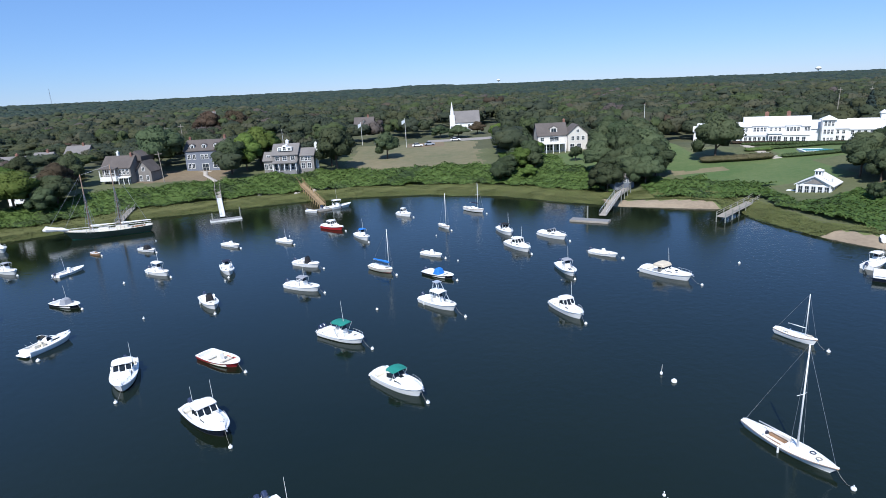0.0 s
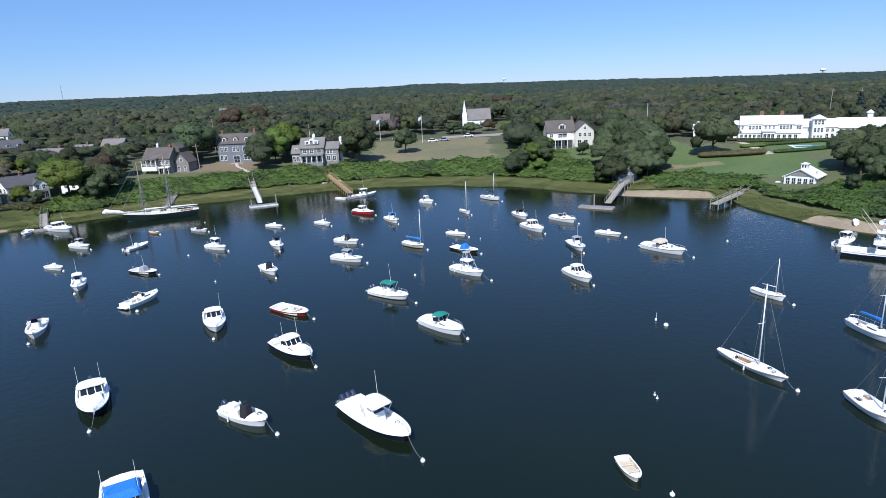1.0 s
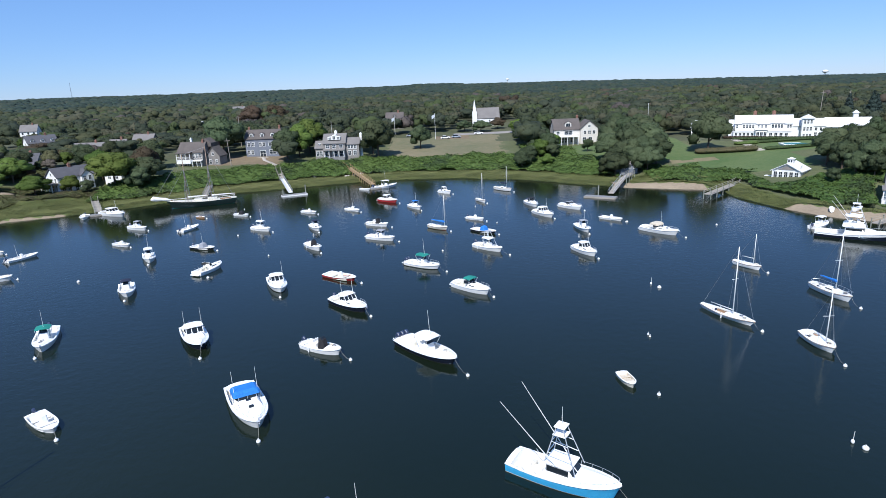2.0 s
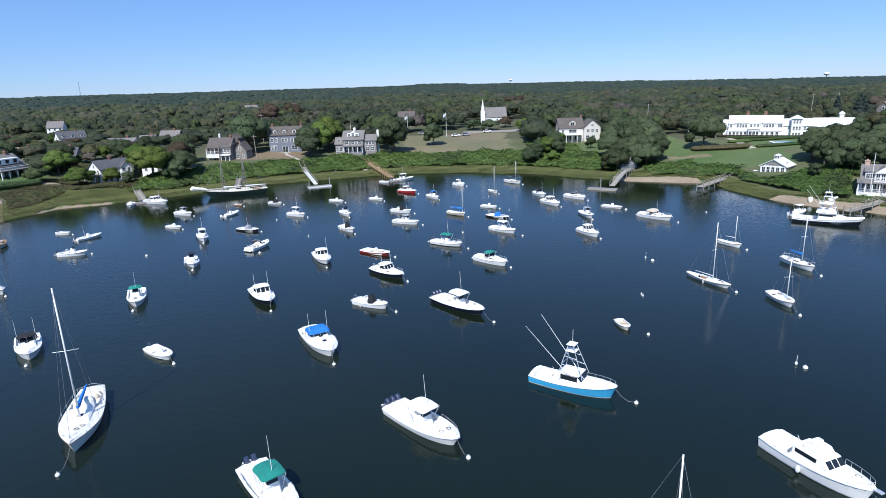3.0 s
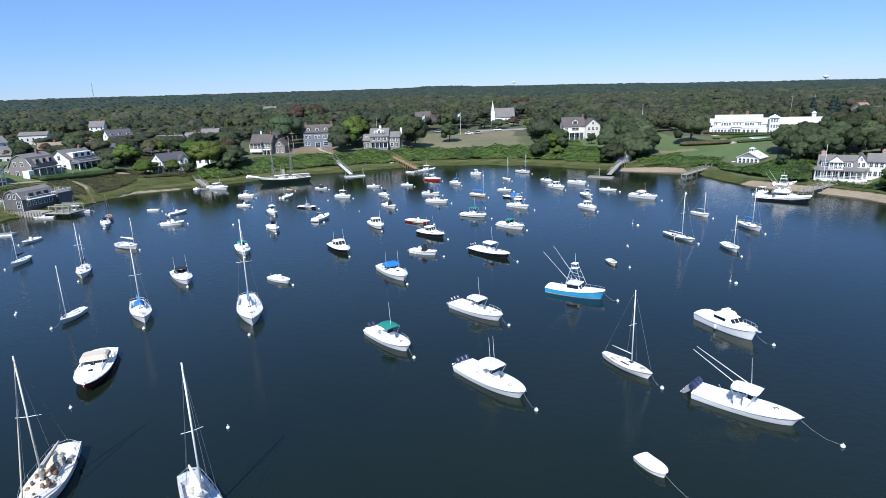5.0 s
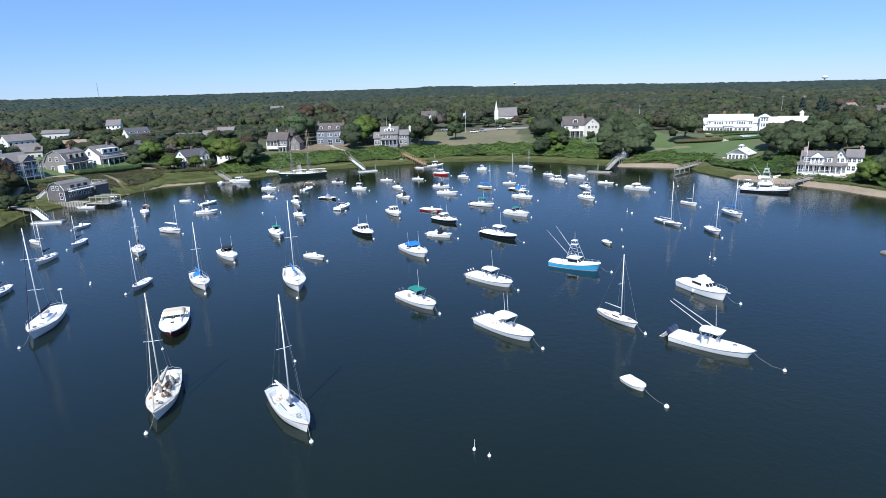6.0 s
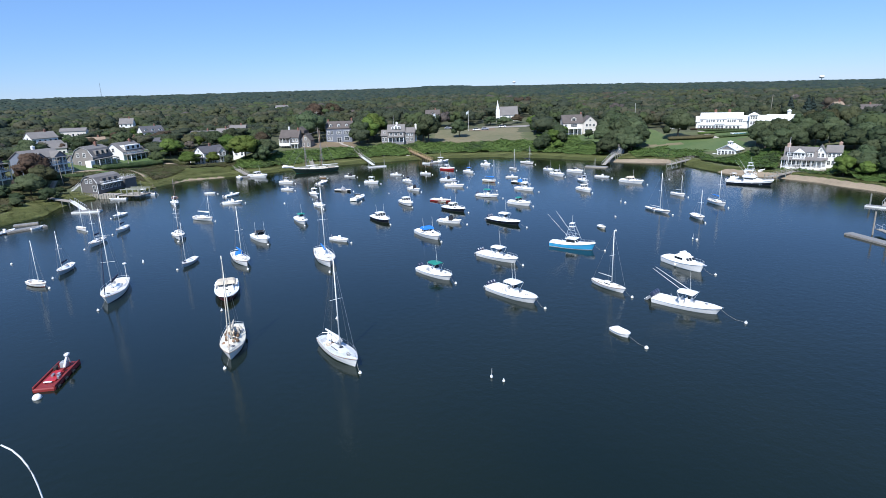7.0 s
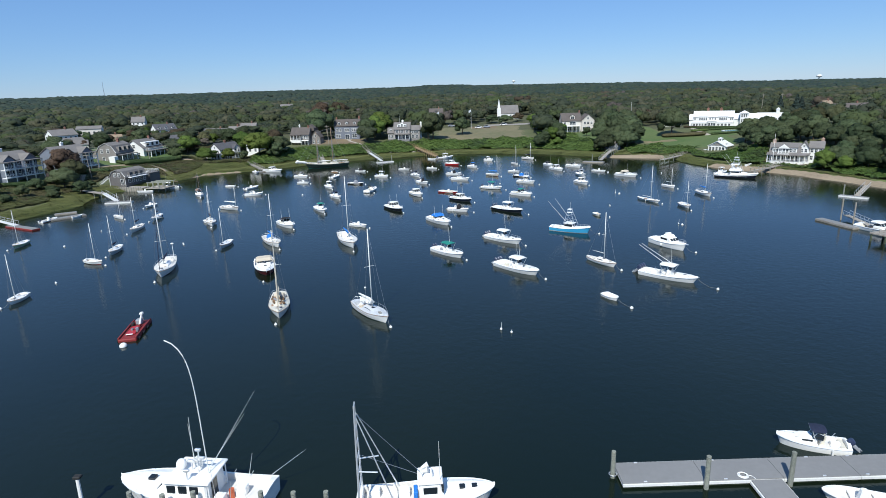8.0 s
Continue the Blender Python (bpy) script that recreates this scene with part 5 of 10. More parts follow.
def sail_boat(x, y, head, L, h, label, mats=WHITE, cover=None, cabin=True, mast_at=0.1, spreaders=1, boom=0.42, beam=0.3, stern_w=0.62, dodger=None, mizzen=0, jib=False, deck=None, well=(0.1, 0.36), gap=2.0, mast_mat=None,
              lifelines=False, arch=False, engine=False, bow=None, free=None, boom_z=1.0):
    base = thing("sail_boat", x, y, 0, head, label, "sailing boat", "sailing boats on moorings")
    B = L * beam
    fb = free or 0.35 + L * 0.055
    bh = bow or fb + L * 0.035
    half, sheer = hull_parts(base, L, B, fb, bh, mats, well, fb - 0.38, 0.1, True, stern_w, 0.09, 0.2 if L > 6 else 0.28, deck or (M_DECK if cabin else None))
    z0 = sheer(0.55)
    if cabin:
        c = Shape()
        c.block((well[1] - 0.49) * L, L * 0.24, -B * 0.27, B * 0.27, z0 - 0.05, z0 + 0.42, 0.14, front=L * 0.1, back=0.02, side=0.12)
        trunk = part("cabin_trunk", c, deck or M_GEL, base)
        for k in (1, -1):
            g = Shape()
            g.block((well[1] - 0.44) * L, L * 0.1, k * B * 0.24 - 0.03, k * B * 0.24 + 0.03, z0 + 0.1, z0 + 0.26, 0.02)
            part("cabin_window", g, M_GLASS, trunk)
        g = Shape()
        g.block(L * 0.05, L * 0.05 + 0.5, -0.25, 0.25, z0 + 0.38, z0 + 0.46, 0.04)
        part("hatch", g, M_GLASS, trunk)
        g = Shape()
        g.block((well[1] - 0.46) * L, (well[1] - 0.46) * L + 0.7, -0.3, 0.3, z0 + 0.4, z0 + 0.48, 0.04)
        part("companionway_hatch", g, M_DECK, trunk)
    else:
        s = Shape()
        s.block((well[0] + 0.03 - 0.5) * L, (well[1] - 0.04 - 0.5) * L, -half(0.3) * 0.72, -half(0.3) * 0.4, fb - 0.38, fb - 0.1, 0.04)
        part("cockpit_bench", s, M_TEAK, base)
        s = Shape()
        s.block((well[0] + 0.03 - 0.5) * L, (well[1] - 0.04 - 0.5) * L, half(0.3) * 0.4, half(0.3) * 0.72, fb - 0.38, fb - 0.1, 0.04)
        part("cockpit_bench", s, M_TEAK, base)
    mast_rig(base, L * mast_at, h, L, B, z0 + (0.4 if cabin else 0.1), boom, cover, spreaders, L * 0.48, -L * 0.49, mast_mat, r=0.05 + 0.0035 * h, boom_z=boom_z)
    if mizzen:
        mast_rig(base, -L * 0.36, mizzen, L, B * 0.7, fb + 0.1, 0.2, cover, 1, mat=mast_mat, name="mizzen_mast", r=0.06)
    if jib:
        j = Shape()
        j.rod((L * 0.475, 0, bh + 0.3), (L * mast_at + 0.1, 0, z0 + (h - z0) * 0.93), 0.075, 0.03, 6)
        part("furled_jib", j, cover or M_WHITECLOTH, base)
    if dodger:
        d = Shape()
        d.block((well[1] - 0.53) * L, (well[1] - 0.42) * L, -B * 0.27, B * 0.27, z0 + 0.3, z0 + 1.05, 0.2, front=0.35, back=0.05, side=0.15)
        part("dodger", d, dodger, base)
    if arch:
        a = Shape()
        a.rod((-L * 0.47, B * 0.2, fb), (-L * 0.47, B * 0.2, fb + 2.6), 0.06, sides=6)
        a.ball((-L * 0.47, B * 0.2, fb + 2.75), 0.35, 0.5)
        part("radar_pole", a, M_SPAR, base)
    if lifelines:
        r = Shape()
        us = (0.08, 0.2, 0.35, 0.5, 0.65, 0.8, 0.93)
        for k in (1, -1):
            pts = [((u - 0.5) * L, k * (half(u) - 0.05), sheer(u) + 0.58) for u in us]
            r.path(pts, 0.012, 4)
            for px, py, pz in pts:
                r.rod((px, py, pz - 0.58), (px, py, pz), 0.014, sides=4)
        r.path([((0.93 - 0.5) * L, half(0.93) - 0.05, bh + 0.55), (L * 0.5, 0, bh + 0.6), ((0.93 - 0.5) * L, -half(0.93) + 0.05, bh + 0.55)], 0.02, 4)
        r.path([((0.08 - 0.5) * L, half(0.08) - 0.05, fb + 0.6), (-L * 0.49, 0, fb + 0.6), ((0.08 - 0.5) * L, -half(0.08) + 0.05, fb + 0.6)], 0.02, 4)
        part("guard_rail", r, M_ALU, base)
    gear(base, L, B, fb - 0.36, half, sheer, x * 7 + y, False)
    if engine:
        outboard(base, -L / 2, B * 0.15, 0.3, 0.6, M_ENGINE_GREY)
    moor(x, y, head, L, bh, gap)
    return base


def flybridge_cruiser(x, y, head, L, label):
    base = thing("motor_yacht", x, y, 0, head, label, "boat", BOAT_GROUP)
    B = L * 0.34
    half, sheer = hull_parts(base, L, B, 0.95, 1.5, WHITE, (0.05, 0.3), 0.45, 0.2)
    c = Shape()
    c.block(-L * 0.19, L * 0.22, -B * 0.37, B * 0.37, 1.0, 2.15, 0.14, front=L * 0.11, back=0.05, side=0.1)
    house = part("deckhouse", c, M_GEL, base)
    for k in (1, -1):
        g = Shape()
        g.block(-L * 0.15, L * 0.06, k * B * 0.345 - 0.03, k * B * 0.345 + 0.03, 1.5, 1.9, 0.03)
        part("side_window", g, M_GLASS, house)
    for y0 in (-0.21, 0.0, 0.21):
        g = Shape()
        g.loft([[(L * 0.175, (y0 - 0.085) * B, 1.55), (L * 0.175, (y0 + 0.085) * B, 1.55), (L * 0.165, (y0 + 0.085) * B, 1.55), (L * 0.165, (y0 - 0.085) * B, 1.55)],
                [(L * 0.135, (y0 - 0.08) * B, 2.0), (L * 0.135, (y0 + 0.08) * B, 2.0), (L * 0.125, (y0 + 0.08) * B, 2.0), (L * 0.125, (y0 - 0.08) * B, 2.0)]])
        part("windscreen_pane", g, M_GLASS, house)
    f = Shape()
    f.block(-L * 0.1, L * 0.08, -B * 0.3, B * 0.3, 2.12, 2.62, 0.12, front=0.35, back=0.05, side=0.08)
    bridge = part("flybridge", f, M_GEL, base)
    s = Shape()
    s.block(-L * 0.08, -L * 0.02, -B * 0.2, B * 0.2, 2.55, 2.9, 0.06)
    part("bridge_seat", s, M_WHITECLOTH, bridge)
    rail(base, half, sheer, L, 0.64, h=0.6)
    p = Shape()
    p.block(L * 0.46, L * 0.56, -0.2, 0.2, 1.5, 1.6, 0.03)
    part("anchor_pulpit", p, M_ALU, base)
    q = Shape()
    q.ball((-L * 0.05, -B * 0.55, 0.5), 0.2, 1.8)
    part("fender", q, M_BUOY, base)
    gear(base, L, B, 0.47, half, sheer, x * 7 + y)
    base.scale = (1, 1, 0.93)
    moor(x, y, head, L, 1.2, 2.6, 25)


def sport_fisher(x, y, head, L, label, mats, tower_h=6.2, mooring=True, rub=None, booms=5.0):
    base = thing("sport_fishing_boat", x, y, 0, head, label, "boat", BOAT_GROUP)
    B = L * 0.33
    half, sheer = hull_parts(base, L, B, 0.95, 1.75, mats, (0.05, 0.36), 0.45, 0.25, sheer_mat=rub)
    c = Shape()
    c.block(-L * 0.13, L * 0.16, -B * 0.34, B * 0.34, 1.0, 2.35, 0.14, front=L * 0.1, back=0.0, side=0.12)
    house = part("deckhouse", c, M_GEL, base)
    for k in (1, -1):
        g = Shape()
        g.block(-L * 0.12, L * 0.08, k * B * 0.318 - 0.03, k * B * 0.318 + 0.03, 1.55, 2.2, 0.03)
        part("side_window", g, M_GLASS, house)
    for y0 in (-0.15, 0.15):
        g = Shape()
        g.loft([[(L * 0.122, (y0 - 0.12) * B, 1.65), (L * 0.122, (y0 + 0.12) * B, 1.65), (L * 0.11, (y0 + 0.12) * B, 1.65), (L * 0.11, (y0 - 0.12) * B, 1.65)],
                [(L * 0.085, (y0 - 0.11) * B, 2.15), (L * 0.085, (y0 + 0.11) * B, 2.15), (L * 0.073, (y0 + 0.11) * B, 2.15), (L * 0.073, (y0 - 0.11) * B, 2.15)]])
        part("windscreen_pane", g, M_GLASS, house)
    t = Shape()
    t.block(-L * 0.15, L * 0.1, -B * 0.34, B * 0.34, 2.36, 2.46, 0.04)
    part("hardtop", t, M_GEL, base)
    w = Shape()
    for k in (1, -1):
        w.rod((-L * 0.14, k * B * 0.33, 2.4), (-L * 0.06, k * B * 0.13, tower_h), 0.04, sides=5)
        w.rod((L * 0.14, k * B * 0.33, 2.0), (L * 0.0, k * B * 0.13, tower_h), 0.04, sides=5)
        for q in (0.3, 0.6):
            w.rod((-L * 0.14 + q * L * 0.08, k * B * (0.33 - 0.2 * q), 2.4 + q * (tower_h - 2.4)), (L * 0.14 - q * L * 0.14, k * B * (0.33 - 0.2 * q), 2.0 + q * (tower_h - 2.0)), 0.035, sides=5)
    for q in (0.3, 0.6):
        w.rod((-L * 0.14 + q * L * 0.08, -B * (0.33 - 0.2 * q), 2.4 + q * (tower_h - 2.4)), (-L * 0.14 + q * L * 0.08, B * (0.33 - 0.2 * q), 2.4 + q * (tower_h - 2.4)), 0.035, sides=5)
    tower = part("tower_frame", w, M_ALU, base)
    v = Shape()
    v.block(-L * 0.09, L * 0.03, -B * 0.17, B * 0.17, tower_h - 0.9, tower_h - 0.8, 0.03)
    v.block(-L * 0.08, L * 0.02, -B * 0.17, B * 0.17, tower_h, tower_h + 0.1, 0.04)
    part("tower_platform", v, M_GEL, tower)
    for k in (1, -1):
        o = Shape()
        o.rod((-L * 0.02, k * B * 0.36, 2.4), (-L * 0.02 - booms * 0.75, k * B * 0.62, 2.4 + booms), 0.045, 0.02, 5)
        part("outrigger", o, M_SPAR, base)
    aerial(base, -L * 0.03, 0.1, tower_h, 2.0, 0.0)
    rail(base, half, sheer, L, 0.6, h=0.55)
    if L > 11:
        u = Shape()
        u.block(-L * 0.17, L * 0.12, -B * 0.36, B * 0.36, 2.46, 3.2, 0.2, front=L * 0.06, back=0.1, side=0.15)
        fly = part("flybridge", u, M_GEL, base)
        u = Shape()
        u.block(L * 0.0, L * 0.05, -B * 0.2, B * 0.2, 3.1, 3.75, 0.1, front=0.3, side=0.08)
        part("helm_console", u, M_GEL, fly)
        u = Shape()
        u.block(-L * 0.1, -L * 0.06, -B * 0.2, B * 0.2, 3.1, 3.8, 0.1)
        part("bridge_seat", u, M_WHITECLOTH, fly)
        canopy(base, -L * 0.15, L * 0.06, B * 0.33, 4.6, 3.2, M_GEL, "hardtop", 0.12, 0.1)
        d = Shape()
        d.block(L * 0.1, L * 0.32, -B * 0.3, B * 0.3, 1.3, 2.0, 0.2, front=L * 0.14, back=0.0, side=0.25)
        part("cabin_trunk", d, M_GEL, house)
    f = Shape()
    f.block(-L * 0.3, -L * 0.26, -0.3, 0.3, 0.45, 1.2, 0.06)
    part("fighting_chair", f, M_CREAM, base)
    gear(base, L, B, 0.47, half, sheer, x * 7 + y)
    base.scale = (1, 1, 0.8 if L < 11 else 0.95)
    if mooring:
        moor(x, y, head, L, 1.35, 2.6, 5)


def schooner(x, y, head, L):
    base = thing("schooner", x, y, 0, head, "black-hulled two-masted wooden schooner with furled cream sails", "sailing boat")
    B = L * 0.23
    half, sheer = hull_parts(base, L, B, 1.5, 2.2, (M_GREENHULL, M_TEALBOOT), (0.08, 0.24), 0.7, 0.12, True, 0.5, 0.1, 0.3, M_CREAM, M_TEAK, sheer_mat=None)
    for u0, u1, h in ((0.28, 0.42, 0.6), (0.5, 0.62, 0.55), (0.72, 0.78, 0.4)):
        c = Shape()
        c.block((u0 - 0.5) * L, (u1 - 0.5) * L, -B * 0.2, B * 0.2, 1.4, 1.65 + h, 0.08)
        part("deckhouse", c, M_CREAM, base)
    mast_rig(base, -L * 0.14, 17.0, L, B, 1.3, 0.36, M_WHITECLOTH, 1, None, -L * 0.48, M_SPRUCE, "main_mast", 0.16, 1.4)
    mast_rig(base, L * 0.2, 15.2, L, B, 1.4, 0.3, M_WHITECLOTH, 1, L * 0.5, None, M_SPRUCE, "fore_mast", 0.15, 1.4)
    for k in (1, -1):
        for mx, mh in ((-0.14, 17.0), (0.2, 15.2)):
            for q in (-0.05, 0.0, 0.04):
                w = Shape()
                w.rod(((mx + q) * L, k * B * 0.48, 1.4), (mx * L, 0, mh * 0.72), 0.03, sides=4)
                part("shroud", w, M_WIRE, base)
            for n in range(5):
                f = 0.12 + 0.13 * n
                w = Shape()
                w.rod(((mx - 0.05 * (1 - f)) * L, k * B * 0.48 * (1 - f), 1.4 + f * (mh * 0.72 - 1.4)), ((mx + 0.04 * (1 - f)) * L, k * B * 0.48 * (1 - f), 1.4 + f * (mh * 0.72 - 1.4)), 0.03, sides=4)
                part("ratline", w, M_WIRE, base)
    for a, b in (((-0.14, 16.8), (0.2, 15.0)), ((-0.46, 2.2), (-0.14, 16.6)), ((0.5, 2.4), (0.2, 11.0)), ((0.68, 2.4), (0.2, 15.0))):
        w = Shape()
        w.rod((a[0] * L, 0, a[1]), (b[0] * L, 0, b[1]), 0.025, sides=4)
        part("stay", w, M_WIRE, base)
    s = Shape()
    s.rod((L * 0.42, 0, 2.2), (L * 0.69, 0, 2.9), 0.15, 0.08, 8)
    sprit = part("bowsprit", s, M_SPRUCE, base)
    j = Shape()
    turns = [2 * math.pi * k / 8 for k in range(8)]
    j.loft([[(L * a, 0.1 + r * math.cos(t), z + r * math.sin(t)) for t in turns] for a, z, r in ((0.44, 2.5, 0.15), (0.5, 2.75, 0.5), (0.56, 2.95, 0.45), (0.62, 3.05, 0.6), (0.67, 3.25, 0.75), (0.71, 3.0, 0.25))])
    part("furled_jib", j, M_WHITECLOTH, sprit)
    b = Shape()
    for k in (1, -1):
        b.path([((u - 0.5) * L, k * (half(u) - 0.08), sheer(u) + 0.5) for u in (0.02, 0.2, 0.4, 0.6, 0.8, 0.95)], 0.05, 4)
        for u in (0.02, 0.1, 0.2, 0.3, 0.4, 0.5, 0.6, 0.7, 0.8, 0.9):
            b.rod(((u - 0.5) * L, k * (half(u) - 0.08), sheer(u)), ((u - 0.5) * L, k * (half(u) - 0.08), sheer(u) + 0.5), 0.03, sides=4)
    part("bulwark_rail", b, M_SPAR, base)


def work_barge(x, y, head):
    base = thing("work_barge", x, y, 0, head, "red steel mooring barge with a white derrick post", "boat")
    s = Shape()
    s.block(-3.1, 2.9, -1.2, 1.2, -0.3, 0.42, 0.12)
    part("pontoon", s, M_REDBOOT, base)
    for a, b in ((-1.2, -1.0), (1.0, 1.2)):
        r = Shape()
        r.block(-3.0, 2.8, a, b, 0.42, 0.7, 0.05)
        part("side_rail", r, M_REDBOOT, base)
    d = Shape()
    d.block(-0.9, 1.5, -0.6, 0.6, 0.5, 0.6, 0.05)
    part("hatch_cover", d, M_REDHULL, base, "bright red hatch cover")
    p = Shape()
    p.block(-2.2, -1.5, -0.4, 0.4, 0.5, 1.25, 0.08)
    part("winch", p, M_ENGINE_GREY, base)
    m = Shape()
    m.rod((-1.3, 0.2, 0.5), (-2.0, 0.4, 2.15), 0.17, 0.13, 8)
    m.block(-2.25, -1.7, 0.15, 0.65, 2.05, 2.35, 0.08)
    m.rod((-2.0, 0.4, 2.0), (-2.6, 0.3, 0.5), 0.07, 0.07, 6)
    part("derrick_post", m, M_SPAR, base)
    t = Shape()
    t.block(1.7, 1.9, -0.5, 0.4, 0.6, 0.7, 0.03)
    part("plate", t, M_SPAR, base)
    rng = random.Random(6)
    for k in range(12):
        c = Shape()
        cx, cy = rng.uniform(-2.7, 1.6), rng.uniform(-0.85, 0.85)
        w, l, h = rng.uniform(0.08, 0.22), rng.uniform(0.15, 0.6), rng.uniform(0.12, 0.4)
        c.block(cx - l / 2, cx + l / 2, cy - w, cy + w, 0.5, 0.7 + h, 0.04)
        part("deck_gear", c, rng.choice((M_RUBBER, M_REDBOOT, M_REDHULL, M_ENGINE_GREY, M_WIRE)), base)
    for k in (-1.2, 0.4, 2.0):
        for s2 in (1, -1):
            q = Shape()
            q.rod((k, s2 * 1.27, 0.15), (k + 0.5, s2 * 1.27, 0.15), 0.18, sides=8)
            part("tyre_fender", q, M_RUBBER, base)
    base.scale = (1.2, 1.0, 0.85)
    buoy(x + math.cos(radians(head)) * 5.0, y + math.sin(radians(head)) * 5.0, 0.5, None, "large white mooring buoy at the red barge")


def fishing_vessel(x, y, head, L):
    """The white boat at the near pier, with its wheelhouse, whip aerials and cockpit."""
    base = thing("fishing_boat", x, y, 0, head, "large white fishing boat with long wheelhouse and bent whip pole", "boat")
    B = L * 0.33
    half, sheer = hull_parts(base, L, B, 1.1, 1.9, (M_GEL, M_REDBOOT), (0.04, 0.36), 0.55, 0.25)
    c = Shape()
    c.block(-L * 0.14, L * 0.26, -B * 0.37, B * 0.37, 1.1, 2.65, 0.12, front=L * 0.14, back=0.0, side=0.1)
    house = part("wheelhouse", c, M_GEL, base)
    for k in (1, -1):
        for q in range(3):
            g = Shape()
            g.block(-L * 0.09 + q * L * 0.075, -L * 0.09 + q * L * 0.075 + L * 0.058, k * (B * 0.37 - 0.07) - 0.05, k * (B * 0.37 - 0.07) + 0.05, 1.7, 2.35, 0.04)
            part("side_window", g, M_GLASS, house)
    for y0 in (-0.2, 0.0, 0.2):
        g = Shape()
        g.loft([[(L * 0.205, (y0 - 0.08) * B, 1.75), (L * 0.205, (y0 + 0.08) * B, 1.75), (L * 0.19, (y0 + 0.08) * B, 1.75), (L * 0.19, (y0 - 0.08) * B, 1.75)],
                [(L * 0.155, (y0 - 0.075) * B, 2.4), (L * 0.155, (y0 + 0.075) * B, 2.4), (L * 0.141, (y0 + 0.075) * B, 2.4), (L * 0.141, (y0 - 0.075) * B, 2.4)]])
        part("windscreen_pane", g, M_GLASS, house)
    r = Shape()
    r.block(-L * 0.17, L * 0.13, -B * 0.41, B * 0.41, 3.12, 3.24, 0.05)
    roof = part("wheelhouse_roof", r, M_GEL, base)
    roof.location.z = -0.45
    d = Shape()
    d.ball((L * 0.07, 0, 3.75), 0.42, 1.1)
    d.rod((L * 0.07, 0, 3.2), (L * 0.07, 0, 3.5), 0.12, sides=8)
    part("radar_dome", d, M_GEL, roof, smoothed=True)
    g = Shape()
    for a, b in ((-0.02, 0.3), (0.02, -0.35), (-0.05, -0.1), (0.0, 0.0)):
        g.rod((L * a, B * b, 3.2), (L * a, B * b, 4.1), 0.06, sides=6)
        g.block(L * a - 0.25, L * a + 0.25, B * b - 0.12, B * b + 0.12, 4.0, 4.2, 0.04)
    part("roof_gear", g, M_ALU, roof)
    for k in (1, -1):
        q = Shape()
        q.rod((-L * 0.155, k * B * 0.34, 0.6), (-L * 0.155, k * B * 0.34, 3.15), 0.05, sides=6)
        part("roof_post", q, M_GEL, roof)
    q = Shape()
    q.block(-L * 0.145, -L * 0.139, -B * 0.05, B * 0.16, 0.7, 2.4, 0.02)
    part("cabin_door", q, M_GLASS, house)
    q = Shape()
    q.rod((-L * 0.04, -0.5, 3.24), (-L * 0.04, -0.5, 3.6), 0.05, sides=6)
    q.block(-L * 0.04 - 0.9, -L * 0.04 + 0.9, -0.6, -0.4, 3.58, 3.74, 0.05)
    part("radar_scanner", q, M_GEL, roof)
    for a in (0.05, 0.09):
        q = Shape()
        q.block(L * a - 0.2, L * a + 0.2, -B * 0.28, -B * 0.2, 3.2, 3.5, 0.06)
        part("life_ring_box", q, M_GEL, roof)
    for k in (-1, 0, 1):
        q = Shape()
        q.rod((-L * 0.05, 0.25 * k, 3.2), (-L * 0.06, 0.35 * k, 4.5 + 0.3 * k), 0.035, sides=5)
        q.rod((-L * 0.05, 0.25 * k, 3.9), (-L * 0.02, 0.3 * k, 4.3), 0.05, 0.12, 6)
        part("roof_horn", q, M_SPAR, roof)
    w = Shape()
    w.path([(L * (-0.12 + 0.03 * q + 0.14 * q ** 6), 0.3 * (1 - q), 2.7 + 11.3 * (1 - (1 - q) ** 1.35)) for q in [k / 16 for k in range(17)]], 0.045, 6)
    part("whip_pole", w, M_SPAR, base, "long white pole bent over at its tip")
    for a, b, h, l in ((0.02, -0.2, 3.2, -0.03), (-0.04, 0.1, 4.6, 0.02)):
        aerial(base, L * a, B * b, 3.2, h, l)
    for p, q in (((-L * 0.1, -0.6, 2.8), (-L * 0.42, -1.4, 9.2)), ((-L * 0.1, -0.3, 2.8), (-L * 0.35, -1.0, 7.4)), ((-L * 0.45, -B * 0.45, 1.3), (-L * 0.68, -B * 0.6, 3.4)), ((-L * 0.42, B * 0.4, 1.3), (-L * 0.6, B * 0.75, 3.0)),
                 ((-L * 0.2, B * 0.36, 1.3), (-L * 0.2, B * 0.4, 4.6)), ((-L * 0.3, B * 0.4, 1.2), (-L * 0.33, B * 0.46, 3.4)), ((-L * 0.3, -B * 0.4, 1.2), (-L * 0.33, -B * 0.46, 3.2))):
        o = Shape()
        o.rod(p, q, 0.03, 0.012, 5)
        part("fishing_rod", o, M_ALU, base)
    for a, b in ((-0.2, 0.2), (-0.3, -0.1)):
        k = Shape()
        k.block(L * a - 0.4, L * a + 0.4, B * b - 0.35, B * b + 0.35, 0.55, 1.3, 0.06)
        part("fish_box", k, M_GEL, base)
    k = Shape()
    k.rod((-L * 0.25, 0.2, 0.55), (-L * 0.25, 0.2, 1.35), 0.22, sides=10)
    part("bait_tub", k, material("orange_plastic", (0.45, 0.10, 0.04), 0.5, vary=0.15), base, "orange-brown plastic tub")
    k = Shape()
    k.block(L * 0.26, L * 0.26 + 0.55, -0.28, 0.28, 1.85, 2.06, 0.04)
    part("hatch", k, M_GLASS, base)
    gear(base, L, B, 0.57, half, sheer, 77)


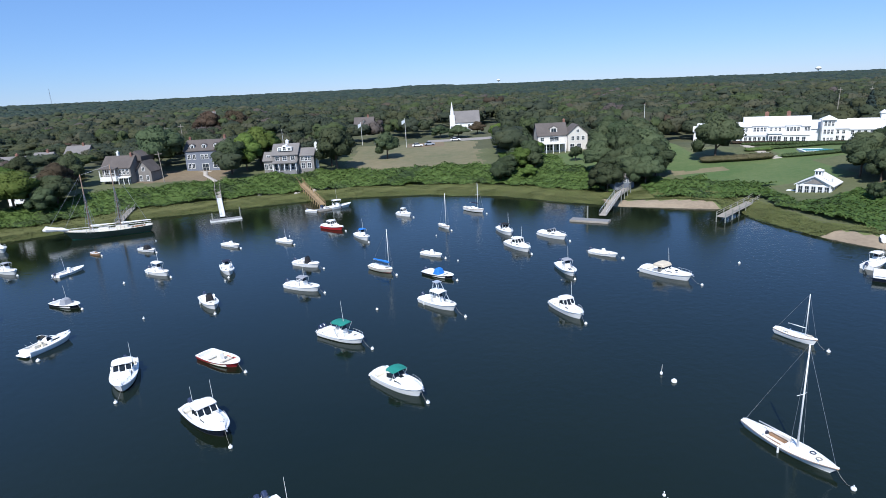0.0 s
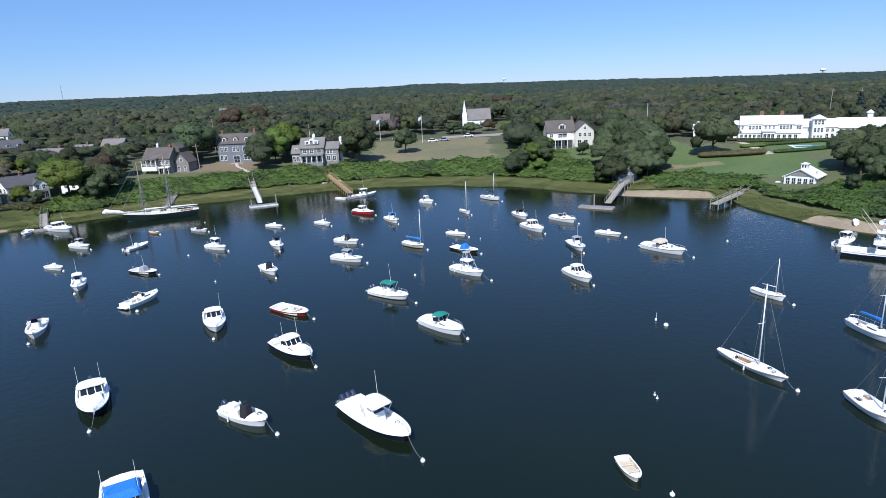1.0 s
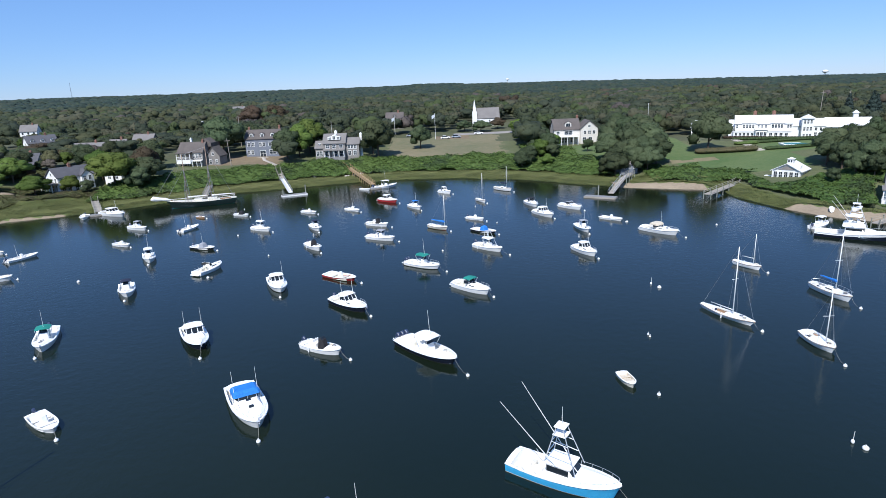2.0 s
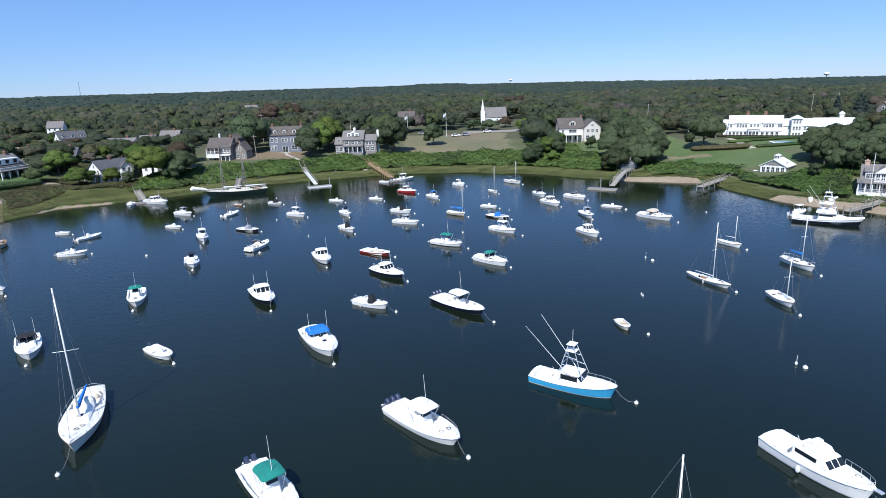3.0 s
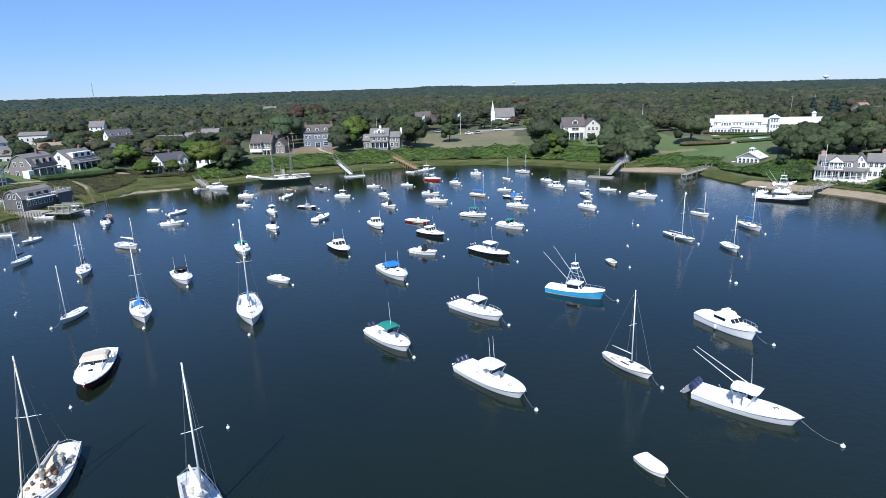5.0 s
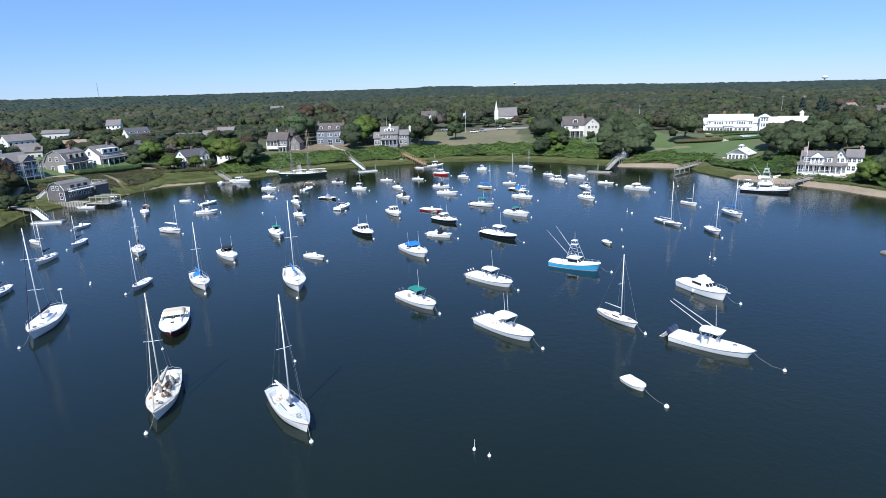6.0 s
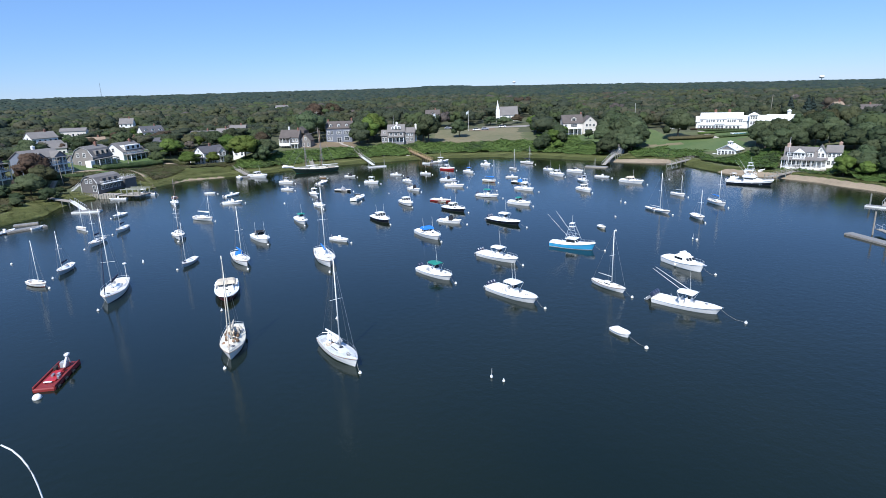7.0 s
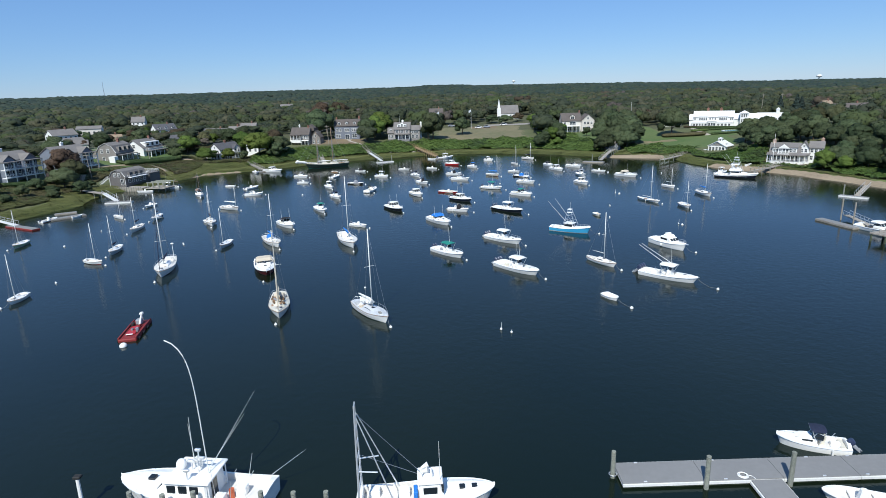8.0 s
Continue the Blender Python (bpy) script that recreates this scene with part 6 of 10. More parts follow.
def scallop_boat(x, y, head, L):
    """The white boat at the near pier with an A-frame gallows at its stern."""
    base = thing("fishing_boat", x, y, 0, head, "white workboat with steel A-frame gallows over its stern", "boat")
    B = L * 0.32
    half, sheer = hull_parts(base, L, B, 1.0, 1.6, (M_GEL, M_BLACKBOOT), (0.04, 0.46), 0.5, 0.2)
    c = Shape()
    c.block(-L * 0.05, L * 0.14, -B * 0.28, B * 0.28, 1.0, 2.7, 0.12, front=0.45, back=0.0, side=0.08)
    house = part("wheelhouse", c, M_GEL, base)
    for y0 in (-0.15, 0.15):
        g = Shape()
        g.block(L * 0.11, L * 0.125, (y0 - 0.1) * B, (y0 + 0.1) * B, 1.8, 2.35, 0.03)
        part("windscreen_pane", g, M_GLASS, house)
    for k in (1, -1):
        g = Shape()
        g.block(-L * 0.02, L * 0.08, k * B * 0.262 - 0.04, k * B * 0.262 + 0.04, 1.8, 2.35, 0.03)
        part("side_window", g, M_GLASS, house)
    r = Shape()
    r.block(-L * 0.06, L * 0.12, -B * 0.3, B * 0.3, 2.7, 2.82, 0.05)
    r.block(-L * 0.01, L * 0.05, -B * 0.12, B * 0.12, 2.8, 3.2, 0.08)
    part("wheelhouse_roof", r, M_GEL, house)
    for k in (-0.25, 0.25):
        h = Shape()
        h.rod((-L * 0.03, k, 2.85), (-L * 0.03, k, 3.3), 0.05, sides=6)
        h.rod((-L * 0.03, k, 3.3), (L * 0.02, k * 1.4, 3.55), 0.1, 0.22, 8)
        part("deck_light", h, M_SPAR, house)
    for a in (0.24, 0.33):
        g = Shape()
        g.block(L * a, L * a + 0.45, -0.24, 0.24, 1.52, 1.72, 0.04)
        part("hatch", g, M_GLASS, base)
    f = Shape()
    for k in (1, -1):
        f.rod((-L * 0.47, k * B * 0.4, 0.9), (-L * 0.47, k * 0.3, 9.3), 0.09, 0.06, 8)
        f.rod((-L * 0.2, k * B * 0.42, 0.9), (-L * 0.46, k * 0.3, 8.3), 0.06, 0.045, 6)
        f.rod((-L * 0.33, k * B * 0.3, 4.1), (-L * 0.47, k * B * 0.24, 4.1), 0.05, sides=6)
    for z in (2.4, 3.6, 4.8, 6.0, 7.2, 8.2, 9.2):
        q = (z - 0.9) / 8.4
        f.rod((-L * 0.47, -(B * 0.4 * (1 - q) + 0.35 * q), z), (-L * 0.47, B * 0.4 * (1 - q) + 0.35 * q, z), 0.06, sides=6)
    gallows = part("gallows_frame", f, M_ALU, base, "tall galvanised A-frame of steel pipe")
    w = Shape()
    w.rod((-L * 0.46, 0, 8.4), (-L * 0.04, 0, 3.2), 0.02, sides=4)
    w.rod((-L * 0.46, 0, 5.0), (-L * 0.06, 0.3, 2.8), 0.02, sides=4)
    part("stay_wire", w, M_WIRE, gallows)
    for a, b in ((-0.38, 0.3), (-0.3, -0.25), (-0.16, 0.25)):
        t = Shape()
        t.block(L * a - 0.45, L * a + 0.45, B * b - 0.35, B * b + 0.35, 0.5, 1.1, 0.05)
        part("catch_bin", t, M_GEL, base)
    u = Shape()
    u.block(-L * 0.09, -L * 0.06, -0.5, 0.5, 0.5, 1.7, 0.06)
    part("dredge_cover", u, M_BLUECANVAS, base, "blue canvas over the winch")
    aerial(base, L * 0.1, -B * 0.2, 2.8, 3.4, 0.0)


# motor boats, from the far shore to the near
console_boat(-29.5, 165.5, 30, 8.2, "white centre console boat lying at the yellow timber pier", engines=2, gap=0)
skiff(-35.5, 161.5, -40, 4.2, "small white skiff tied to the yellow timber pier", gap=0)
cabin_boat(-26.1, 139.8, -40, 6.8, "red-hulled cabin boat with a white wheelhouse", (M_REDHULL, M_REDBOOT), "hard", aerials=1, rails=False, hatches=0)
console_boat(-17.9, 129.2, -62, 6.2, "white console boat with blue canvas top and tall aerial", top="bimini", top_mat=M_BLUECANVAS, engines=1)
cabin_boat(-10.0, 150.8, -45, 4.6, "short white cabin boat with grey windows", top="hard", rails=False, hatches=0)
cabin_boat(12.9, 127.7, -74, 6.4, "white boat with dark windscreen seen bow on", top="bimini", top_mat=M_BLACKCANVAS, aerials=1, engines=1)
cabin_boat(14.0, 114.8, -66, 7.4, "white hardtop cabin boat with a tall aerial", top="hard", aerials=1)
cabin_boat(22.0, 122.1, -55, 7.0, "low white express boat without a top", hatches=1)
console_boat(19.9, 99.1, -82, 6.6, "white open boat with a blue-framed top", top="bimini", top_mat=M_GREYCANVAS, engines=1, aerials=1)
cabin_boat(16.2, 81.0, -69, 6.6, "white cuddy cabin boat with a moulded hardtop", top="hard", aerials=1)
skiff(28.4, 107.6, -48, 5.5, "white open boat with grey engine and low console", cover=None)
cabin_boat(34.8, 94.3, -54, 8.4, "large white express cruiser with a tan canvas enclosure", top="canvas", top_mat=M_TANCANVAS, aerials=1, hatches=2, gap=2.8)
skiff(-2.7, 112.7, -42, 4.9, "small white runabout with pale outboard")
skiff(-1.4, 100.0, -44, 6.4, "dark blue open boat under a bright blue cover", (M_NAVY, M_BLACKBOOT), cover=M_BLUECANVAS)
console_boat(-1.5, 85.9, -48, 7.0, "white console boat with a tall fishing tower", tower=True, engines=1, aerials=0, gap=3.5)
console_boat(-23.6, 96.7, -31, 6.9, "white console boat with aluminium top frame", top="bimini", top_mat=M_GREYCANVAS, engines=1, aerials=1)
console_boat(-25.8, 110.0, -32, 5.9, "white open boat with a tall black console cover", top="cover", engines=1, aerials=0)
console_boat(-36.9, 91.3, -56, 6.3, "white open boat with black cockpit cover, bow on", top="cover", engines=1, aerials=0, gap=2.6)
console_boat(-40.2, 108.8, -64, 6.2, "white console boat with a small dark top", top="bimini", engines=1, aerials=0)
console_boat(-53.1, 109.4, -34, 5.9, "white console boat with a white T-top", engines=1, aerials=1)
skiff(-45.9, 127.8, -37, 5.2, "white skiff with bare deck")
skiff(-34.5, 128.7, -43, 5.2, "white skiff with a single tall aerial", pole=True)
skiff(-63.7, 127.3, -32, 4.9, "white skiff with black engine cover", cover=M_BLACKCANVAS)
skiff(-74.2, 126.3, -32, 3.0, "small tan rowing tender with a round fender", (M_TEAK, M_TEAK), engine=False, inner=M_TEAK)
skiff(-71.7, 113.0, 70, 6.0, "white open launch with a thin pole", pole=True, gap=0)
console_boat(-85.2, 115.2, -30, 6.2, "white open boat with a grey canvas top", top="bimini", top_mat=M_GREYCANVAS, engines=1, aerials=0)
skiff(-60.6, 93.8, -25, 6.0, "black-hulled skiff with grey console and aerial", (M_NAVY, M_BLACKBOOT), pole=True, cover=M_GREYCANVAS)
cabin_boat(-53.2, 77.7, 68, 6.3, "pale grey runabout with a raked windscreen", (M_GEL, M_GREYHULL), rails=False, engines=0, gap=0, pulpit=False, beam=0.4)
buoy(-51.7, 73.2)
console_boat(-13.9, 75.6, -36, 7.2, "white console boat with black bottom and green top", WHITE_BLACK, "hard", M_GREENCANVAS, 2, gap=2.6, railed=True)
skiff(-27.8, 70.6, -35, 6.8, "open white launch with a bright red hull", (M_REDHULL, M_REDBOOT), engine=False, gap=2.4, inner=M_CREAM)
cabin_boat(-5.8, 62.3, -47, 7.3, "white express boat with a green bimini top", top="bimini", top_mat=M_GREENCANVAS, gap=1.8)
cabin_boat(-37.7, 67.1, -66, 7.8, "white walkaround boat with black bottom, bow on", WHITE_BLACK, "hard", engines=1, aerials=1, gap=2.6)
cabin_boat(-24.1, 56.6, -45, 7.7, "white hardtop boat with a navy hull stripe", (M_NAVY, M_BLACKBOOT), "hard", engines=1, aerials=2, gap=2.4)
console_boat(-12.1, 40.0, -48, 9.8, "black-hulled centre console boat with a white T-top", (M_NAVY, M_BLACKBOOT), engines=3, gap=3.6)
console_boat(-25.2, 41.8, -32, 6.0, "white open boat with black console cover and outboard", top="cover", engines=1, aerials=0, gap=2.6)
cabin_boat(-42.7, 46.1, -58, 8.2, "white walkaround boat with two aerials, bow on", NAVY, "hard", engines=1, aerials=2, gap=3.0)
cabin_boat(-30.0, 28.3, -60, 9.2, "white express cruiser with a bright blue canvas top", top="canvas", aerials=2, hatches=2, gap=2.6)
console_boat(-62.7, 67.0, -62, 6.8, "white console boat with a navy bimini", top="bimini", engines=1, aerials=0, gap=2.2)
console_boat(-68.7, 86.9, -62, 6.2, "white console boat with a small white T-top", engines=1)
skiff(-80.5, 98.9, -31, 5.0, "plain white skiff riding over its reflection")
console_boat(-63.3, 47.3, -64, 8.2, "white boat with a green canvas top, bow on", top="bimini", top_mat=M_GREENCANVAS, engines=1, gap=2.2)
cabin_boat(-67.9, 28.9, -54, 8.0, "white fishing boat with two tall aerials", top="bimini", top_mat=M_BLACKCANVAS, aerials=2, engines=1, gap=2.2)
skiff(-49.7, 26.5, -38, 5.2, "small white whaler with a dark outboard", gap=2.0)
console_boat(-109.6, 77.5, -60, 6.2, "white open boat with a navy top beside the moored yawl", top="bimini", engines=1, aerials=0)
console_boat(-91.3, 76.0, 7, 5.6, "white console boat lying broadside", top="none", engines=1, aerials=0, gap=1.4)
skiff(-96.8, 90.8, 60, 6.0, "white open boat with a grey cover", pole=True, gap=0)
skiff(-105.9, 95.9, -17, 3.9, "small white skiff near the marsh")
console_boat(-27.9, -0.5, -51, 8.7, "white console boat with a green hardtop and twin outboards", top_mat=M_GREENCANVAS, engines=2, gap=2.4, railed=True)
console_boat(-16.1, 8.8, -47, 9.4, "white console boat with a white T-top and triple outboards", engines=3, gap=2.4, railed=True)
console_boat(-15.5, -12.2, -51, 9.9, "large white console boat with dark triple outboards", engines=3, aerials=2, gap=3.0)
console_boat(8.9, -18.8, -44, 9.6, "long white console boat with outriggers and dark outboards", engines=3, outriggers=True, gap=4.6, size=1.15)
sport_fisher(-0.6, 15.6, -34, 9.2, "light blue sport fishing boat with a tall tuna tower", (M_SKYHULL, M_GEL), 6.2, booms=6.0)
flybridge_cruiser(16.0, 0.9, -68, 8.9, "white flybridge cruiser with a long deckhouse")
sport_fisher(68.5, 84.6, -36, 13.0, "black-hulled sport fishing yacht with a white tower", (M_NAVY, M_BLACKBOOT), 7.0, False, M_GEL, booms=5.5)
console_boat(67.6, 94.0, 32, 5.8, "white console tender beside the sport fishing yacht", engines=1, gap=0, aerials=0)
cabin_boat(-62.3, -7.5, -70, 10.3, "maroon-hulled cabin cruiser with a tan canvas top", (M_MAROON, M_BLACKBOOT), "canvas", M_TANCANVAS, hatches=2, gap=0)
cabin_boat(-101.7, 134.3, -30, 9.5, "white cabin cruiser moored at the small timber dock", top="hard", aerials=1, gap=0)
skiff(-108.6, 132.0, -65, 6.0, "white skiff tied to the small timber dock", gap=0)
console_boat(-128.6, 95.5, -159, 7.4, "white console boat tied up at the boathouse wharf", engines=1, gap=0)
skiff(-133.5, 88.8, -165, 5.2, "white launch alongside the boathouse wharf", engine=False, gap=0)
skiff(-118.1, 61.4, -90, 5.4, "white runabout near the marsh creek", gap=1.4)
skiff(-137.0, 43.2, 75, 5.2, "white and red skiff beside the marsh float", (M_GEL, M_REDBOOT), gap=0)
skiff(-132.0, 47.6, 60, 3.0, "upturned-looking pale dinghy on the marsh float", engine=False, gap=0)
skiff(9.2, 31.5, -82, 3.1, "small cream rowing dinghy with two thwarts", (M_CREAM, M_CREAM), engine=False, gap=0, beam=0.45, inner=M_TANCANVAS, name="dinghy")
skiff(-3.1, -27.7, -66, 3.1, "small white pram dinghy on a slack line", engine=False, gap=0, beam=0.52, inner=M_GEL, name="dinghy")
buoy(-1.3, -32.3, 0.27, (-2.6, -29.2, 0.4))
cabin_boat(4.3, -66.6, 163, 5.7, "white runabout with folded navy bimini at the dock", top="bimini", top_mat=M_NAVYCANVAS, engines=1, rails=False, hatches=0, gap=0, pulpit=False)
skiff(3.8, -73.9, 162, 5.4, "white open skiff tied along the grey dock", gap=0, beam=0.4)
fishing_vessel(-48.3, -72.1, 174, 12.6)
scallop_boat(-29.6, -73.4, 4, 10.8)
work_barge(-71.9, -36.5, -79)

# sailing boats
schooner(-81.0, 144.6, -158, 19.0)
sail_boat(-11.5, 104.5, -44, 5.6, 7.8, "small catboat with pink hull and blue sail cover", (M_CREAM, M_REDBOOT), M_BLUECANVAS, False, 0.35, 0, 0.75, 0.4, 0.8)
sail_boat(-0.1, 135.1, -60, 4.4, 8.0, "slim white daysailer with bare mast", cabin=False, mast_at=0.15, spreaders=0, boom=0)
sail_boat(7.6, 151.8, -50, 7.0, 7.4, "white sloop with dark sail cover near the marsh", WHITE_BLACK, M_NAVYCANVAS, mast_at=0.2)
sail_boat(40.3, 69.0, -62, 5.0, 5.9, "small white sloop with a low white hull", cabin=False, mast_at=0.22, spreaders=0, beam=0.3)
sail_boat(27.4, 48.2, -66, 8.5, 9.8, "long slender white racing keelboat with open cockpit", cabin=False, mast_at=0.1, beam=0.235, stern_w=0.3, free=0.5, bow=0.75, well=(0.24, 0.5), boom_z=0.6)
sail_boat(45.3, 54.9, -80, 7.2, 9.0, "white sloop with blue sail cover and lifelines", WHITE, M_BLUECANVAS, mast_at=0.1, lifelines=True, gap=2.8)
sail_boat(33.8, 38.8, -88, 5.4, 6.9, "white daysailer with a wide cockpit and outboard", cabin=False, mast_at=0.2, beam=0.42, stern_w=0.8, boom=0, engine=True, gap=3.6)
sail_boat(-49.8, 10.8, -68, 12.0, 14.6, "white cruising sloop with blue sail and white dodger", WHITE, M_BLUECANVAS, dodger=M_WHITECLOTH, jib=False, lifelines=True, spreaders=1, gap=3.4)
sail_boat(-90.7, 53.1, -29, 6.6, 6.9, "white catboat with loosely furled white sail", WHITE, M_WHITECLOTH, True, 0.36, 0, 0.7, 0.42, 0.8)
sail_boat(-113.2, 85.4, -60, 6.5, 7.2, "old wooden yawl with dark cluttered deck", (M_CREAM, M_MAROON), None, True, 0.2, 0, 0.4, deck=M_TEAK, mast_mat=M_SPRUCE)
sail_boat(0.0, -9.5, -59, 7.1, 9.6, "slender white sloop with bare mast and boom", cabin=True, mast_at=0.09, beam=0.27, stern_w=0.35, free=0.6, gap=2.4)
sail_boat(-66.5, 11.5, -56, 9.4, 11.2, "white sloop with bright blue sail cover and dodger", WHITE, M_BLUECANVAS, dodger=M_BLUECANVAS, lifelines=True, gap=2.4)
sail_boat(-88.8, 33.9, -64, 8.0, 9.9, "white ketch with dark boom and two masts", WHITE, M_NAVYCANVAS, mizzen=7.1, gap=2.0)
sail_boat(-76.5, 10.9, -92, 5.4, 8.6, "pale grey racing dinghy with an open cockpit", (M_GREYHULL, M_GREYHULL), None, False, 0.25, 0, 0.0, 0.34, 0.7)
yawl = sail_boat(-53.7, -28.6, -75, 10.2, 12.5, "white yawl with varnished teak deck and tan gear", WHITE, M_TANCANVAS, jib=True, deck=M_CREAM, mizzen=0, lifelines=True, mast_mat=M_CREAM, dodger=M_TANCANVAS, well=(0.08, 0.34), gap=2.4)
stow = random.Random(12)
for k in range(46):
    u, v = stow.uniform(-4.1, 2.6), stow.uniform(-1.0, 1.0)
    low = 0.62 if u < -1.7 and abs(v) < 0.8 else (1.42 if abs(v) < 0.75 and u < 2.3 else 1.02)
    l, w, a = stow.uniform(0.25, 0.75), stow.uniform(0.08, 0.22), stow.uniform(-0.5, 0.5)
    s = Shape()
    s.loft([[(u + q * l * math.cos(a) - p * w * r * math.sin(a), v + q * l * math.sin(a) + p * w * r * math.cos(a), low + h * (0.16 + 0.5 * w) * r)
             for p, h in ((-1, -0.3), (-1.05, 0.4), (-0.5, 1.0), (0.5, 1.0), (1.05, 0.4), (1, -0.3))] for q, r in ((-0.5, 0.55), (-0.3, 1.0), (0.1, 0.85), (0.35, 1.0), (0.5, 0.5))])
    part("deck_bundle", s, stow.choice((M_TEAK, M_TEAK, M_TANCANVAS, M_SPRUCE, M_BROWNCANVAS, M_BROWNCANVAS, M_GREYCANVAS)), yawl, smoothed=True)
racer = sail_boat(-39.2, -32.2, -53, 9.6, 13.0, "white racing sloop with loose grey sail on deck", WHITE, M_WHITECLOTH, mast_at=0.04, lifelines=True, stern_w=0.6, beam=0.275, deck=M_GREYDECK, gap=1.8)
for k in range(9):
    u, w, t = 0.25 - 0.36 * k, 0.34 - 0.02 * k, 0.5 * math.sin(k * 2.1)
    s = Shape()
    s.loft([[(u - 0.2 + 0.06 * q, side * (0.1 + w * q) + 0.1 * t, 2.35 - 0.05 * k - 0.62 * q + 0.1 * math.cos(k * 1.7 + 2 * q)) for side, q in ((1, 1.0), (1, 0.45), (1, 0.0), (-1, 0.0), (-1, 0.5), (-1, 0.9))],
            [(u + 0.22 - 0.08 * q, side * (0.08 + w * q) - 0.1 * t, 2.45 - 0.05 * k - 0.58 * q + 0.1 * math.sin(k * 1.3 + 2 * q)) for side, q in ((1, 1.0), (1, 0.45), (1, 0.0), (-1, 0.0), (-1, 0.5), (-1, 0.9))]])
    part("sail_fold", s, M_WHITECLOTH, racer)
sail_boat(-81.6, -6.4, -74, 11.7, 14.8, "white cutter with twin forestays and a radar pole", WHITE, M_NAVYCANVAS, jib=True, arch=True, lifelines=True, spreaders=2, gap=3.0)
sail_boat(-99.3, 8.1, -78, 6.6, 8.2, "pale daysailer with a dark sail bag on its boom", (M_GREYHULL, M_GREYHULL), M_NAVYCANVAS, False, 0.2)
sail_boat(-98.8, -0.6, -24, 4.8, 8.3, "white daysailer with a red bottom", (M_GEL, M_REDBOOT), None, False, 0.1, 0, 0, 0.4, 0.7)
sail_boat(-105.5, 29.1, -84, 7.0, 8.4, "white sloop with dark sail cover by the marsh", WHITE, M_NAVYCANVAS)
sail_boat(-106.9, 42.4, -84, 6.2, 7.0, "white sloop with furled dark sail", WHITE, M_NAVYCANVAS, False, 0.15)
sail_boat(-118.4, 44.6, -35, 4.6, 7.0, "small white daysailer with a bare mast", WHITE, None, False, 0.15, 0, 0)
sail_boat(-98.9, -22.1, -84, 4.6, 8.1, "white round-bowed daysailer with a dark cockpit", WHITE, None, False, 0.12, 0, 0, 0.46, 0.8)
sail_boat(-125.3, 15.7, -84, 5.4, 8.4, "pale green daysailer near the marsh float", (material("pale_green_gelcoat", (0.42, 0.55, 0.36), 0.3, vary=0.05), M_GEL), None, False, 0.12, 0, 0, 0.4)
skiff(-91.0, 36.0, -60, 2.8, "white inflatable tender lying behind the ketch", engine=False, gap=0, name="dinghy")

# buoys with no boat on them
for bx, by, br in ((22.7, 60.3, 0.45), (48.4, 98.6, 0.3), (31.0, 104.5, 0.3), (-10.5, 85.4, 0.3), (-57.0, 104.4, 0.3), (-44.8, 86.3, 0.25), (-74.8, 73.5, 0.4), (15.3, 43.2, 0.2), (11.5, 28.5, 0.3),
                   (25.4, 18.6, 0.4), (15.3, 42.5, 0.2), (-41.8, -20.1, 0.26), (-60.2, -15.6, 0.26), (-86.6, 12.7, 0.28), (-19.5, -39.9, 0.25), (-114.1, 13.9, 0.35), (-98.4, -13.1, 0.3), (-114.2, 28.6, 0.25), (-87.1, 13.6, 0.25),
                   (-66.0, 136.0, 0.2), (-35.0, 134.0, 0.2), (2.0, 108.0, 0.2), (-2.0, 128.0, 0.2)):
    buoy(bx, by, br * 0.7)


def pick_up_stick(x, y):
    base = thing("marker_stick", x, y, 0, 0, "thin white pick-up buoy standing upright in the water", "buoy", "pick-up sticks")
    s = Shape()
    s.rod((0, 0, -0.3), (0.06, 0, 1.15), 0.035, 0.02, 5)
    part("stick", s, M_SPAR, base)
    f = Shape()
    f.ball((0, 0, 0.15), 0.16, 1.4)
    part("float", f, M_BUOY, base, smoothed=True)


pick_up_stick(22.0, 62.0)
pick_up_stick(24.9, 19.5)
pick_up_stick(-20.8, -39.0)

# ---------------------------------------------------------------- buildings
M_SHINGLE = material("grey_cedar_shingles", (0.22, 0.205, 0.19), 0.9, vary=0.2, scale=2.5, bump=0.3, bump_scale=7)
M_DARKSHINGLE = material("dark_weathered_shingles", (0.125, 0.118, 0.118), 0.9, vary=0.2, scale=2.5, bump=0.3, bump_scale=7)
M_BLUESHINGLE = material("blue_grey_shingles", (0.16, 0.18, 0.22), 0.9, vary=0.18, scale=2.5, bump=0.3, bump_scale=7)
M_WHITEPAINT = material("white_clapboard", (0.74, 0.74, 0.72), 0.6, vary=0.05, scale=1.5, bump=0.15, bump_scale=8)
M_PALEWALL = material("pale_cream_clapboard", (0.58, 0.55, 0.50), 0.7, vary=0.08, scale=1.5)
M_ROOFGREY = material("grey_asphalt_shingles", (0.175, 0.163, 0.155), 0.95, vary=0.18, scale=1.5, bump=0.3, bump_scale=6)
M_ROOFBROWN = material("brown_roof_shingles", (0.105, 0.09, 0.082), 0.95, vary=0.2, scale=1.5, bump=0.3, bump_scale=6)
M_ROOFDARK = material("dark_roof_shingles", (0.085, 0.085, 0.095), 0.95, vary=0.2, scale=1.5, bump=0.3, bump_scale=6)
M_ROOFTAN = material("tan_cedar_roof", (0.27, 0.205, 0.145), 0.95, vary=0.2, scale=1.5, bump=0.3, bump_scale=6)
M_PALEBRICK = material("pale_weathered_brick", (0.42, 0.30, 0.24), 0.9, vary=0.3, scale=3, bump=0.3, bump_scale=8)
M_ROOFWHITE = material("white_membrane_roof", (0.68, 0.68, 0.68), 0.6, vary=0.06, scale=0.8)
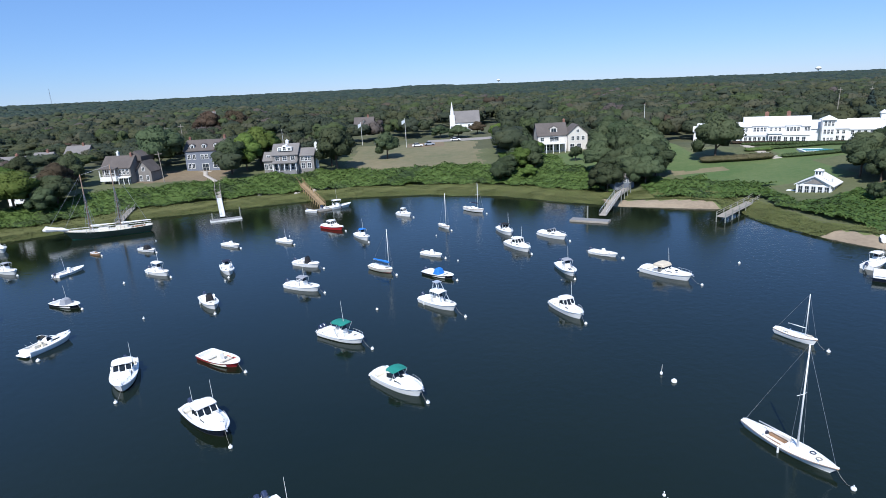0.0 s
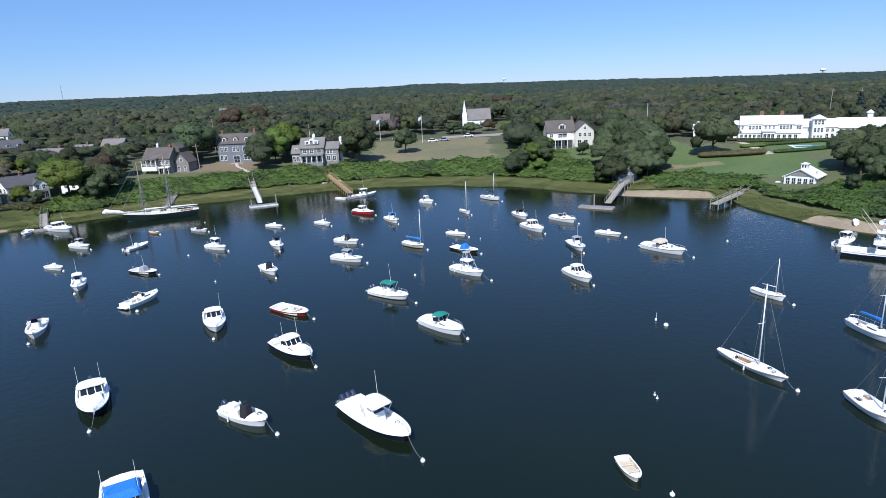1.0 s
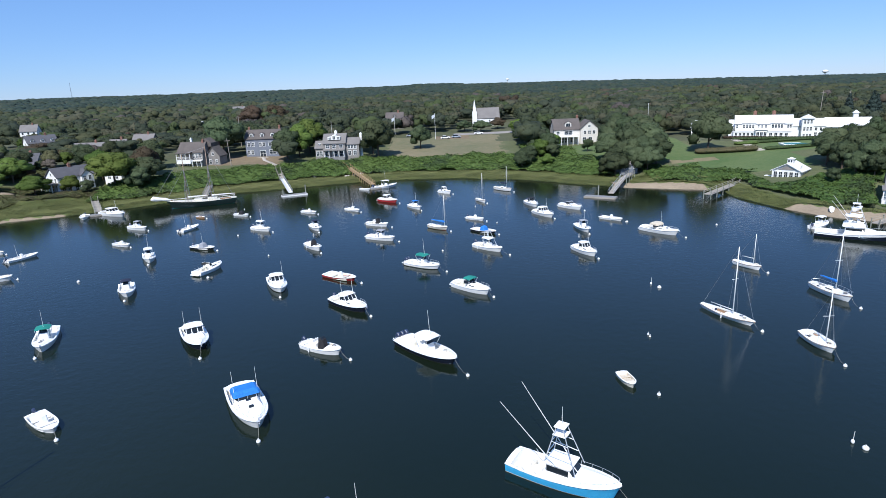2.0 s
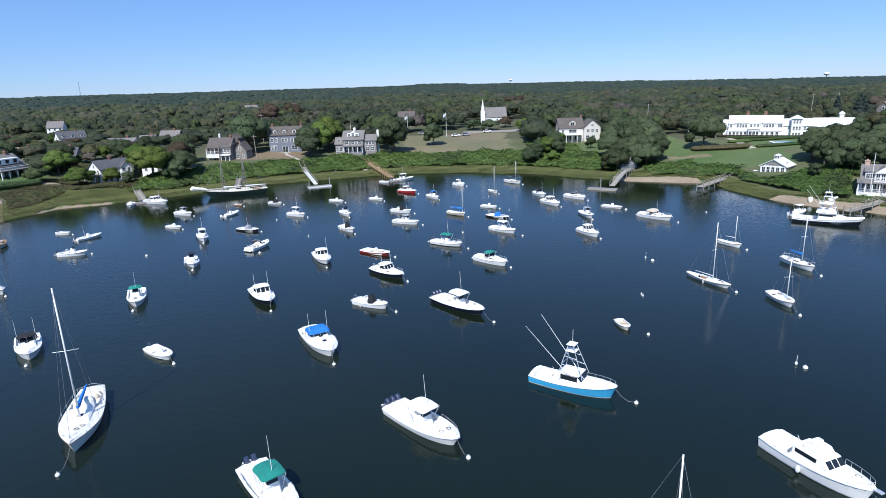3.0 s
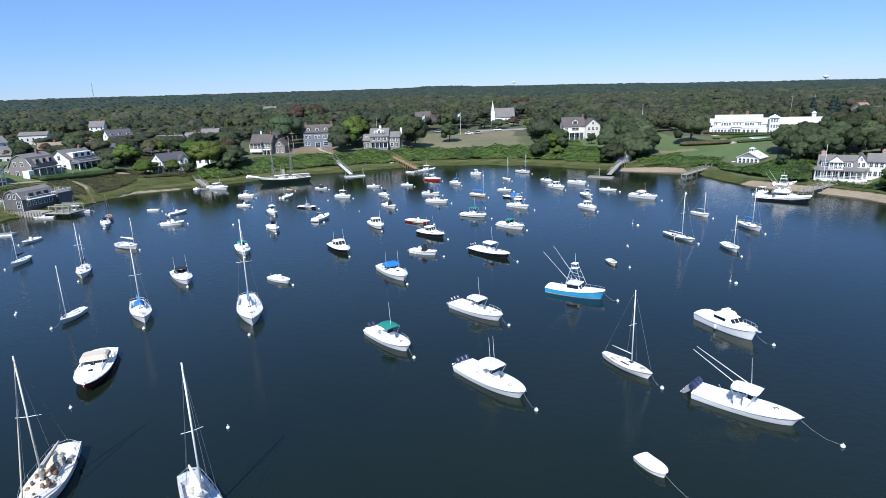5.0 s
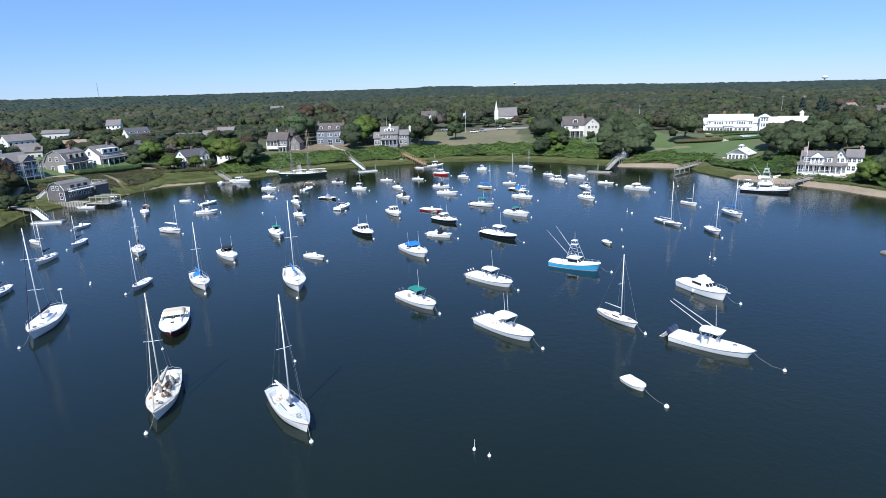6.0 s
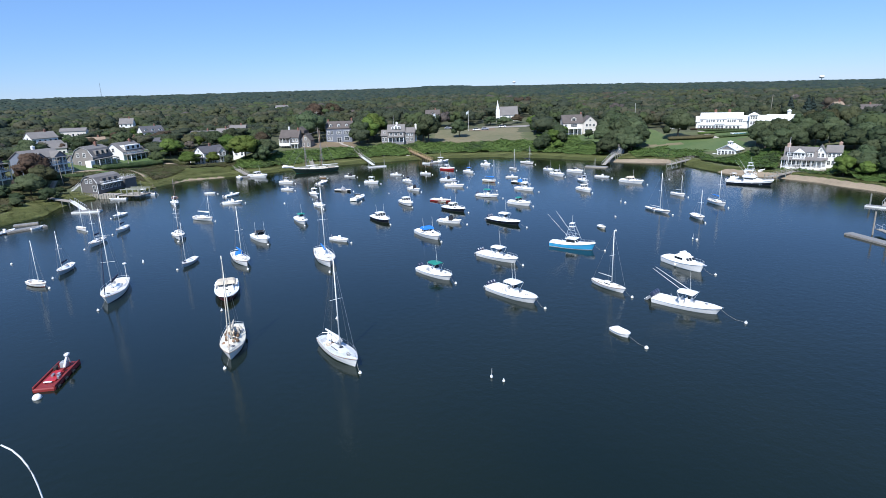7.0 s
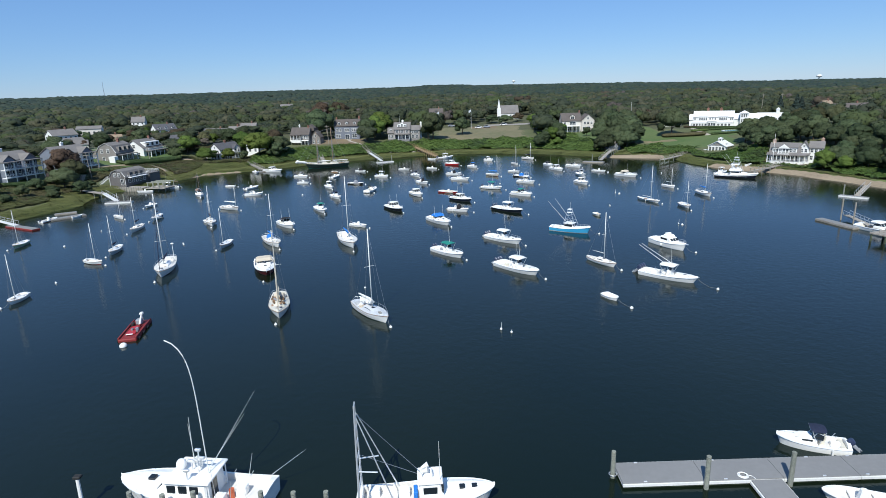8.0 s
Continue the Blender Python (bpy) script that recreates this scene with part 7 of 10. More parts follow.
M_BRICK = material("red_brick", (0.22, 0.115, 0.085), 0.9, vary=0.2, scale=4, bump=0.3, bump_scale=10)
M_PANE = glass_material("window_glass", (0.03, 0.04, 0.05))
M_STONE = material("pale_boulders", (0.36, 0.33, 0.28), 0.9, vary=0.25, scale=1.5, bump=0.4, bump_scale=4)
M_POOL = material("pool_water", (0.10, 0.42, 0.52), 0.08, vary=0.08, scale=1)
M_TERRACE = material("terrace_paving", (0.42, 0.38, 0.33), 0.9, vary=0.12, scale=1.2)


def block_house(base, x0, x1, y0, y1, eave, ridge, wall, roof, axis="x", z0=-1.5, gambrel=False, over=0.35, hip=0.0):
    """One wing: walls up to the roof line, and a thick roof on top; the ridge runs along the axis."""
    if axis == "x":
        a0, a1, b0, b1 = x0, x1, y0, y1
        put = lambda a, b, z: (a, b, z)
    else:
        a0, a1, b0, b1 = y0, y1, x0, x1
        put = lambda a, b, z: (b, a, z)
    mid, half = (b0 + b1) / 2, (b1 - b0) / 2
    if gambrel:
        line = [(-half, eave), (-half * 0.62, eave + (ridge - eave) * 0.7), (0, ridge), (half * 0.62, eave + (ridge - eave) * 0.7), (half, eave)]
    else:
        line = [(-half, eave), (0, ridge), (half, eave)]
    w = Shape()
    ring = lambda a: [put(a, b0, z0)] + [put(a, mid + q, z - 0.06) for q, z in line] + [put(a, b1, z0)]
    if hip:
        w.loft([[put(a, b, z) for a, b in ((a0, b0), (a1, b0), (a1, b1), (a0, b1))] for z in (z0, eave - 0.05)])
    else:
        w.loft([ring(a0), ring(a1)])
    part("wall", w, wall, base)
    r = Shape()
    if hip:
        r.loft([[put(a0 - over, b0 - over, eave), put(a1 + over, b0 - over, eave), put(a1 + over, b1 + over, eave), put(a0 - over, b1 + over, eave)],
                [put(a0 - over, b0 - over, eave + 0.2), put(a1 + over, b0 - over, eave + 0.2), put(a1 + over, b1 + over, eave + 0.2), put(a0 - over, b1 + over, eave + 0.2)],
                [put(a0 + hip, mid - 0.02, ridge), put(a1 - hip, mid - 0.02, ridge), put(a1 - hip, mid + 0.02, ridge), put(a0 + hip, mid + 0.02, ridge)]])
    else:
        slope = (line[1][1] - line[0][1]) / (line[1][0] - line[0][0])
        outer = [(line[0][0] - over, line[0][1] - over * slope)] + line[1:-1] + [(line[-1][0] + over, line[-1][1] - over * slope)]
        top = [(q, z + 0.22) for q, z in outer]
        sect = outer + top[::-1]
        r.loft([[put(a, mid + q, z) for q, z in sect] for a in (a0 - over, a1 + over)])
    part("roof", r, roof, base)


def window(base, face, plane, along, z, w=0.9, h=1.3, bars=True, name="window", trim=None):
    """A framed window on a wall; face: front, back, left or right; plane: that wall's place; z: the sill."""
    def at(a, out, zz):
        return {"front": (a, plane - out, zz), "back": (a, plane + out, zz), "left": (plane - out, a, zz), "right": (plane + out, a, zz)}[face]

    def slab(s, a0, a1, z0, z1, o0, o1):
        s.loft([[at(a0, o0, z0), at(a1, o0, z0), at(a1, o0, z1), at(a0, o0, z1)], [at(a0, o1, z0), at(a1, o1, z0), at(a1, o1, z1), at(a0, o1, z1)]])
    def ring(o, grow):
        return [at(along - w / 2 - grow, o, z - grow), at(along + w / 2 + grow, o, z - grow), at(along + w / 2 + grow, o, z + h + grow), at(along - w / 2 - grow, o, z + h + grow)]

    f, t = Shape(), 0.12
    f.loft([ring(-0.1, 0.0), ring(-0.1, t), ring(0.08, t), ring(0.08, 0.0), ring(-0.1, 0.0)], cap=False)
    ob = part(name, f, trim or M_WHITEPAINT, base)
    g = Shape()
    slab(g, along - w / 2, along + w / 2, z, z + h, -0.05, 0.03)
    part("pane", g, M_PANE, ob)
    if bars:
        c, m, q = Shape(), z + h / 2, 0.03
        cross = [(-w / 2, -q), (-q, -q), (-q, -h / 2), (q, -h / 2), (q, -q), (w / 2, -q), (w / 2, q), (q, q), (q, h / 2), (-q, h / 2), (-q, q), (-w / 2, q)]
        c.loft([[at(along + a, o, m + b) for a, b in cross] for o in (-0.04, 0.05)])
        part("glazing_bar", c, trim or M_WHITEPAINT, ob)


def dormer(base, x, y0, z, w, h, depth, wall, roof):
    s = Shape()
    s.loft([[(x - w / 2, yy, z), (x + w / 2, yy, z), (x + w / 2, yy, z + h), (x, yy, z + h + w * 0.3), (x - w / 2, yy, z + h)] for yy in (y0, y0 + depth)])
    d = part("dormer", s, wall, base)
    r = Shape()
    o = 0.15
    r.loft([[(x - w / 2 - o, yy, z + h - o * 0.6), (x, yy, z + h + w * 0.3), (x + w / 2 + o, yy, z + h - o * 0.6), (x + w / 2 + o, yy, z + h - o * 0.6 + 0.12), (x, yy, z + h + w * 0.3 + 0.12), (x - w / 2 - o, yy, z + h - o * 0.6 + 0.12)] for yy in (y0 - 0.12, y0 + depth)])
    part("dormer_roof", r, roof, d)
    g = Shape()
    g.block(x - w * 0.32, x + w * 0.32, y0 - 0.06, y0 + 0.05, z + h * 0.15, z + h * 0.95, 0.03)
    part("pane", g, M_PANE, d)
    f = Shape()
    f.block(x - 0.03, x + 0.03, y0 - 0.09, y0, z + h * 0.12, z + h, 0.01)
    part("window_frame", f, M_WHITEPAINT, d)


def chimney(base, x, y, z0, z1, mat=None, w=0.8):
    s = Shape()
    s.block(x - w / 2, x + w / 2, y - w / 2, y + w / 2, z0, z1, 0.03)
    s.block(x - w / 2 - 0.08, x + w / 2 + 0.08, y - w / 2 - 0.08, y + w / 2 + 0.08, z1 - 0.3, z1 - 0.12, 0.03)
    s.block(x - 0.18, x + 0.18, y - 0.18, y + 0.18, z1 - 0.02, z1 + 0.3, 0.03)
    part("chimney", s, mat or M_BRICK, base)


def porch(base, x0, x1, y0, y1, z, h, columns, roof, lean=0.6, deck=None, railing=False):
    s = Shape()
    s.block(x0, x1, y0, y1, z - 1.2, z, 0.03)
    part("porch_floor", s, deck or M_DOCKTOP, base)
    r = Shape()
    r.loft([[(x0 - 0.2, y0 - 0.3, z + h), (x1 + 0.2, y0 - 0.3, z + h), (x1 + 0.2, y1, z + h + lean), (x0 - 0.2, y1, z + h + lean)], [(x0 - 0.2, y0 - 0.3, z + h + 0.18), (x1 + 0.2, y0 - 0.3, z + h + 0.18), (x1 + 0.2, y1, z + h + lean + 0.18), (x0 - 0.2, y1, z + h + lean + 0.18)]])
    part("porch_roof", r, roof, base)
    for k in range(columns):
        cx = x0 + 0.2 + (x1 - x0 - 0.4) * k / (columns - 1)
        c = Shape()
        c.block(cx - 0.13, cx + 0.13, y0, y0 + 0.26, z, z + h, 0.02)
        part("column", c, M_WHITEPAINT, base)
    if railing:
        rail_run(base, [(x0, y0 + 0.1, z), (x1, y0 + 0.1, z)], 0.95, M_WHITEPAINT)


def rail_run(base, pts, h, mat, name="railing", gap=1.5):
    s = Shape()
    for p, q in zip(pts, pts[1:]):
        p, q = Vector(p), Vector(q)
        n = max(1, int((q - p).length / gap))
        s.rod(p + Vector((0, 0, h)), q + Vector((0, 0, h)), 0.05, sides=4)
        s.rod(p + Vector((0, 0, h * 0.5)), q + Vector((0, 0, h * 0.5)), 0.035, sides=4)
        for k in range(n + 1):
            c = p.lerp(q, k / n)
            s.rod(c, c + Vector((0, 0, h)), 0.045, sides=4)
    part(name, s, mat, base)


def site(name, x, y, turn, label, category="house", group="houses round the harbour", z=None):
    zz = float(ground_height(x, y)) if z is None else z
    return thing(name, x, y, zz, turn, label, category, group)


def big_shingle_house():
    b = site("house", -83.4, 219.5, 0, "three-storey grey shingled house with three white dormers", z=6.3)
    block_house(b, -6.8, 6.8, -4.5, 4.5, 7.3, 10.5, M_BLUESHINGLE, M_ROOFBROWN)
    for k in (-4.2, 0.0, 4.2):
        dormer(b, k, -3.7, 7.9, 1.5, 1.2, 2.4, M_WHITEPAINT, M_ROOFBROWN)
    for k in (-5.4, -3.6, -0.7, 0.7, 3.1, 4.3, 5.5):
        window(b, "front", -4.5, k, 4.3, 0.95, 1.5)
    for k, w in ((-5.6, 0.9), (-4.2, 0.9), (4.0, 2.4)):
        window(b, "front", -4.5, k, 1.1, w, 1.7)
    window(b, "front", -4.5, 0.0, 0.1, 2.2, 2.4, name="door")
    for k in (3.0, 5.2):
        window(b, "front", -4.5, k, -1.0, 0.8, 0.6, False)
    for k in (-2.0, 1.5):
        window(b, "right", 6.8, k, 4.3, 0.9, 1.5)
        window(b, "right", 6.8, k, 1.2, 0.9, 1.5)
    chimney(b, 6.3, 0.5, 8, 12.0, M_BRICK)
    chimney(b, -6.2, 0.8, 8, 11.6, M_BRICK)
    s = Shape()
    s.block(-2.5, 2.5, -7.0, -4.6, -1.2, 0.05, 0.05)
    part("terrace", s, M_TERRACE, b)
    for k in range(5):
        q = Shape()
        q.block(-4.6 + 1.5 * k, -3.8 + 1.5 * k, -7.6, -7.0, -0.9, -0.2, 0.1)
        part("garden_step", q, M_DOCKEDGE, b)


def porch_house():
    b = site("house", -52.4, 208.6, 0, "shingled house with white porch and wide arched dormer", z=6.2)
    block_house(b, -4.2, 4.2, -4.2, 4.2, 5.4, 8.6, M_SHINGLE, M_ROOFGREY)
    block_house(b, 4.25, 9.4, -3.4, 3.0, 4.8, 6.9, M_SHINGLE, M_ROOFGREY)
    block_house(b, -7.6, -4.25, -3.2, 3.0, 3.6, 6.0, M_SHINGLE, M_ROOFGREY)
    s = Shape()
    s.loft([[(-2.4, yy, 6.6), (2.4, yy, 6.6), (2.4, yy, 7.7), (0.9, yy, 7.8), (0.5, yy, 8.4), (0, yy, 8.6), (-0.5, yy, 8.4), (-0.9, yy, 7.8), (-2.4, yy, 7.7)] for yy in (-3.6, 0.5)])
    part("dormer", s, M_WHITEPAINT, b)
    for k in (-1.6, 0, 1.6):
        window(b, "front", -3.62, k, 6.75, 0.9, 0.8 if k else 1.2, True)
    for k in (-2.6, -0.1, 2.6):
        window(b, "front", -4.2, k, 3.55, 1.3, 1.25)
    porch(b, -4.0, 4.0, -6.0, -4.25, 0.2, 2.5, 5, M_ROOFGREY, 0.5)
    for k in (-2.8, 0, 2.8):
        window(b, "front", -4.2, k, 0.4, 1.7, 2.0, name="door" if k == 0 else "window")
    for k in (5.6, 6.8, 8.0):
        window(b, "front", -3.4, k, 3.1, 0.9, 1.2)
    for k in (5.7, 7.8):
        window(b, "front", -3.4, k, 0.6, 1.2, 1.6)
    for k in (-6.8, -5.4):
        window(b, "front", -3.2, k, 0.6, 0.9, 1.8)
    window(b, "front", -2.2, -6.0, 4.4, 1.0, 0.8)
    chimney(b, 9.9, 0, -1, 8.6, M_WHITEPAINT, 0.9)
    chimney(b, 0.2, 0.4, 8.0, 9.8, M_WHITEPAINT, 1.0)
    s = Shape()
    s.rod((-1.6, 2.0, 8.0), (-1.6, 2.0, 13.5), 0.06, 0.03, 6)
    part("aerial", s, M_SPAR, b)


def brown_house():
    b = site("house", -104.5, 199.5, -4, "tan shingled house with brown roof and white balconies", z=5.2)
    b.scale = (0.82, 0.9, 1.14)
    block_house(b, -5.8, 5.8, -4.2, 4.2, 5.0, 7.9, M_SHINGLE, M_ROOFBROWN)
    block_house(b, 5.85, 12.0, -1.0, 6.0, 3.4, 6.2, M_SHINGLE, M_ROOFBROWN, "y")
    window(b, "front", -1.0, 9.0, 3.6, 1.0, 1.0)
    window(b, "front", -1.0, 7.6, 0.8, 0.9, 1.4)
    window(b, "front", -1.0, 10.4, 0.8, 0.9, 1.4)
    for k in (-4.4, -2.6, 1.6, 3.0, 4.6):
        window(b, "front", -4.2, k, 3.2, 0.9, 1.3)
    for k in (0.8, 2.4, 4.4):
        window(b, "front", -4.2, k, 0.4, 1.4, 1.9)
    porch(b, -5.6, 1.0, -6.4, -4.25, 2.7, 2.1, 4, M_ROOFBROWN, 0.3, M_WHITEPAINT, True)
    for k in (-4.6, -2.6, -0.4):
        window(b, "front", -4.2, k, 0.2, 1.2, 1.9)
    porch(b, 1.2, 5.6, -5.8, -4.25, 0.0, 2.2, 3, M_WHITEPAINT, 0.2, M_DOCKTOP)
    chimney(b, -1.2, 0.5, 7.2, 9.2, M_WHITEPAINT)
    chimney(b, 4.6, -0.2, 7.2, 8.8, M_BRICK)
    s = Shape()
    s.loft([[(3.0, yy, 6.4), (8.0, yy, 6.4), (8.0, yy, 7.6), (5.5, yy, 9.2), (3.0, yy, 7.6)] for yy in (0.5, 9.0)])
    part("rear_wing", s, M_ROOFBROWN, b)


def deck_house():
    b = site("house", 41.5, 221.0, 0, "cream house with brown roof, upper deck and gabled wing", z=7.2)
    block_house(b, -7.0, 3.4, -4.5, 4.5, 5.4, 9.2, M_PALEWALL, M_ROOFBROWN)
    block_house(b, 3.45, 10.4, -5.6, 3.6, 5.6, 8.6, M_PALEWALL, M_ROOFBROWN, "y")
    s = Shape()
    s.block(-7.0, 2.4, -7.4, -4.55, 2.5, 2.75, 0.03)
    part("balcony_floor", s, M_WHITEPAINT, b)
    rail_run(b, [(-7.0, -7.3, 2.75), (2.4, -7.3, 2.75)], 0.95, M_WHITEPAINT)
    for k in (-6.8, -4.4, -2.0, 0.2, 2.2):
        c = Shape()
        c.block(k - 0.12, k + 0.12, -7.35, -7.1, -1.4, 2.5, 0.02)
        part("column", c, M_WHITEPAINT, b)
    for k in (-5.8, -3.8, -1.8, 0.4):
        window(b, "front", -4.5, k, 0.1, 1.5, 2.0, name="door" if k == -1.8 else "window")
    window(b, "front", -4.5, -1.2, 3.2, 3.2, 1.5)
    window(b, "front", -4.5, -5.4, 3.3, 1.2, 1.3)
    dormer(b, -1.2, -3.6, 6.2, 2.6, 1.5, 3.0, M_PALEWALL, M_ROOFBROWN)
    for k in (5.2, 7.0, 8.8):
        window(b, "front", -5.6, k, 3.4, 1.0, 1.3)
    for k in (5.0, 7.4):
        window(b, "front", -5.6, k, 0.4, 1.4, 1.7)
    window(b, "front", -5.6, 6.9, 6.0, 0.9, 1.0)
    chimney(b, 3.4, 1.5, 7, 10.4, M_BRICK)


def church():
    b = site("church", 12.4, 295.0, 0, "white wooden church with grey roof and slender steeple", "church", "", 10.4)
    block_house(b, -6.6, 6.6, -4.6, 4.6, 4.2, 9.0, M_WHITEPAINT, M_ROOFGREY)
    for k in (-4.6, -2.3, 1.6, 3.6, 5.4):
        window(b, "front", -4.6, k, 1.2, 0.8, 1.9)
    s = Shape()
    s.block(-7.4, -5.0, -5.0, -2.6, -1, 7.6, 0.05)
    tower = part("tower", s, M_WHITEPAINT, b)
    s = Shape()
    s.block(-6.95, -5.45, -4.55, -3.05, 7.55, 9.4, 0.04)
    part("belfry", s, M_WHITEPAINT, tower)
    s = Shape()
    s.loft([[(-6.2 + math.cos(t) * r, -3.8 + math.sin(t) * r, z) for t in [math.pi / 4 * k for k in range(8)]] for z, r in ((9.4, 0.75), (13.6, 0.05))])
    part("spire", s, M_WHITEPAINT, tower)
    window(b, "front", -5.0, -6.2, 0.0, 1.3, 2.4, name="door")
    s = Shape()
    s.block(-4.0, -2.6, -6.2, -4.65, -1, 3.0, 0.05)
    part("entrance_porch", s, M_WHITEPAINT, b)


def mansion():
    b = site("mansion", 110.0, 200.5, -25, "long white mansion with pale roofs and brick chimneys", z=7.9)
    b.scale = (0.76, 0.8, 0.95)
    block_house(b, -12.6, 12.2, -4.6, 5.0, 5.9, 8.7, M_WHITEPAINT, M_ROOFWHITE)
    block_house(b, -15.2, -12.65, -3.6, 4.0, 4.4, 7.0, M_WHITEPAINT, M_ROOFWHITE)
    for x0, x1 in ((-9.4, -3.6), (3.0, 8.6)):
        block_house(b, x0, x1, -5.0, 1.0, 6.1, 7.4, M_WHITEPAINT, M_ROOFWHITE, over=0.25, z0=3.6)
        for k in range(4):
            window(b, "front", -5.0, x0 + 0.9 + k * (x1 - x0 - 1.8) / 3, 4.2, 0.85, 1.35)
    for k in (-11.6, -2.2, -0.6, 1.0, 10.4, 11.4):
        window(b, "front", -4.6, k, 4.2, 0.75, 1.2)
    for x0, x1 in ((-13.2, -3.5), (1.7, 11.8)):
        s = Shape()
        s.block(x0, x1, -6.4, -4.65, -1, 2.9, 0.05)
        part("sunroom", s, M_WHITEPAINT, b)
        s = Shape()
        s.loft([[(x0 - 0.2, -6.7, 2.9), (x1 + 0.2, -6.7, 2.9), (x1 + 0.2, -4.65, 3.5), (x0 - 0.2, -4.65, 3.5)], [(x0 - 0.2, -6.7, 3.05), (x1 + 0.2, -6.7, 3.05), (x1 + 0.2, -4.65, 3.65), (x0 - 0.2, -4.65, 3.65)]])
        part("sunroom_roof", s, M_ROOFWHITE, b)
    for k in range(5):
        window(b, "front", -6.4, -11.8 + k * 1.75, 0.4, 1.0, 2.0)
    for k in range(4):
        window(b, "front", -6.4, 3.2 + k * 2.2, 0.4, 1.2, 2.0)
    s = Shape()
    s.block(-3.4, 1.6, -8.2, -4.7, -1, 3.6, 0.08)
    part("bay", s, M_WHITEPAINT, b)
    for k in range(3):
        window(b, "front", -8.2, -2.4 + k * 1.55, 0.4, 1.15, 2.4, name="door" if k == 1 else "window")
    s = Shape()
    s.loft([[(-3.8, -8.6, 3.6), (2.0, -8.6, 3.6), (2.0, -4.7, 3.9), (-3.8, -4.7, 3.9)], [(-3.8, -8.6, 3.8), (2.0, -8.6, 3.8), (2.0, -4.7, 4.3), (-3.8, -4.7, 4.3)]])
    part("bay_roof", s, M_ROOFWHITE, b)
    chimney(b, -4.0, 1.0, 7.6, 10.4, M_BRICK, 1.5)
    chimney(b, 4.2, 1.0, 7.6, 10.4, M_BRICK, 1.5)
    # the square lookout tower
    s = Shape()
    s.block(15.9, 20.7, -6.2, -1.2, -1, 7.6, 0.05)
    tower = part("tower", s, M_WHITEPAINT, b)
    s = Shape()
    s.loft([[(15.4, -6.7, 7.6), (21.2, -6.7, 7.6), (21.2, -0.7, 7.6), (15.4, -0.7, 7.6)], [(15.4, -6.7, 7.85), (21.2, -6.7, 7.85), (21.2, -0.7, 7.85), (15.4, -0.7, 7.85)], [(18.2, -3.8, 9.1), (18.4, -3.8, 9.1), (18.4, -3.6, 9.1), (18.2, -3.6, 9.1)]])
    part("tower_roof", s, M_ROOFWHITE, tower)
    for z in (0.6, 3.2, 5.8):
        for k in (17.0, 18.3, 19.6):
            window(b, "front", -6.2, k, z, 0.75, 1.4)
    block_house(b, 12.3, 26.0, -2.2, 4.6, 4.8, 7.2, M_WHITEPAINT, M_ROOFWHITE)
    for k in (22.2, 24.2):
        window(b, "front", -2.2, k, 0.6, 1.0, 1.7)
        window(b, "front", -2.2, k, 3.0, 0.9, 1.1)
    block_house(b, 26.05, 45.0, -1.6, 6.6, 4.4, 7.4, M_WHITEPAINT, M_ROOFWHITE)
    for k in range(8):
        window(b, "front", -1.6, 27.4 + k * 2.2, 2.7, 1.0, 1.2)
        window(b, "front", -1.6, 27.4 + k * 2.2, 0.4, 1.0, 1.5)
    s = Shape()
    s.block(37.0, 39.0, 1.5, 3.5, 7.0, 9.2, 0.05)
    cup = part("cupola", s, M_WHITEPAINT, b)
    s = Shape()
    s.loft([[(36.6, 1.1, 9.2), (39.4, 1.1, 9.2), (39.4, 3.9, 9.2), (36.6, 3.9, 9.2)], [(37.9, 2.4, 10.2), (38.1, 2.4, 10.2), (38.1, 2.6, 10.2), (37.9, 2.6, 10.2)]])
    part("cupola_roof", s, M_ROOFWHITE, cup)
    g = site("garden_house", 93.0, 212.0, -25, "low white garden house beside the mansion", z=9.0)
    block_house(g, -4.6, 4.4, -3.0, 3.0, 3.0, 5.2, M_WHITEPAINT, M_ROOFWHITE)
    for k in (-2.8, 0, 2.8):
        window(g, "front", -3.0, k, 0.7, 1.0, 1.5)


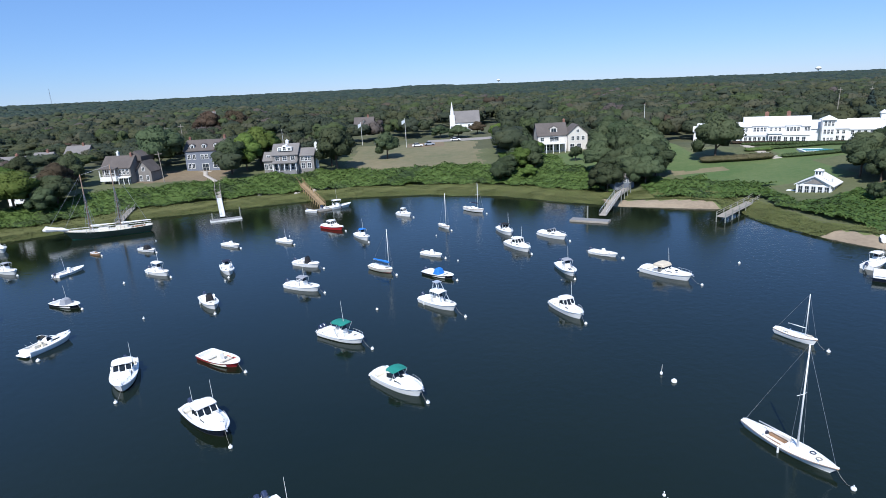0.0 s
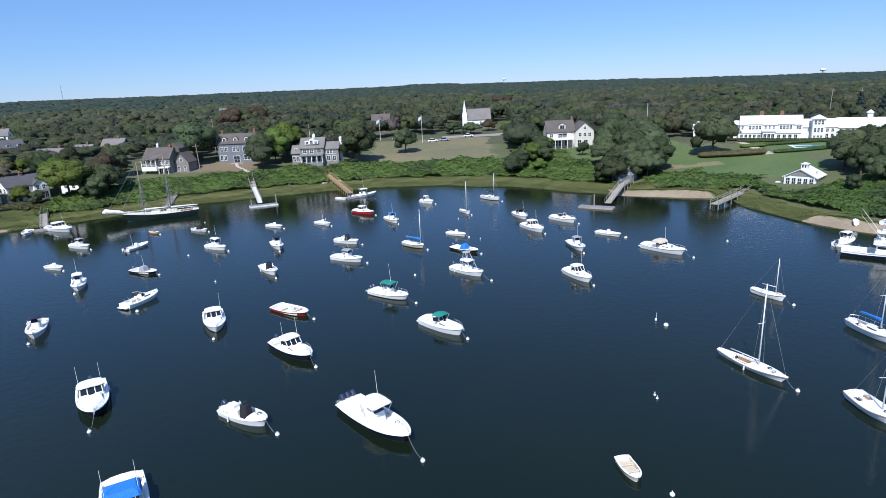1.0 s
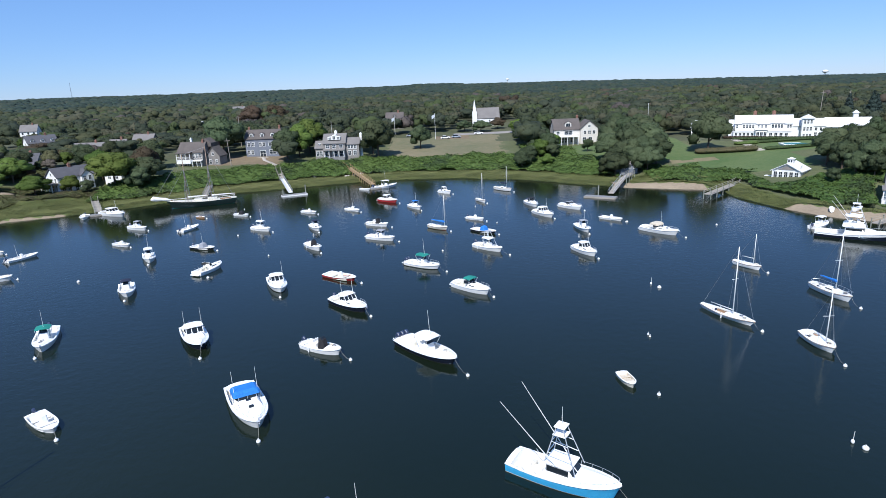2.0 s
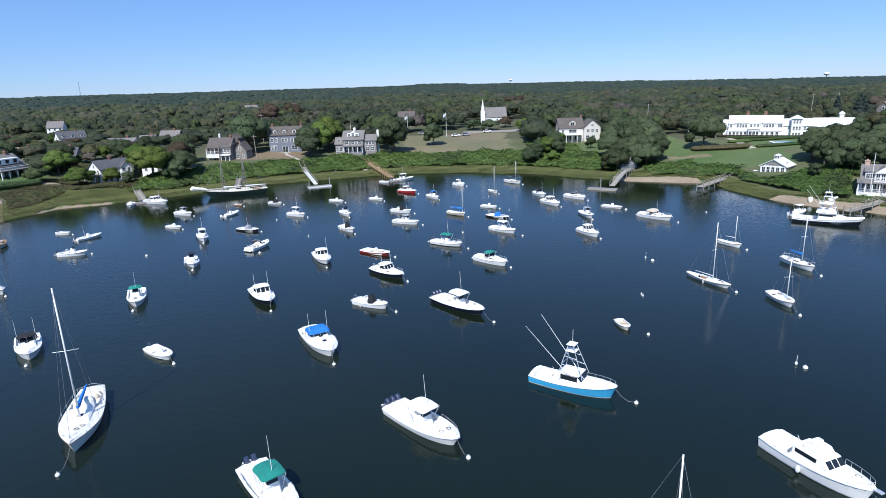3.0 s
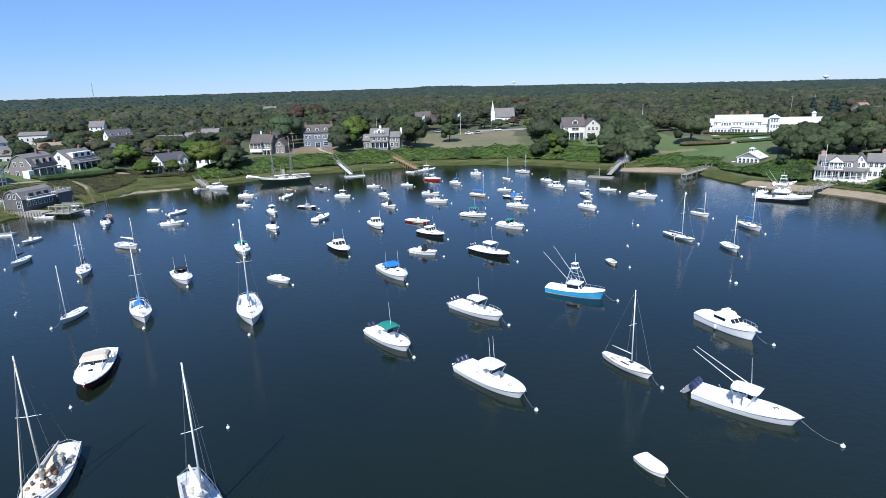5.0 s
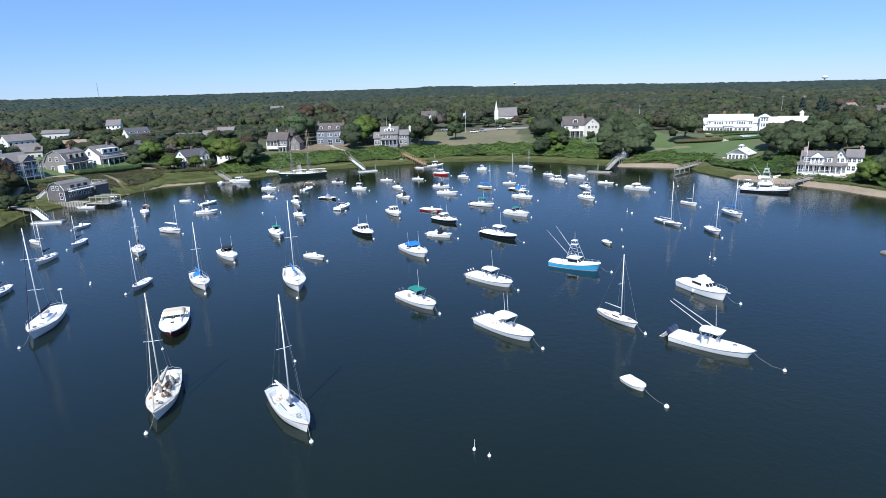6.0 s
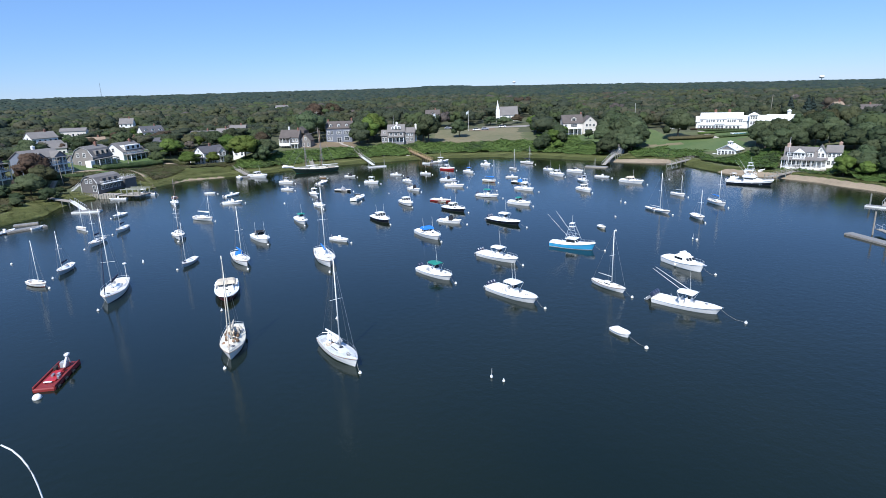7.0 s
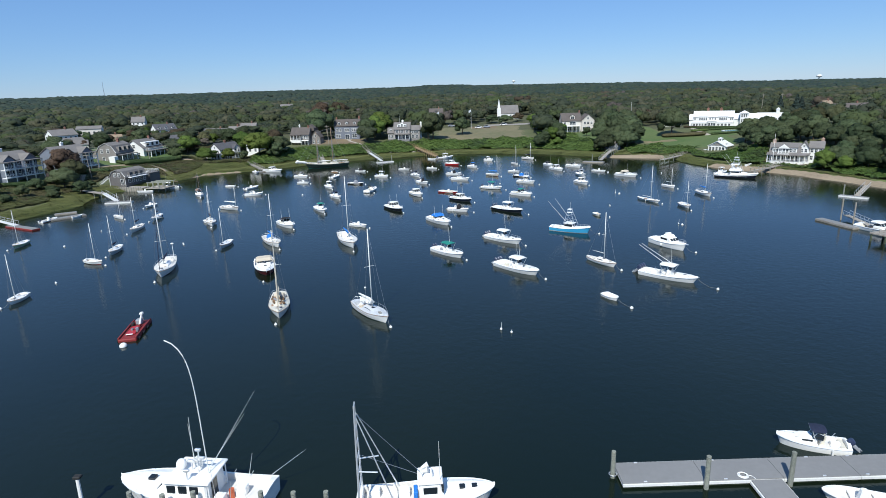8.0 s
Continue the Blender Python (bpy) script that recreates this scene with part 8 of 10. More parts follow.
def pavilion():
    b = site("pavilion", 88.4, 142.5, -46, "white garden pavilion with colonnade, gable and cupola", "pavilion", "", 2.5)
    b.scale = (0.8, 0.8, 0.82)
    block_house(b, -4.4, 4.6, -4.6, 4.6, 2.7, 5.0, M_WHITEPAINT, M_ROOFWHITE, "y", over=0.6)
    for k in range(6):
        c = Shape()
        c.block(-4.2 + k * 1.68 - 0.15, -4.2 + k * 1.68 + 0.15, -5.15, -4.85, -1, 2.6, 0.03)
        part("column", c, M_WHITEPAINT, b)
    for k in range(5):
        window(b, "front", -4.6, -3.36 + k * 1.68, 0.3, 1.0, 1.9)
    for k in range(4):
        window(b, "right", 4.6, -3.2 + k * 2.1, 0.4, 1.0, 1.7)
        window(b, "left", -4.4, -3.2 + k * 2.1, 0.4, 1.0, 1.7)
    s = Shape()
    s.loft([[(-2.6, yy, 2.95), (2.8, yy, 2.95), (0.1, yy, 4.4)] for yy in (-4.75, -4.6)])
    part("gable_panel", s, M_SHINGLE, b)
    s = Shape()
    s.block(-0.8, 1.0, -1.6, 0.2, 4.4, 6.3, 0.04)
    cup = part("cupola", s, M_WHITEPAINT, b)
    for k in (-0.3, 0.5):
        g = Shape()
        g.block(k - 0.25, k + 0.25, -1.66, -1.58, 5.2, 6.0, 0.01)
        part("pane", g, M_PANE, cup)
    s = Shape()
    s.loft([[(-1.1, -1.9, 6.3), (1.3, -1.9, 6.3), (1.3, 0.5, 6.3), (-1.1, 0.5, 6.3)], [(0, -0.8, 6.9), (0.2, -0.8, 6.9), (0.2, -0.6, 6.9), (0, -0.6, 6.9)]])
    part("cupola_roof", s, M_ROOFWHITE, cup)
    s = Shape()
    s.block(-7.4, -4.5, -3.4, -0.6, -1, 0.4, 0.05)
    s.block(-8.6, -7.3, -3.2, -0.8, -1, 0.1, 0.05)
    part("terrace", s, M_WHITEPAINT, b)
    w = Shape()
    w.loft([[(1.2, -2.4, 4.75), (3.8, -2.4, 3.45), (3.8, -0.6, 3.45), (1.2, -0.6, 4.75)], [(1.2, -2.4, 4.85), (3.8, -2.4, 4.3), (3.8, -0.6, 4.3), (1.2, -0.6, 4.85)]])
    part("roof_dormer", w, M_ROOFWHITE, b)


def shore_house():
    b = site("house", 91.2, 109.5, -33, "white shore house with grey-brown roofs, gabled balcony and long porch", z=0.0)
    # main house under one long roof, with the white upper storey breaking through it
    block_house(b, 0.6, 10.2, 2.7, 9.3, 4.9, 8.1, M_WHITEPAINT, M_ROOFGREY, z0=-0.5)
    u = Shape()
    u.block(1.3, 9.3, 2.62, 5.6, 4.4, 6.75, 0.04)
    upper = part("upper_wall", u, M_WHITEPAINT, b)
    u = Shape()
    u.loft([[(1.0, 2.3, 6.7), (9.6, 2.3, 6.7), (9.6, 6.2, 7.75), (1.0, 6.2, 7.75)], [(1.0, 2.3, 6.88), (9.6, 2.3, 6.88), (9.6, 6.2, 7.93), (1.0, 6.2, 7.93)]])
    part("upper_roof", u, M_ROOFGREY, upper)
    for k in (1.9, 2.75, 7.5, 8.5):
        window(b, "front", 2.6, k, 5.15, 0.7, 1.1)
    # the gable over the balcony, with its three tall windows
    block_house(b, 3.3, 6.9, 1.9, 6.0, 6.5, 8.0, M_WHITEPAINT, M_ROOFGREY, "y", z0=4.2, over=0.3)
    s = Shape()
    s.loft([[(3.1, yy, 6.45), (7.1, yy, 6.45), (5.1, yy, 8.1)] for yy in (1.5, 1.6)])
    s.loft([[(3.6, yy, 6.62), (6.6, yy, 6.62), (5.1, yy, 7.85)] for yy in (1.44, 1.5)])
    part("gable_panel", s, M_WHITEPAINT, b)
    for k in (4.0, 5.1, 6.2):
        window(b, "front", 1.9, k, 4.75, 0.75, 1.55)
    s = Shape()
    s.block(3.2, 7.0, 0.55, 1.88, 4.45, 4.6, 0.03)
    part("balcony_floor", s, M_WHITEPAINT, b)
    rail_run(b, [(3.3, 0.65, 4.6), (6.9, 0.65, 4.6)], 0.8, M_WHITEPAINT, gap=0.45)
    # the porch goes round the corner towards the wood
    porch(b, -0.1, 12.2, 0.0, 2.6, 1.7, 2.4, 9, M_ROOFGREY, 0.6, M_WHITEPAINT, True)
    porch(b, 10.4, 13.4, 2.65, 5.2, 1.7, 2.4, 3, M_ROOFGREY, 0.5, M_WHITEPAINT, True)
    for k in range(8):
        window(b, "front", 2.7, 1.35 + k * 1.12, 2.0 if k != 4 else 1.75, 0.8, 1.75 if k != 4 else 2.0, name="door" if k == 4 else "window")
    # skirting under the porch, of narrow white boards
    for k in range(20):
        f = Shape()
        f.block(0.0 + 0.61 * k, 0.5 + 0.61 * k, 0.03, 0.12, -0.3, 0.52, 0.01)
        part("skirt_board", f, M_WHITEPAINT, b)
    # the gabled cross wing and the lower wing behind it
    block_house(b, 9.7, 13.0, 4.6, 10.6, 6.4, 8.7, M_WHITEPAINT, M_ROOFGREY, "y", z0=-0.5)
    for k in (10.7, 12.0):
        window(b, "front", 4.6, k, 5.0, 0.7, 1.2)
    window(b, "front", 4.6, 11.35, 6.9, 0.55, 0.7)
    block_house(b, 13.05, 17.4, 6.2, 11.4, 6.6, 8.6, M_WHITEPAINT, M_ROOFGREY, z0=-0.5)
    for k in (13.9, 15.2, 16.5):
        window(b, "front", 6.2, k, 4.9, 0.75, 1.2)
        window(b, "front", 6.2, k, 2.2, 0.8, 1.4)
    chimney(b, 1.5, 6.2, 7.2, 9.3, M_PALEBRICK, 1.1)
    chimney(b, 16.8, 10.4, 7.6, 9.7, M_PALEBRICK, 1.0)
    rng = random.Random(4)
    for k in range(34):
        f = Shape()
        x0, row = -0.4 + 0.84 * (k % 17) + rng.uniform(-0.15, 0.15), k // 17
        f.block(x0, x0 + rng.uniform(0.6, 0.95), -0.75 - 0.7 * row, -0.08 - 0.7 * row, -0.6, 0.75 - 0.55 * row + rng.uniform(-0.12, 0.18), 0.16)
        part("foundation_stone", f, M_STONE, b)
    p = site("flagpole", 90.2, 103.5, 0, "tall white flagpole beside the shore house", "flagpole", "flagpoles")
    s = Shape()
    s.rod((0, 0, -0.5), (0, 0, 11.5), 0.11, 0.06, 8)
    part("pole", s, M_SPAR, p)
    s = Shape()
    for k in range(14):
        s.block(-4.5 + k * 0.72, -4.5 + k * 0.72 + 0.66, -0.5, 0.5, -0.8, 0.5 + 0.25 * (k % 3), 0.18)
    w = site("sea_wall", 99.5, 99.0, -25, "low wall of rough pale boulders", "wall", "")
    part("boulder_row", s, M_STONE, w)
    for k in range(2):
        st = site("garden_stair", 93.0 + 17 * k, 102.5 - 9 * k, -20, "steep weathered timber stair down to the beach", "stair", "garden stairs")
        for n in range(9):
            q = Shape()
            q.block(-0.6, 0.6, -0.35 * n - 0.35, -0.35 * n, 1.2 - 0.22 * n, 1.28 - 0.22 * n, 0.01)
            part("tread", q, M_TIMBER, st)
        rail_run(st, [(-0.65, 0, 1.2), (-0.65, -3.2, -0.7)], 0.9, M_TIMBER)
        rail_run(st, [(0.65, 0, 1.2), (0.65, -3.2, -0.7)], 0.9, M_TIMBER)


def boat_shed():
    b = site("shed", 48.6, 164.6, 12, "small blue-grey shed with white trim under the oaks", "shed", "", 3.0)
    b.scale = (0.85, 0.85, 0.85)
    block_house(b, -3.4, 3.2, -2.4, 2.4, 2.4, 4.0, M_BLUESHINGLE, M_ROOFGREY)
    for k in (-1.8, 0.0, 1.8):
        window(b, "front", -2.4, k, 0.7, 0.8, 1.2)
    window(b, "right", 3.2, 0, 0.0, 1.1, 2.0, name="door")


def boathouse():
    b = site("boathouse", -144.6, 99.6, -12, "grey gambrel boathouse with white trim and balcony", "boathouse", "", 2.3)
    b.scale = (0.86, 0.86, 0.86)
    block_house(b, -3.7, 3.7, -6.0, 7.0, 3.0, 5.8, M_DARKSHINGLE, M_ROOFGREY, "y", gambrel=True)
    block_house(b, -2.6, 5.0, 7.05, 13.5, 2.6, 3.0, M_DARKSHINGLE, M_ROOFGREY, "y", over=0.2)
    s = Shape()
    edge = [(-3.8, 3.0), (-2.3, 5.0), (0, 5.85), (2.3, 5.0), (3.8, 3.0)]
    for (x0, z0), (x1, z1) in zip(edge, edge[1:]):
        s.rod((x0, -6.2, z0), (x1, -6.2, z1), 0.16, sides=4)
    s.rod((-3.75, -6.15, -1), (-3.75, -6.15, 3.0), 0.13, sides=4)
    s.rod((3.75, -6.15, -1), (3.75, -6.15, 3.0), 0.13, sides=4)
    part("gable_trim", s, M_WHITEPAINT, b)
    for k in (-1.0, 1.0):
        window(b, "front", -6.0, k, 3.0, 1.0, 1.4)
    window(b, "front", -6.0, 2.2, -0.2, 1.2, 2.2, name="door")
    for k in (-3.6, -1.4, 0.8, 3.0, 5.2):
        window(b, "right", 3.7, k, 0.3, 1.1, 1.4)
    s = Shape()
    s.block(3.75, 5.6, -4.6, 6.0, 2.4, 2.6, 0.03)
    part("balcony_floor", s, M_WHITEPAINT, b)
    rail_run(b, [(3.8, -4.5, 2.6), (5.55, -4.5, 2.6), (5.55, 5.9, 2.6), (3.8, 5.9, 2.6)], 0.95, M_WHITEPAINT, gap=0.8)
    for k in (-3.4, -0.4, 2.6):
        d = Shape()
        d.block(2.9, 4.0, k, k + 2.0, 2.7, 4.6, 0.05)
        dd = part("dormer", d, M_DARKSHINGLE, b)
        g = Shape()
        g.block(3.98, 4.04, k + 0.3, k + 1.7, 2.9, 4.3, 0.02)
        part("pane", g, M_PANE, dd)
    st = Shape()
    for n in range(10):
        st.block(-4.2 - 0.42 * n - 0.45, -4.2 - 0.42 * n, -6.4, -5.2, 2.3 - 0.26 * n, 2.4 - 0.26 * n, 0.01)
    part("outside_stair", st, M_WHITEPAINT, b)
    rail_run(b, [(-4.2, -6.4, 2.4), (-8.5, -6.4, -0.2)], 0.95, M_WHITEPAINT, gap=0.6)
    rail_run(b, [(-4.2, -5.2, 2.4), (-8.5, -5.2, -0.2)], 0.95, M_WHITEPAINT, gap=0.6)
    rail_run(b, [(-2.4, 7.2, 3.0), (4.9, 7.2, 3.0), (4.9, 13.3, 3.0), (-2.4, 13.3, 3.0)], 0.9, M_WHITEPAINT)


def gambrel_house():
    b = site("house", -172.5, 143.5, -6, "grey gambrel house with white trim and side porch", z=5.6)
    block_house(b, -4.4, 4.4, -6.0, 6.0, 4.0, 8.0, M_SHINGLE, M_ROOFGREY, "y", gambrel=True)
    for k in (-1.9, 0.9):
        window(b, "front", -6.0, k, 4.0, 1.0, 1.4)
        window(b, "front", -6.0, k + 0.5, 0.7, 1.0, 1.5)
    s = Shape()
    edge = [(-4.6, 4.0), (-2.75, 6.8), (0, 8.05), (2.75, 6.8), (4.6, 4.0)]
    for (x0, z0), (x1, z1) in zip(edge, edge[1:]):
        s.rod((x0, -6.25, z0), (x1, -6.25, z1), 0.13, sides=4)
    part("gable_trim", s, M_WHITEPAINT, b)
    for k in (-3.0, 0.2, 3.2):
        d = Shape()
        d.block(3.0, 4.6, k - 0.8, k + 0.8, 4.6, 6.3, 0.05)
        dd = part("dormer", d, M_SHINGLE, b)
        g = Shape()
        g.block(4.58, 4.64, k - 0.5, k + 0.5, 4.9, 6.1, 0.02)
        part("pane", g, M_PANE, dd)
        window(b, "right", 4.4, k, 0.7, 1.1, 1.6)
    s = Shape()
    s.block(4.5, 6.8, -5.5, 5.5, 2.9, 3.1, 0.03)
    part("porch_roof", s, M_ROOFGREY, b)
    for k in (-5.2, -1.8, 1.8, 5.2):
        c = Shape()
        c.block(6.5, 6.74, k - 0.12, k + 0.12, -1, 2.9, 0.02)
        part("column", c, M_WHITEPAINT, b)
    s = Shape()
    s.block(2.6, 5.2, -8.4, -6.05, -1, 2.6, 0.05)
    part("entrance_porch", s, M_WHITEPAINT, b)
    block_house(b, -9.4, -4.45, -4.0, 1.0, 2.6, 4.6, M_SHINGLE, M_ROOFGREY, "y")
    for k in (-7.8, -6.2):
        window(b, "front", -4.0, k, 0.7, 0.9, 1.3)
    chimney(b, 0.6, 2.0, 7.4, 9.4, M_BRICK)
    chimney(b, -1.4, 4.5, 7.0, 9.0, M_BRICK)


def white_gable_house():
    b = site("house", -169.0, 161.5, -12, "white gabled house with grey roof and wide porch", z=5.3)
    b.scale = (1.15, 1.15, 1.15)
    block_house(b, -4.2, 4.2, -5.6, 5.6, 3.9, 7.0, M_WHITEPAINT, M_ROOFGREY, "y")
    window(b, "front", -5.6, 0.0, 3.9, 1.0, 1.3)
    for k in (-2.2, 1.8):
        window(b, "front", -5.6, k, 0.7, 1.0, 1.5)
    for k in (-3.6, -1.2, 1.2, 3.6):
        window(b, "right", 4.2, k, 0.6, 1.2, 1.8)
    s = Shape()
    s.block(4.3, 7.4, -5.4, 5.4, 2.7, 2.95, 0.03)
    part("porch_roof", s, M_ROOFGREY, b)
    rail_run(b, [(4.4, -5.3, 2.95), (7.3, -5.3, 2.95), (7.3, 5.3, 2.95)], 0.9, M_WHITEPAINT, gap=0.9)
    for k in (-5.1, -2.6, 0.0, 2.6, 5.1):
        c = Shape()
        c.block(7.0, 7.26, k - 0.13, k + 0.13, -1, 2.7, 0.02)
        part("column", c, M_WHITEPAINT, b)
    s = Shape()
    s.block(1.6, 4.2, -4.0, 4.0, 4.4, 6.1, 0.05)
    d = part("dormer", s, M_WHITEPAINT, b)
    for k in (-2.6, 0, 2.6):
        g = Shape()
        g.block(4.18, 4.24, k - 0.6, k + 0.6, 4.7, 5.8, 0.02)
        part("pane", g, M_PANE, d)
    chimney(b, 0.0, 3.5, 6.4, 8.0, M_BRICK)


def balcony_house(x, y, turn, label, z):
    b = site("house", x, y, turn, label, z=z)
    block_house(b, -7.0, 7.0, -4.6, 4.6, 5.6, 8.2, M_BLUESHINGLE, M_ROOFGREY)
    block_house(b, -6.0, -1.4, -6.6, 0.0, 5.6, 7.4, M_BLUESHINGLE, M_ROOFGREY, "y")
    block_house(b, 2.0, 6.6, -6.6, 0.0, 5.6, 7.4, M_BLUESHINGLE, M_ROOFGREY, "y")
    for zz in (0.3, 3.0):
        s = Shape()
        s.block(-7.4, 7.4, -8.6, -6.65, zz - 0.3, zz - 0.08, 0.03)
        part("balcony_floor", s, M_WHITEPAINT, b)
        rail_run(b, [(-7.3, -8.5, zz), (7.3, -8.5, zz)], 0.9, M_WHITEPAINT, gap=1.0)
        for k in (-5.0, -2.6, 3.0, 5.4):
            window(b, "front", -6.6, k, zz + 0.1, 1.2, 1.9, name="door" if zz < 1 and k == -2.6 else "window")
        for k in (-0.6, 1.1):
            window(b, "front", -4.6, k, zz + 0.4, 0.9, 1.5)
    for k in (-7.2, -3.6, 0.0, 3.6, 7.2):
        c = Shape()
        c.block(k - 0.13, k + 0.13, -8.5, -8.25, -1.5, 5.3, 0.02)
        part("column", c, M_WHITEPAINT, b)
    s = Shape()
    s.block(-7.5, 7.5, -8.8, -6.65, 5.3, 5.45, 0.03)
    part("balcony_roof", s, M_ROOFGREY, b)
    chimney(b, 0, 1.0, 7.4, 9.6, M_WHITEPAINT, 1.0)


def lattice_house():
    b = site("house", -134.5, 163.0, 58, "white two-storey house with tall windows, shaded side and columned end porch", z=2.4)
    block_house(b, 0.0, 11.5, 0.0, 7.4, 4.9, 7.6, M_WHITEPAINT, M_ROOFDARK)
    for k in (1.5, 3.2, 5.6, 7.6, 9.2, 10.6):
        window(b, "front", 0.0, k, 0.5 if k != 5.6 else 0.1, 0.9, 1.8 if k != 5.6 else 2.2, name="window" if k != 5.6 else "door")
        window(b, "front", 0.0, k, 3.2, 0.8, 1.2)
    block_house(b, 7.0, 10.6, -1.2, 3.0, 4.9, 6.6, M_WHITEPAINT, M_ROOFDARK, "y", over=0.25, z0=2.9)
    for k in (7.9, 9.6):
        window(b, "front", -1.2, k, 3.3, 0.8, 1.3)
    for k in (1.3, 3.7, 6.1):
        window(b, "left", 0.0, k, 0.5, 1.0, 1.9)
        window(b, "left", 0.0, k, 3.2, 0.9, 1.3)
    window(b, "left", 0.0, 3.7, 5.3, 0.8, 0.9)
    s = Shape()
    s.loft([[(-2.4, -0.3, 2.75), (-2.4, 7.7, 2.75), (-0.02, 7.7, 3.05), (-0.02, -0.3, 3.05)], [(-2.4, -0.3, 2.92), (-2.4, 7.7, 2.92), (-0.02, 7.7, 3.22), (-0.02, -0.3, 3.22)]])
    part("porch_roof", s, M_ROOFGREY, b)
    for k in range(5):
        c = Shape()
        c.block(-2.2, -1.96, 0.0 + 1.8 * k, 0.24 + 1.8 * k, -1.0, 2.76, 0.02)
        part("column", c, M_WHITEPAINT, b)
    s = Shape()
    s.block(-2.3, -0.02, -0.2, 7.6, -1.2, 0.1, 0.03)
    part("porch_floor", s, M_WHITEPAINT, b)
    chimney(b, 6.0, 3.7, 6.6, 8.7, M_BRICK)
    w = site("house", -122.0, 178.0, -10, "white house wing half hidden behind a bright tree", z=4.2)
    block_house(w, -3.2, 3.2, -4.0, 4.0, 4.4, 6.6, M_WHITEPAINT, M_ROOFGREY, "y")
    for k in (-1.4, 1.4):
        window(w, "front", -4.0, k, 0.8, 1.0, 1.5)


def village_house(x, y, turn, w, d, eave, ridge, wall, roof, label, chim=True, dorm=0, top=None):
    b = site("house", x, y, turn, label, z=float(ground_height(x, y)) if top is None else top - ridge)
    block_house(b, -w / 2, w / 2, -d / 2, d / 2, eave, ridge, wall, roof)
    n = max(2, int(w / 2.4))
    for k in range(n):
        px = -w / 2 + w * (k + 0.5) / n
        window(b, "front", -d / 2, px, 0.7, 0.95, 1.5, False, "door" if k == n // 2 else "window")
        if eave > 4.4:
            window(b, "front", -d / 2, px, 3.2, 0.95, 1.2, False)
    for face, plane in (("right", w / 2), ("left", -w / 2)):
        window(b, face, plane, 0.0, 1.0, 0.9, 1.4, False)
        window(b, face, plane, 0.0, eave - 0.8, 0.9, 1.2, False)
    for k in range(dorm):
        dormer(b, -w / 2 + w * (k + 0.5) / dorm, -d / 2 + 0.5, eave + 0.5, 1.5, 1.1, 2.2, wall, roof)
    if chim:
        chimney(b, w * 0.2, 0, ridge - 1, ridge + 1.1)


def village_dormer():
    """The wide white dormer and the white lower porch of the dark-roofed village house."""
    b = site("house", -167.1, 190.9, 8, "white porch and dormer front of a dark-roofed house", z=5.7)
    block_house(b, -3.4, 1.2, 0.0, 3.6, 5.2, 6.0, M_WHITEPAINT, M_ROOFDARK, over=0.25, z0=3.4)
    for k in (-2.3, -1.1, 0.1):
        window(b, "front", 0.0, k, 3.7, 0.9, 1.2)
    porch(b, -5.0, 4.0, -1.8, 0.5, 0.2, 2.3, 5, M_ROOFGREY, 0.4, M_WHITEPAINT, True)


big_shingle_house()
porch_house()
brown_house()
deck_house()
church()
mansion()
pavilion()
shore_house()
boat_shed()
boathouse()
gambrel_house()
white_gable_house()
balcony_house(-179.0, 119.5, 72, "three-level blue-grey house with white balconies", 6.2)
balcony_house(-183.5, 93.0, 76, "blue-shaded house with white balcony rails by the hedge", 6.6)
lattice_house()
village_house(-211, 271, 48, 13, 9, 5.2, 8.6, M_WHITEPAINT, M_ROOFDARK, "white gabled village house with a dark dormered roof", dorm=3, top=15.2)
village_house(-166.5, 196, 8, 10, 9, 3.2, 6.9, M_SHINGLE, M_ROOFDARK, "shingled village house with a dark roof and white dormer", dorm=0, top=12.6)
village_dormer()
village_house(-160, 227, 0, 13, 7, 5.0, 6.6, M_PALEWALL, M_ROOFGREY, "long grey village house with a low roof", top=13.6)
village_house(-151, 233, 0, 7, 7, 4.6, 7.4, M_WHITEPAINT, M_ROOFGREY, "small white village house with grey roof", top=14.2)
village_house(-150, 254, 5, 9, 8, 5.6, 8.6, M_SHINGLE, M_ROOFGREY, "shingled village house with a white gable wall", top=14.8)
village_house(-163, 338, 0, 14, 9, 5.0, 7.6, M_PALEWALL, M_ROOFWHITE, "broad building with a pale flat roof", False)
village_house(-187, 201, 20, 10, 8, 3.6, 6.0, M_PALEWALL, M_ROOFTAN, "low house with a tan cedar roof", top=12.9)
village_house(-216, 219, 30, 10, 8, 4.2, 6.8, M_SHINGLE, M_ROOFTAN, "brown house with a tan roof behind the gambrel house", top=12.4)
village_house(-231, 199, 58, 12, 9, 5.2, 8.0, M_WHITEPAINT, M_ROOFGREY, "tall white house with a pale grey roof above the balconied house", top=17.0)
village_house(-215, 182, 58, 9, 7, 4.4, 6.2, M_WHITEPAINT, M_ROOFGREY, "low white wing with a grey roof and skylight", False, top=13.6)
village_house(-207, 172, 30, 10, 7, 3.6, 5.4, M_PALEWALL, M_ROOFGREY, "low pale house with a grey-green roof", False, top=12.8)
village_house(-257, 268, 20, 14, 8, 3.8, 5.4, M_PALEWALL, M_ROOFGREY, "long low house with a pale grey roof", False, top=15.4)
village_house(-260, 336, 15, 9, 8, 5.0, 8.6, M_WHITEPAINT, M_ROOFGREY, "white house with a blue-grey roof among trees", top=18.2)
village_house(-36, 296, 0, 9, 8, 5.0, 8.0, M_SHINGLE, M_ROOFBROWN, "brown shingled house behind the meadow", dorm=1)
village_house(-209, 563, 30, 13, 10, 6.0, 10.2, M_WHITEPAINT, M_ROOFGREY, "white farmhouse far off among the trees", top=20.2)
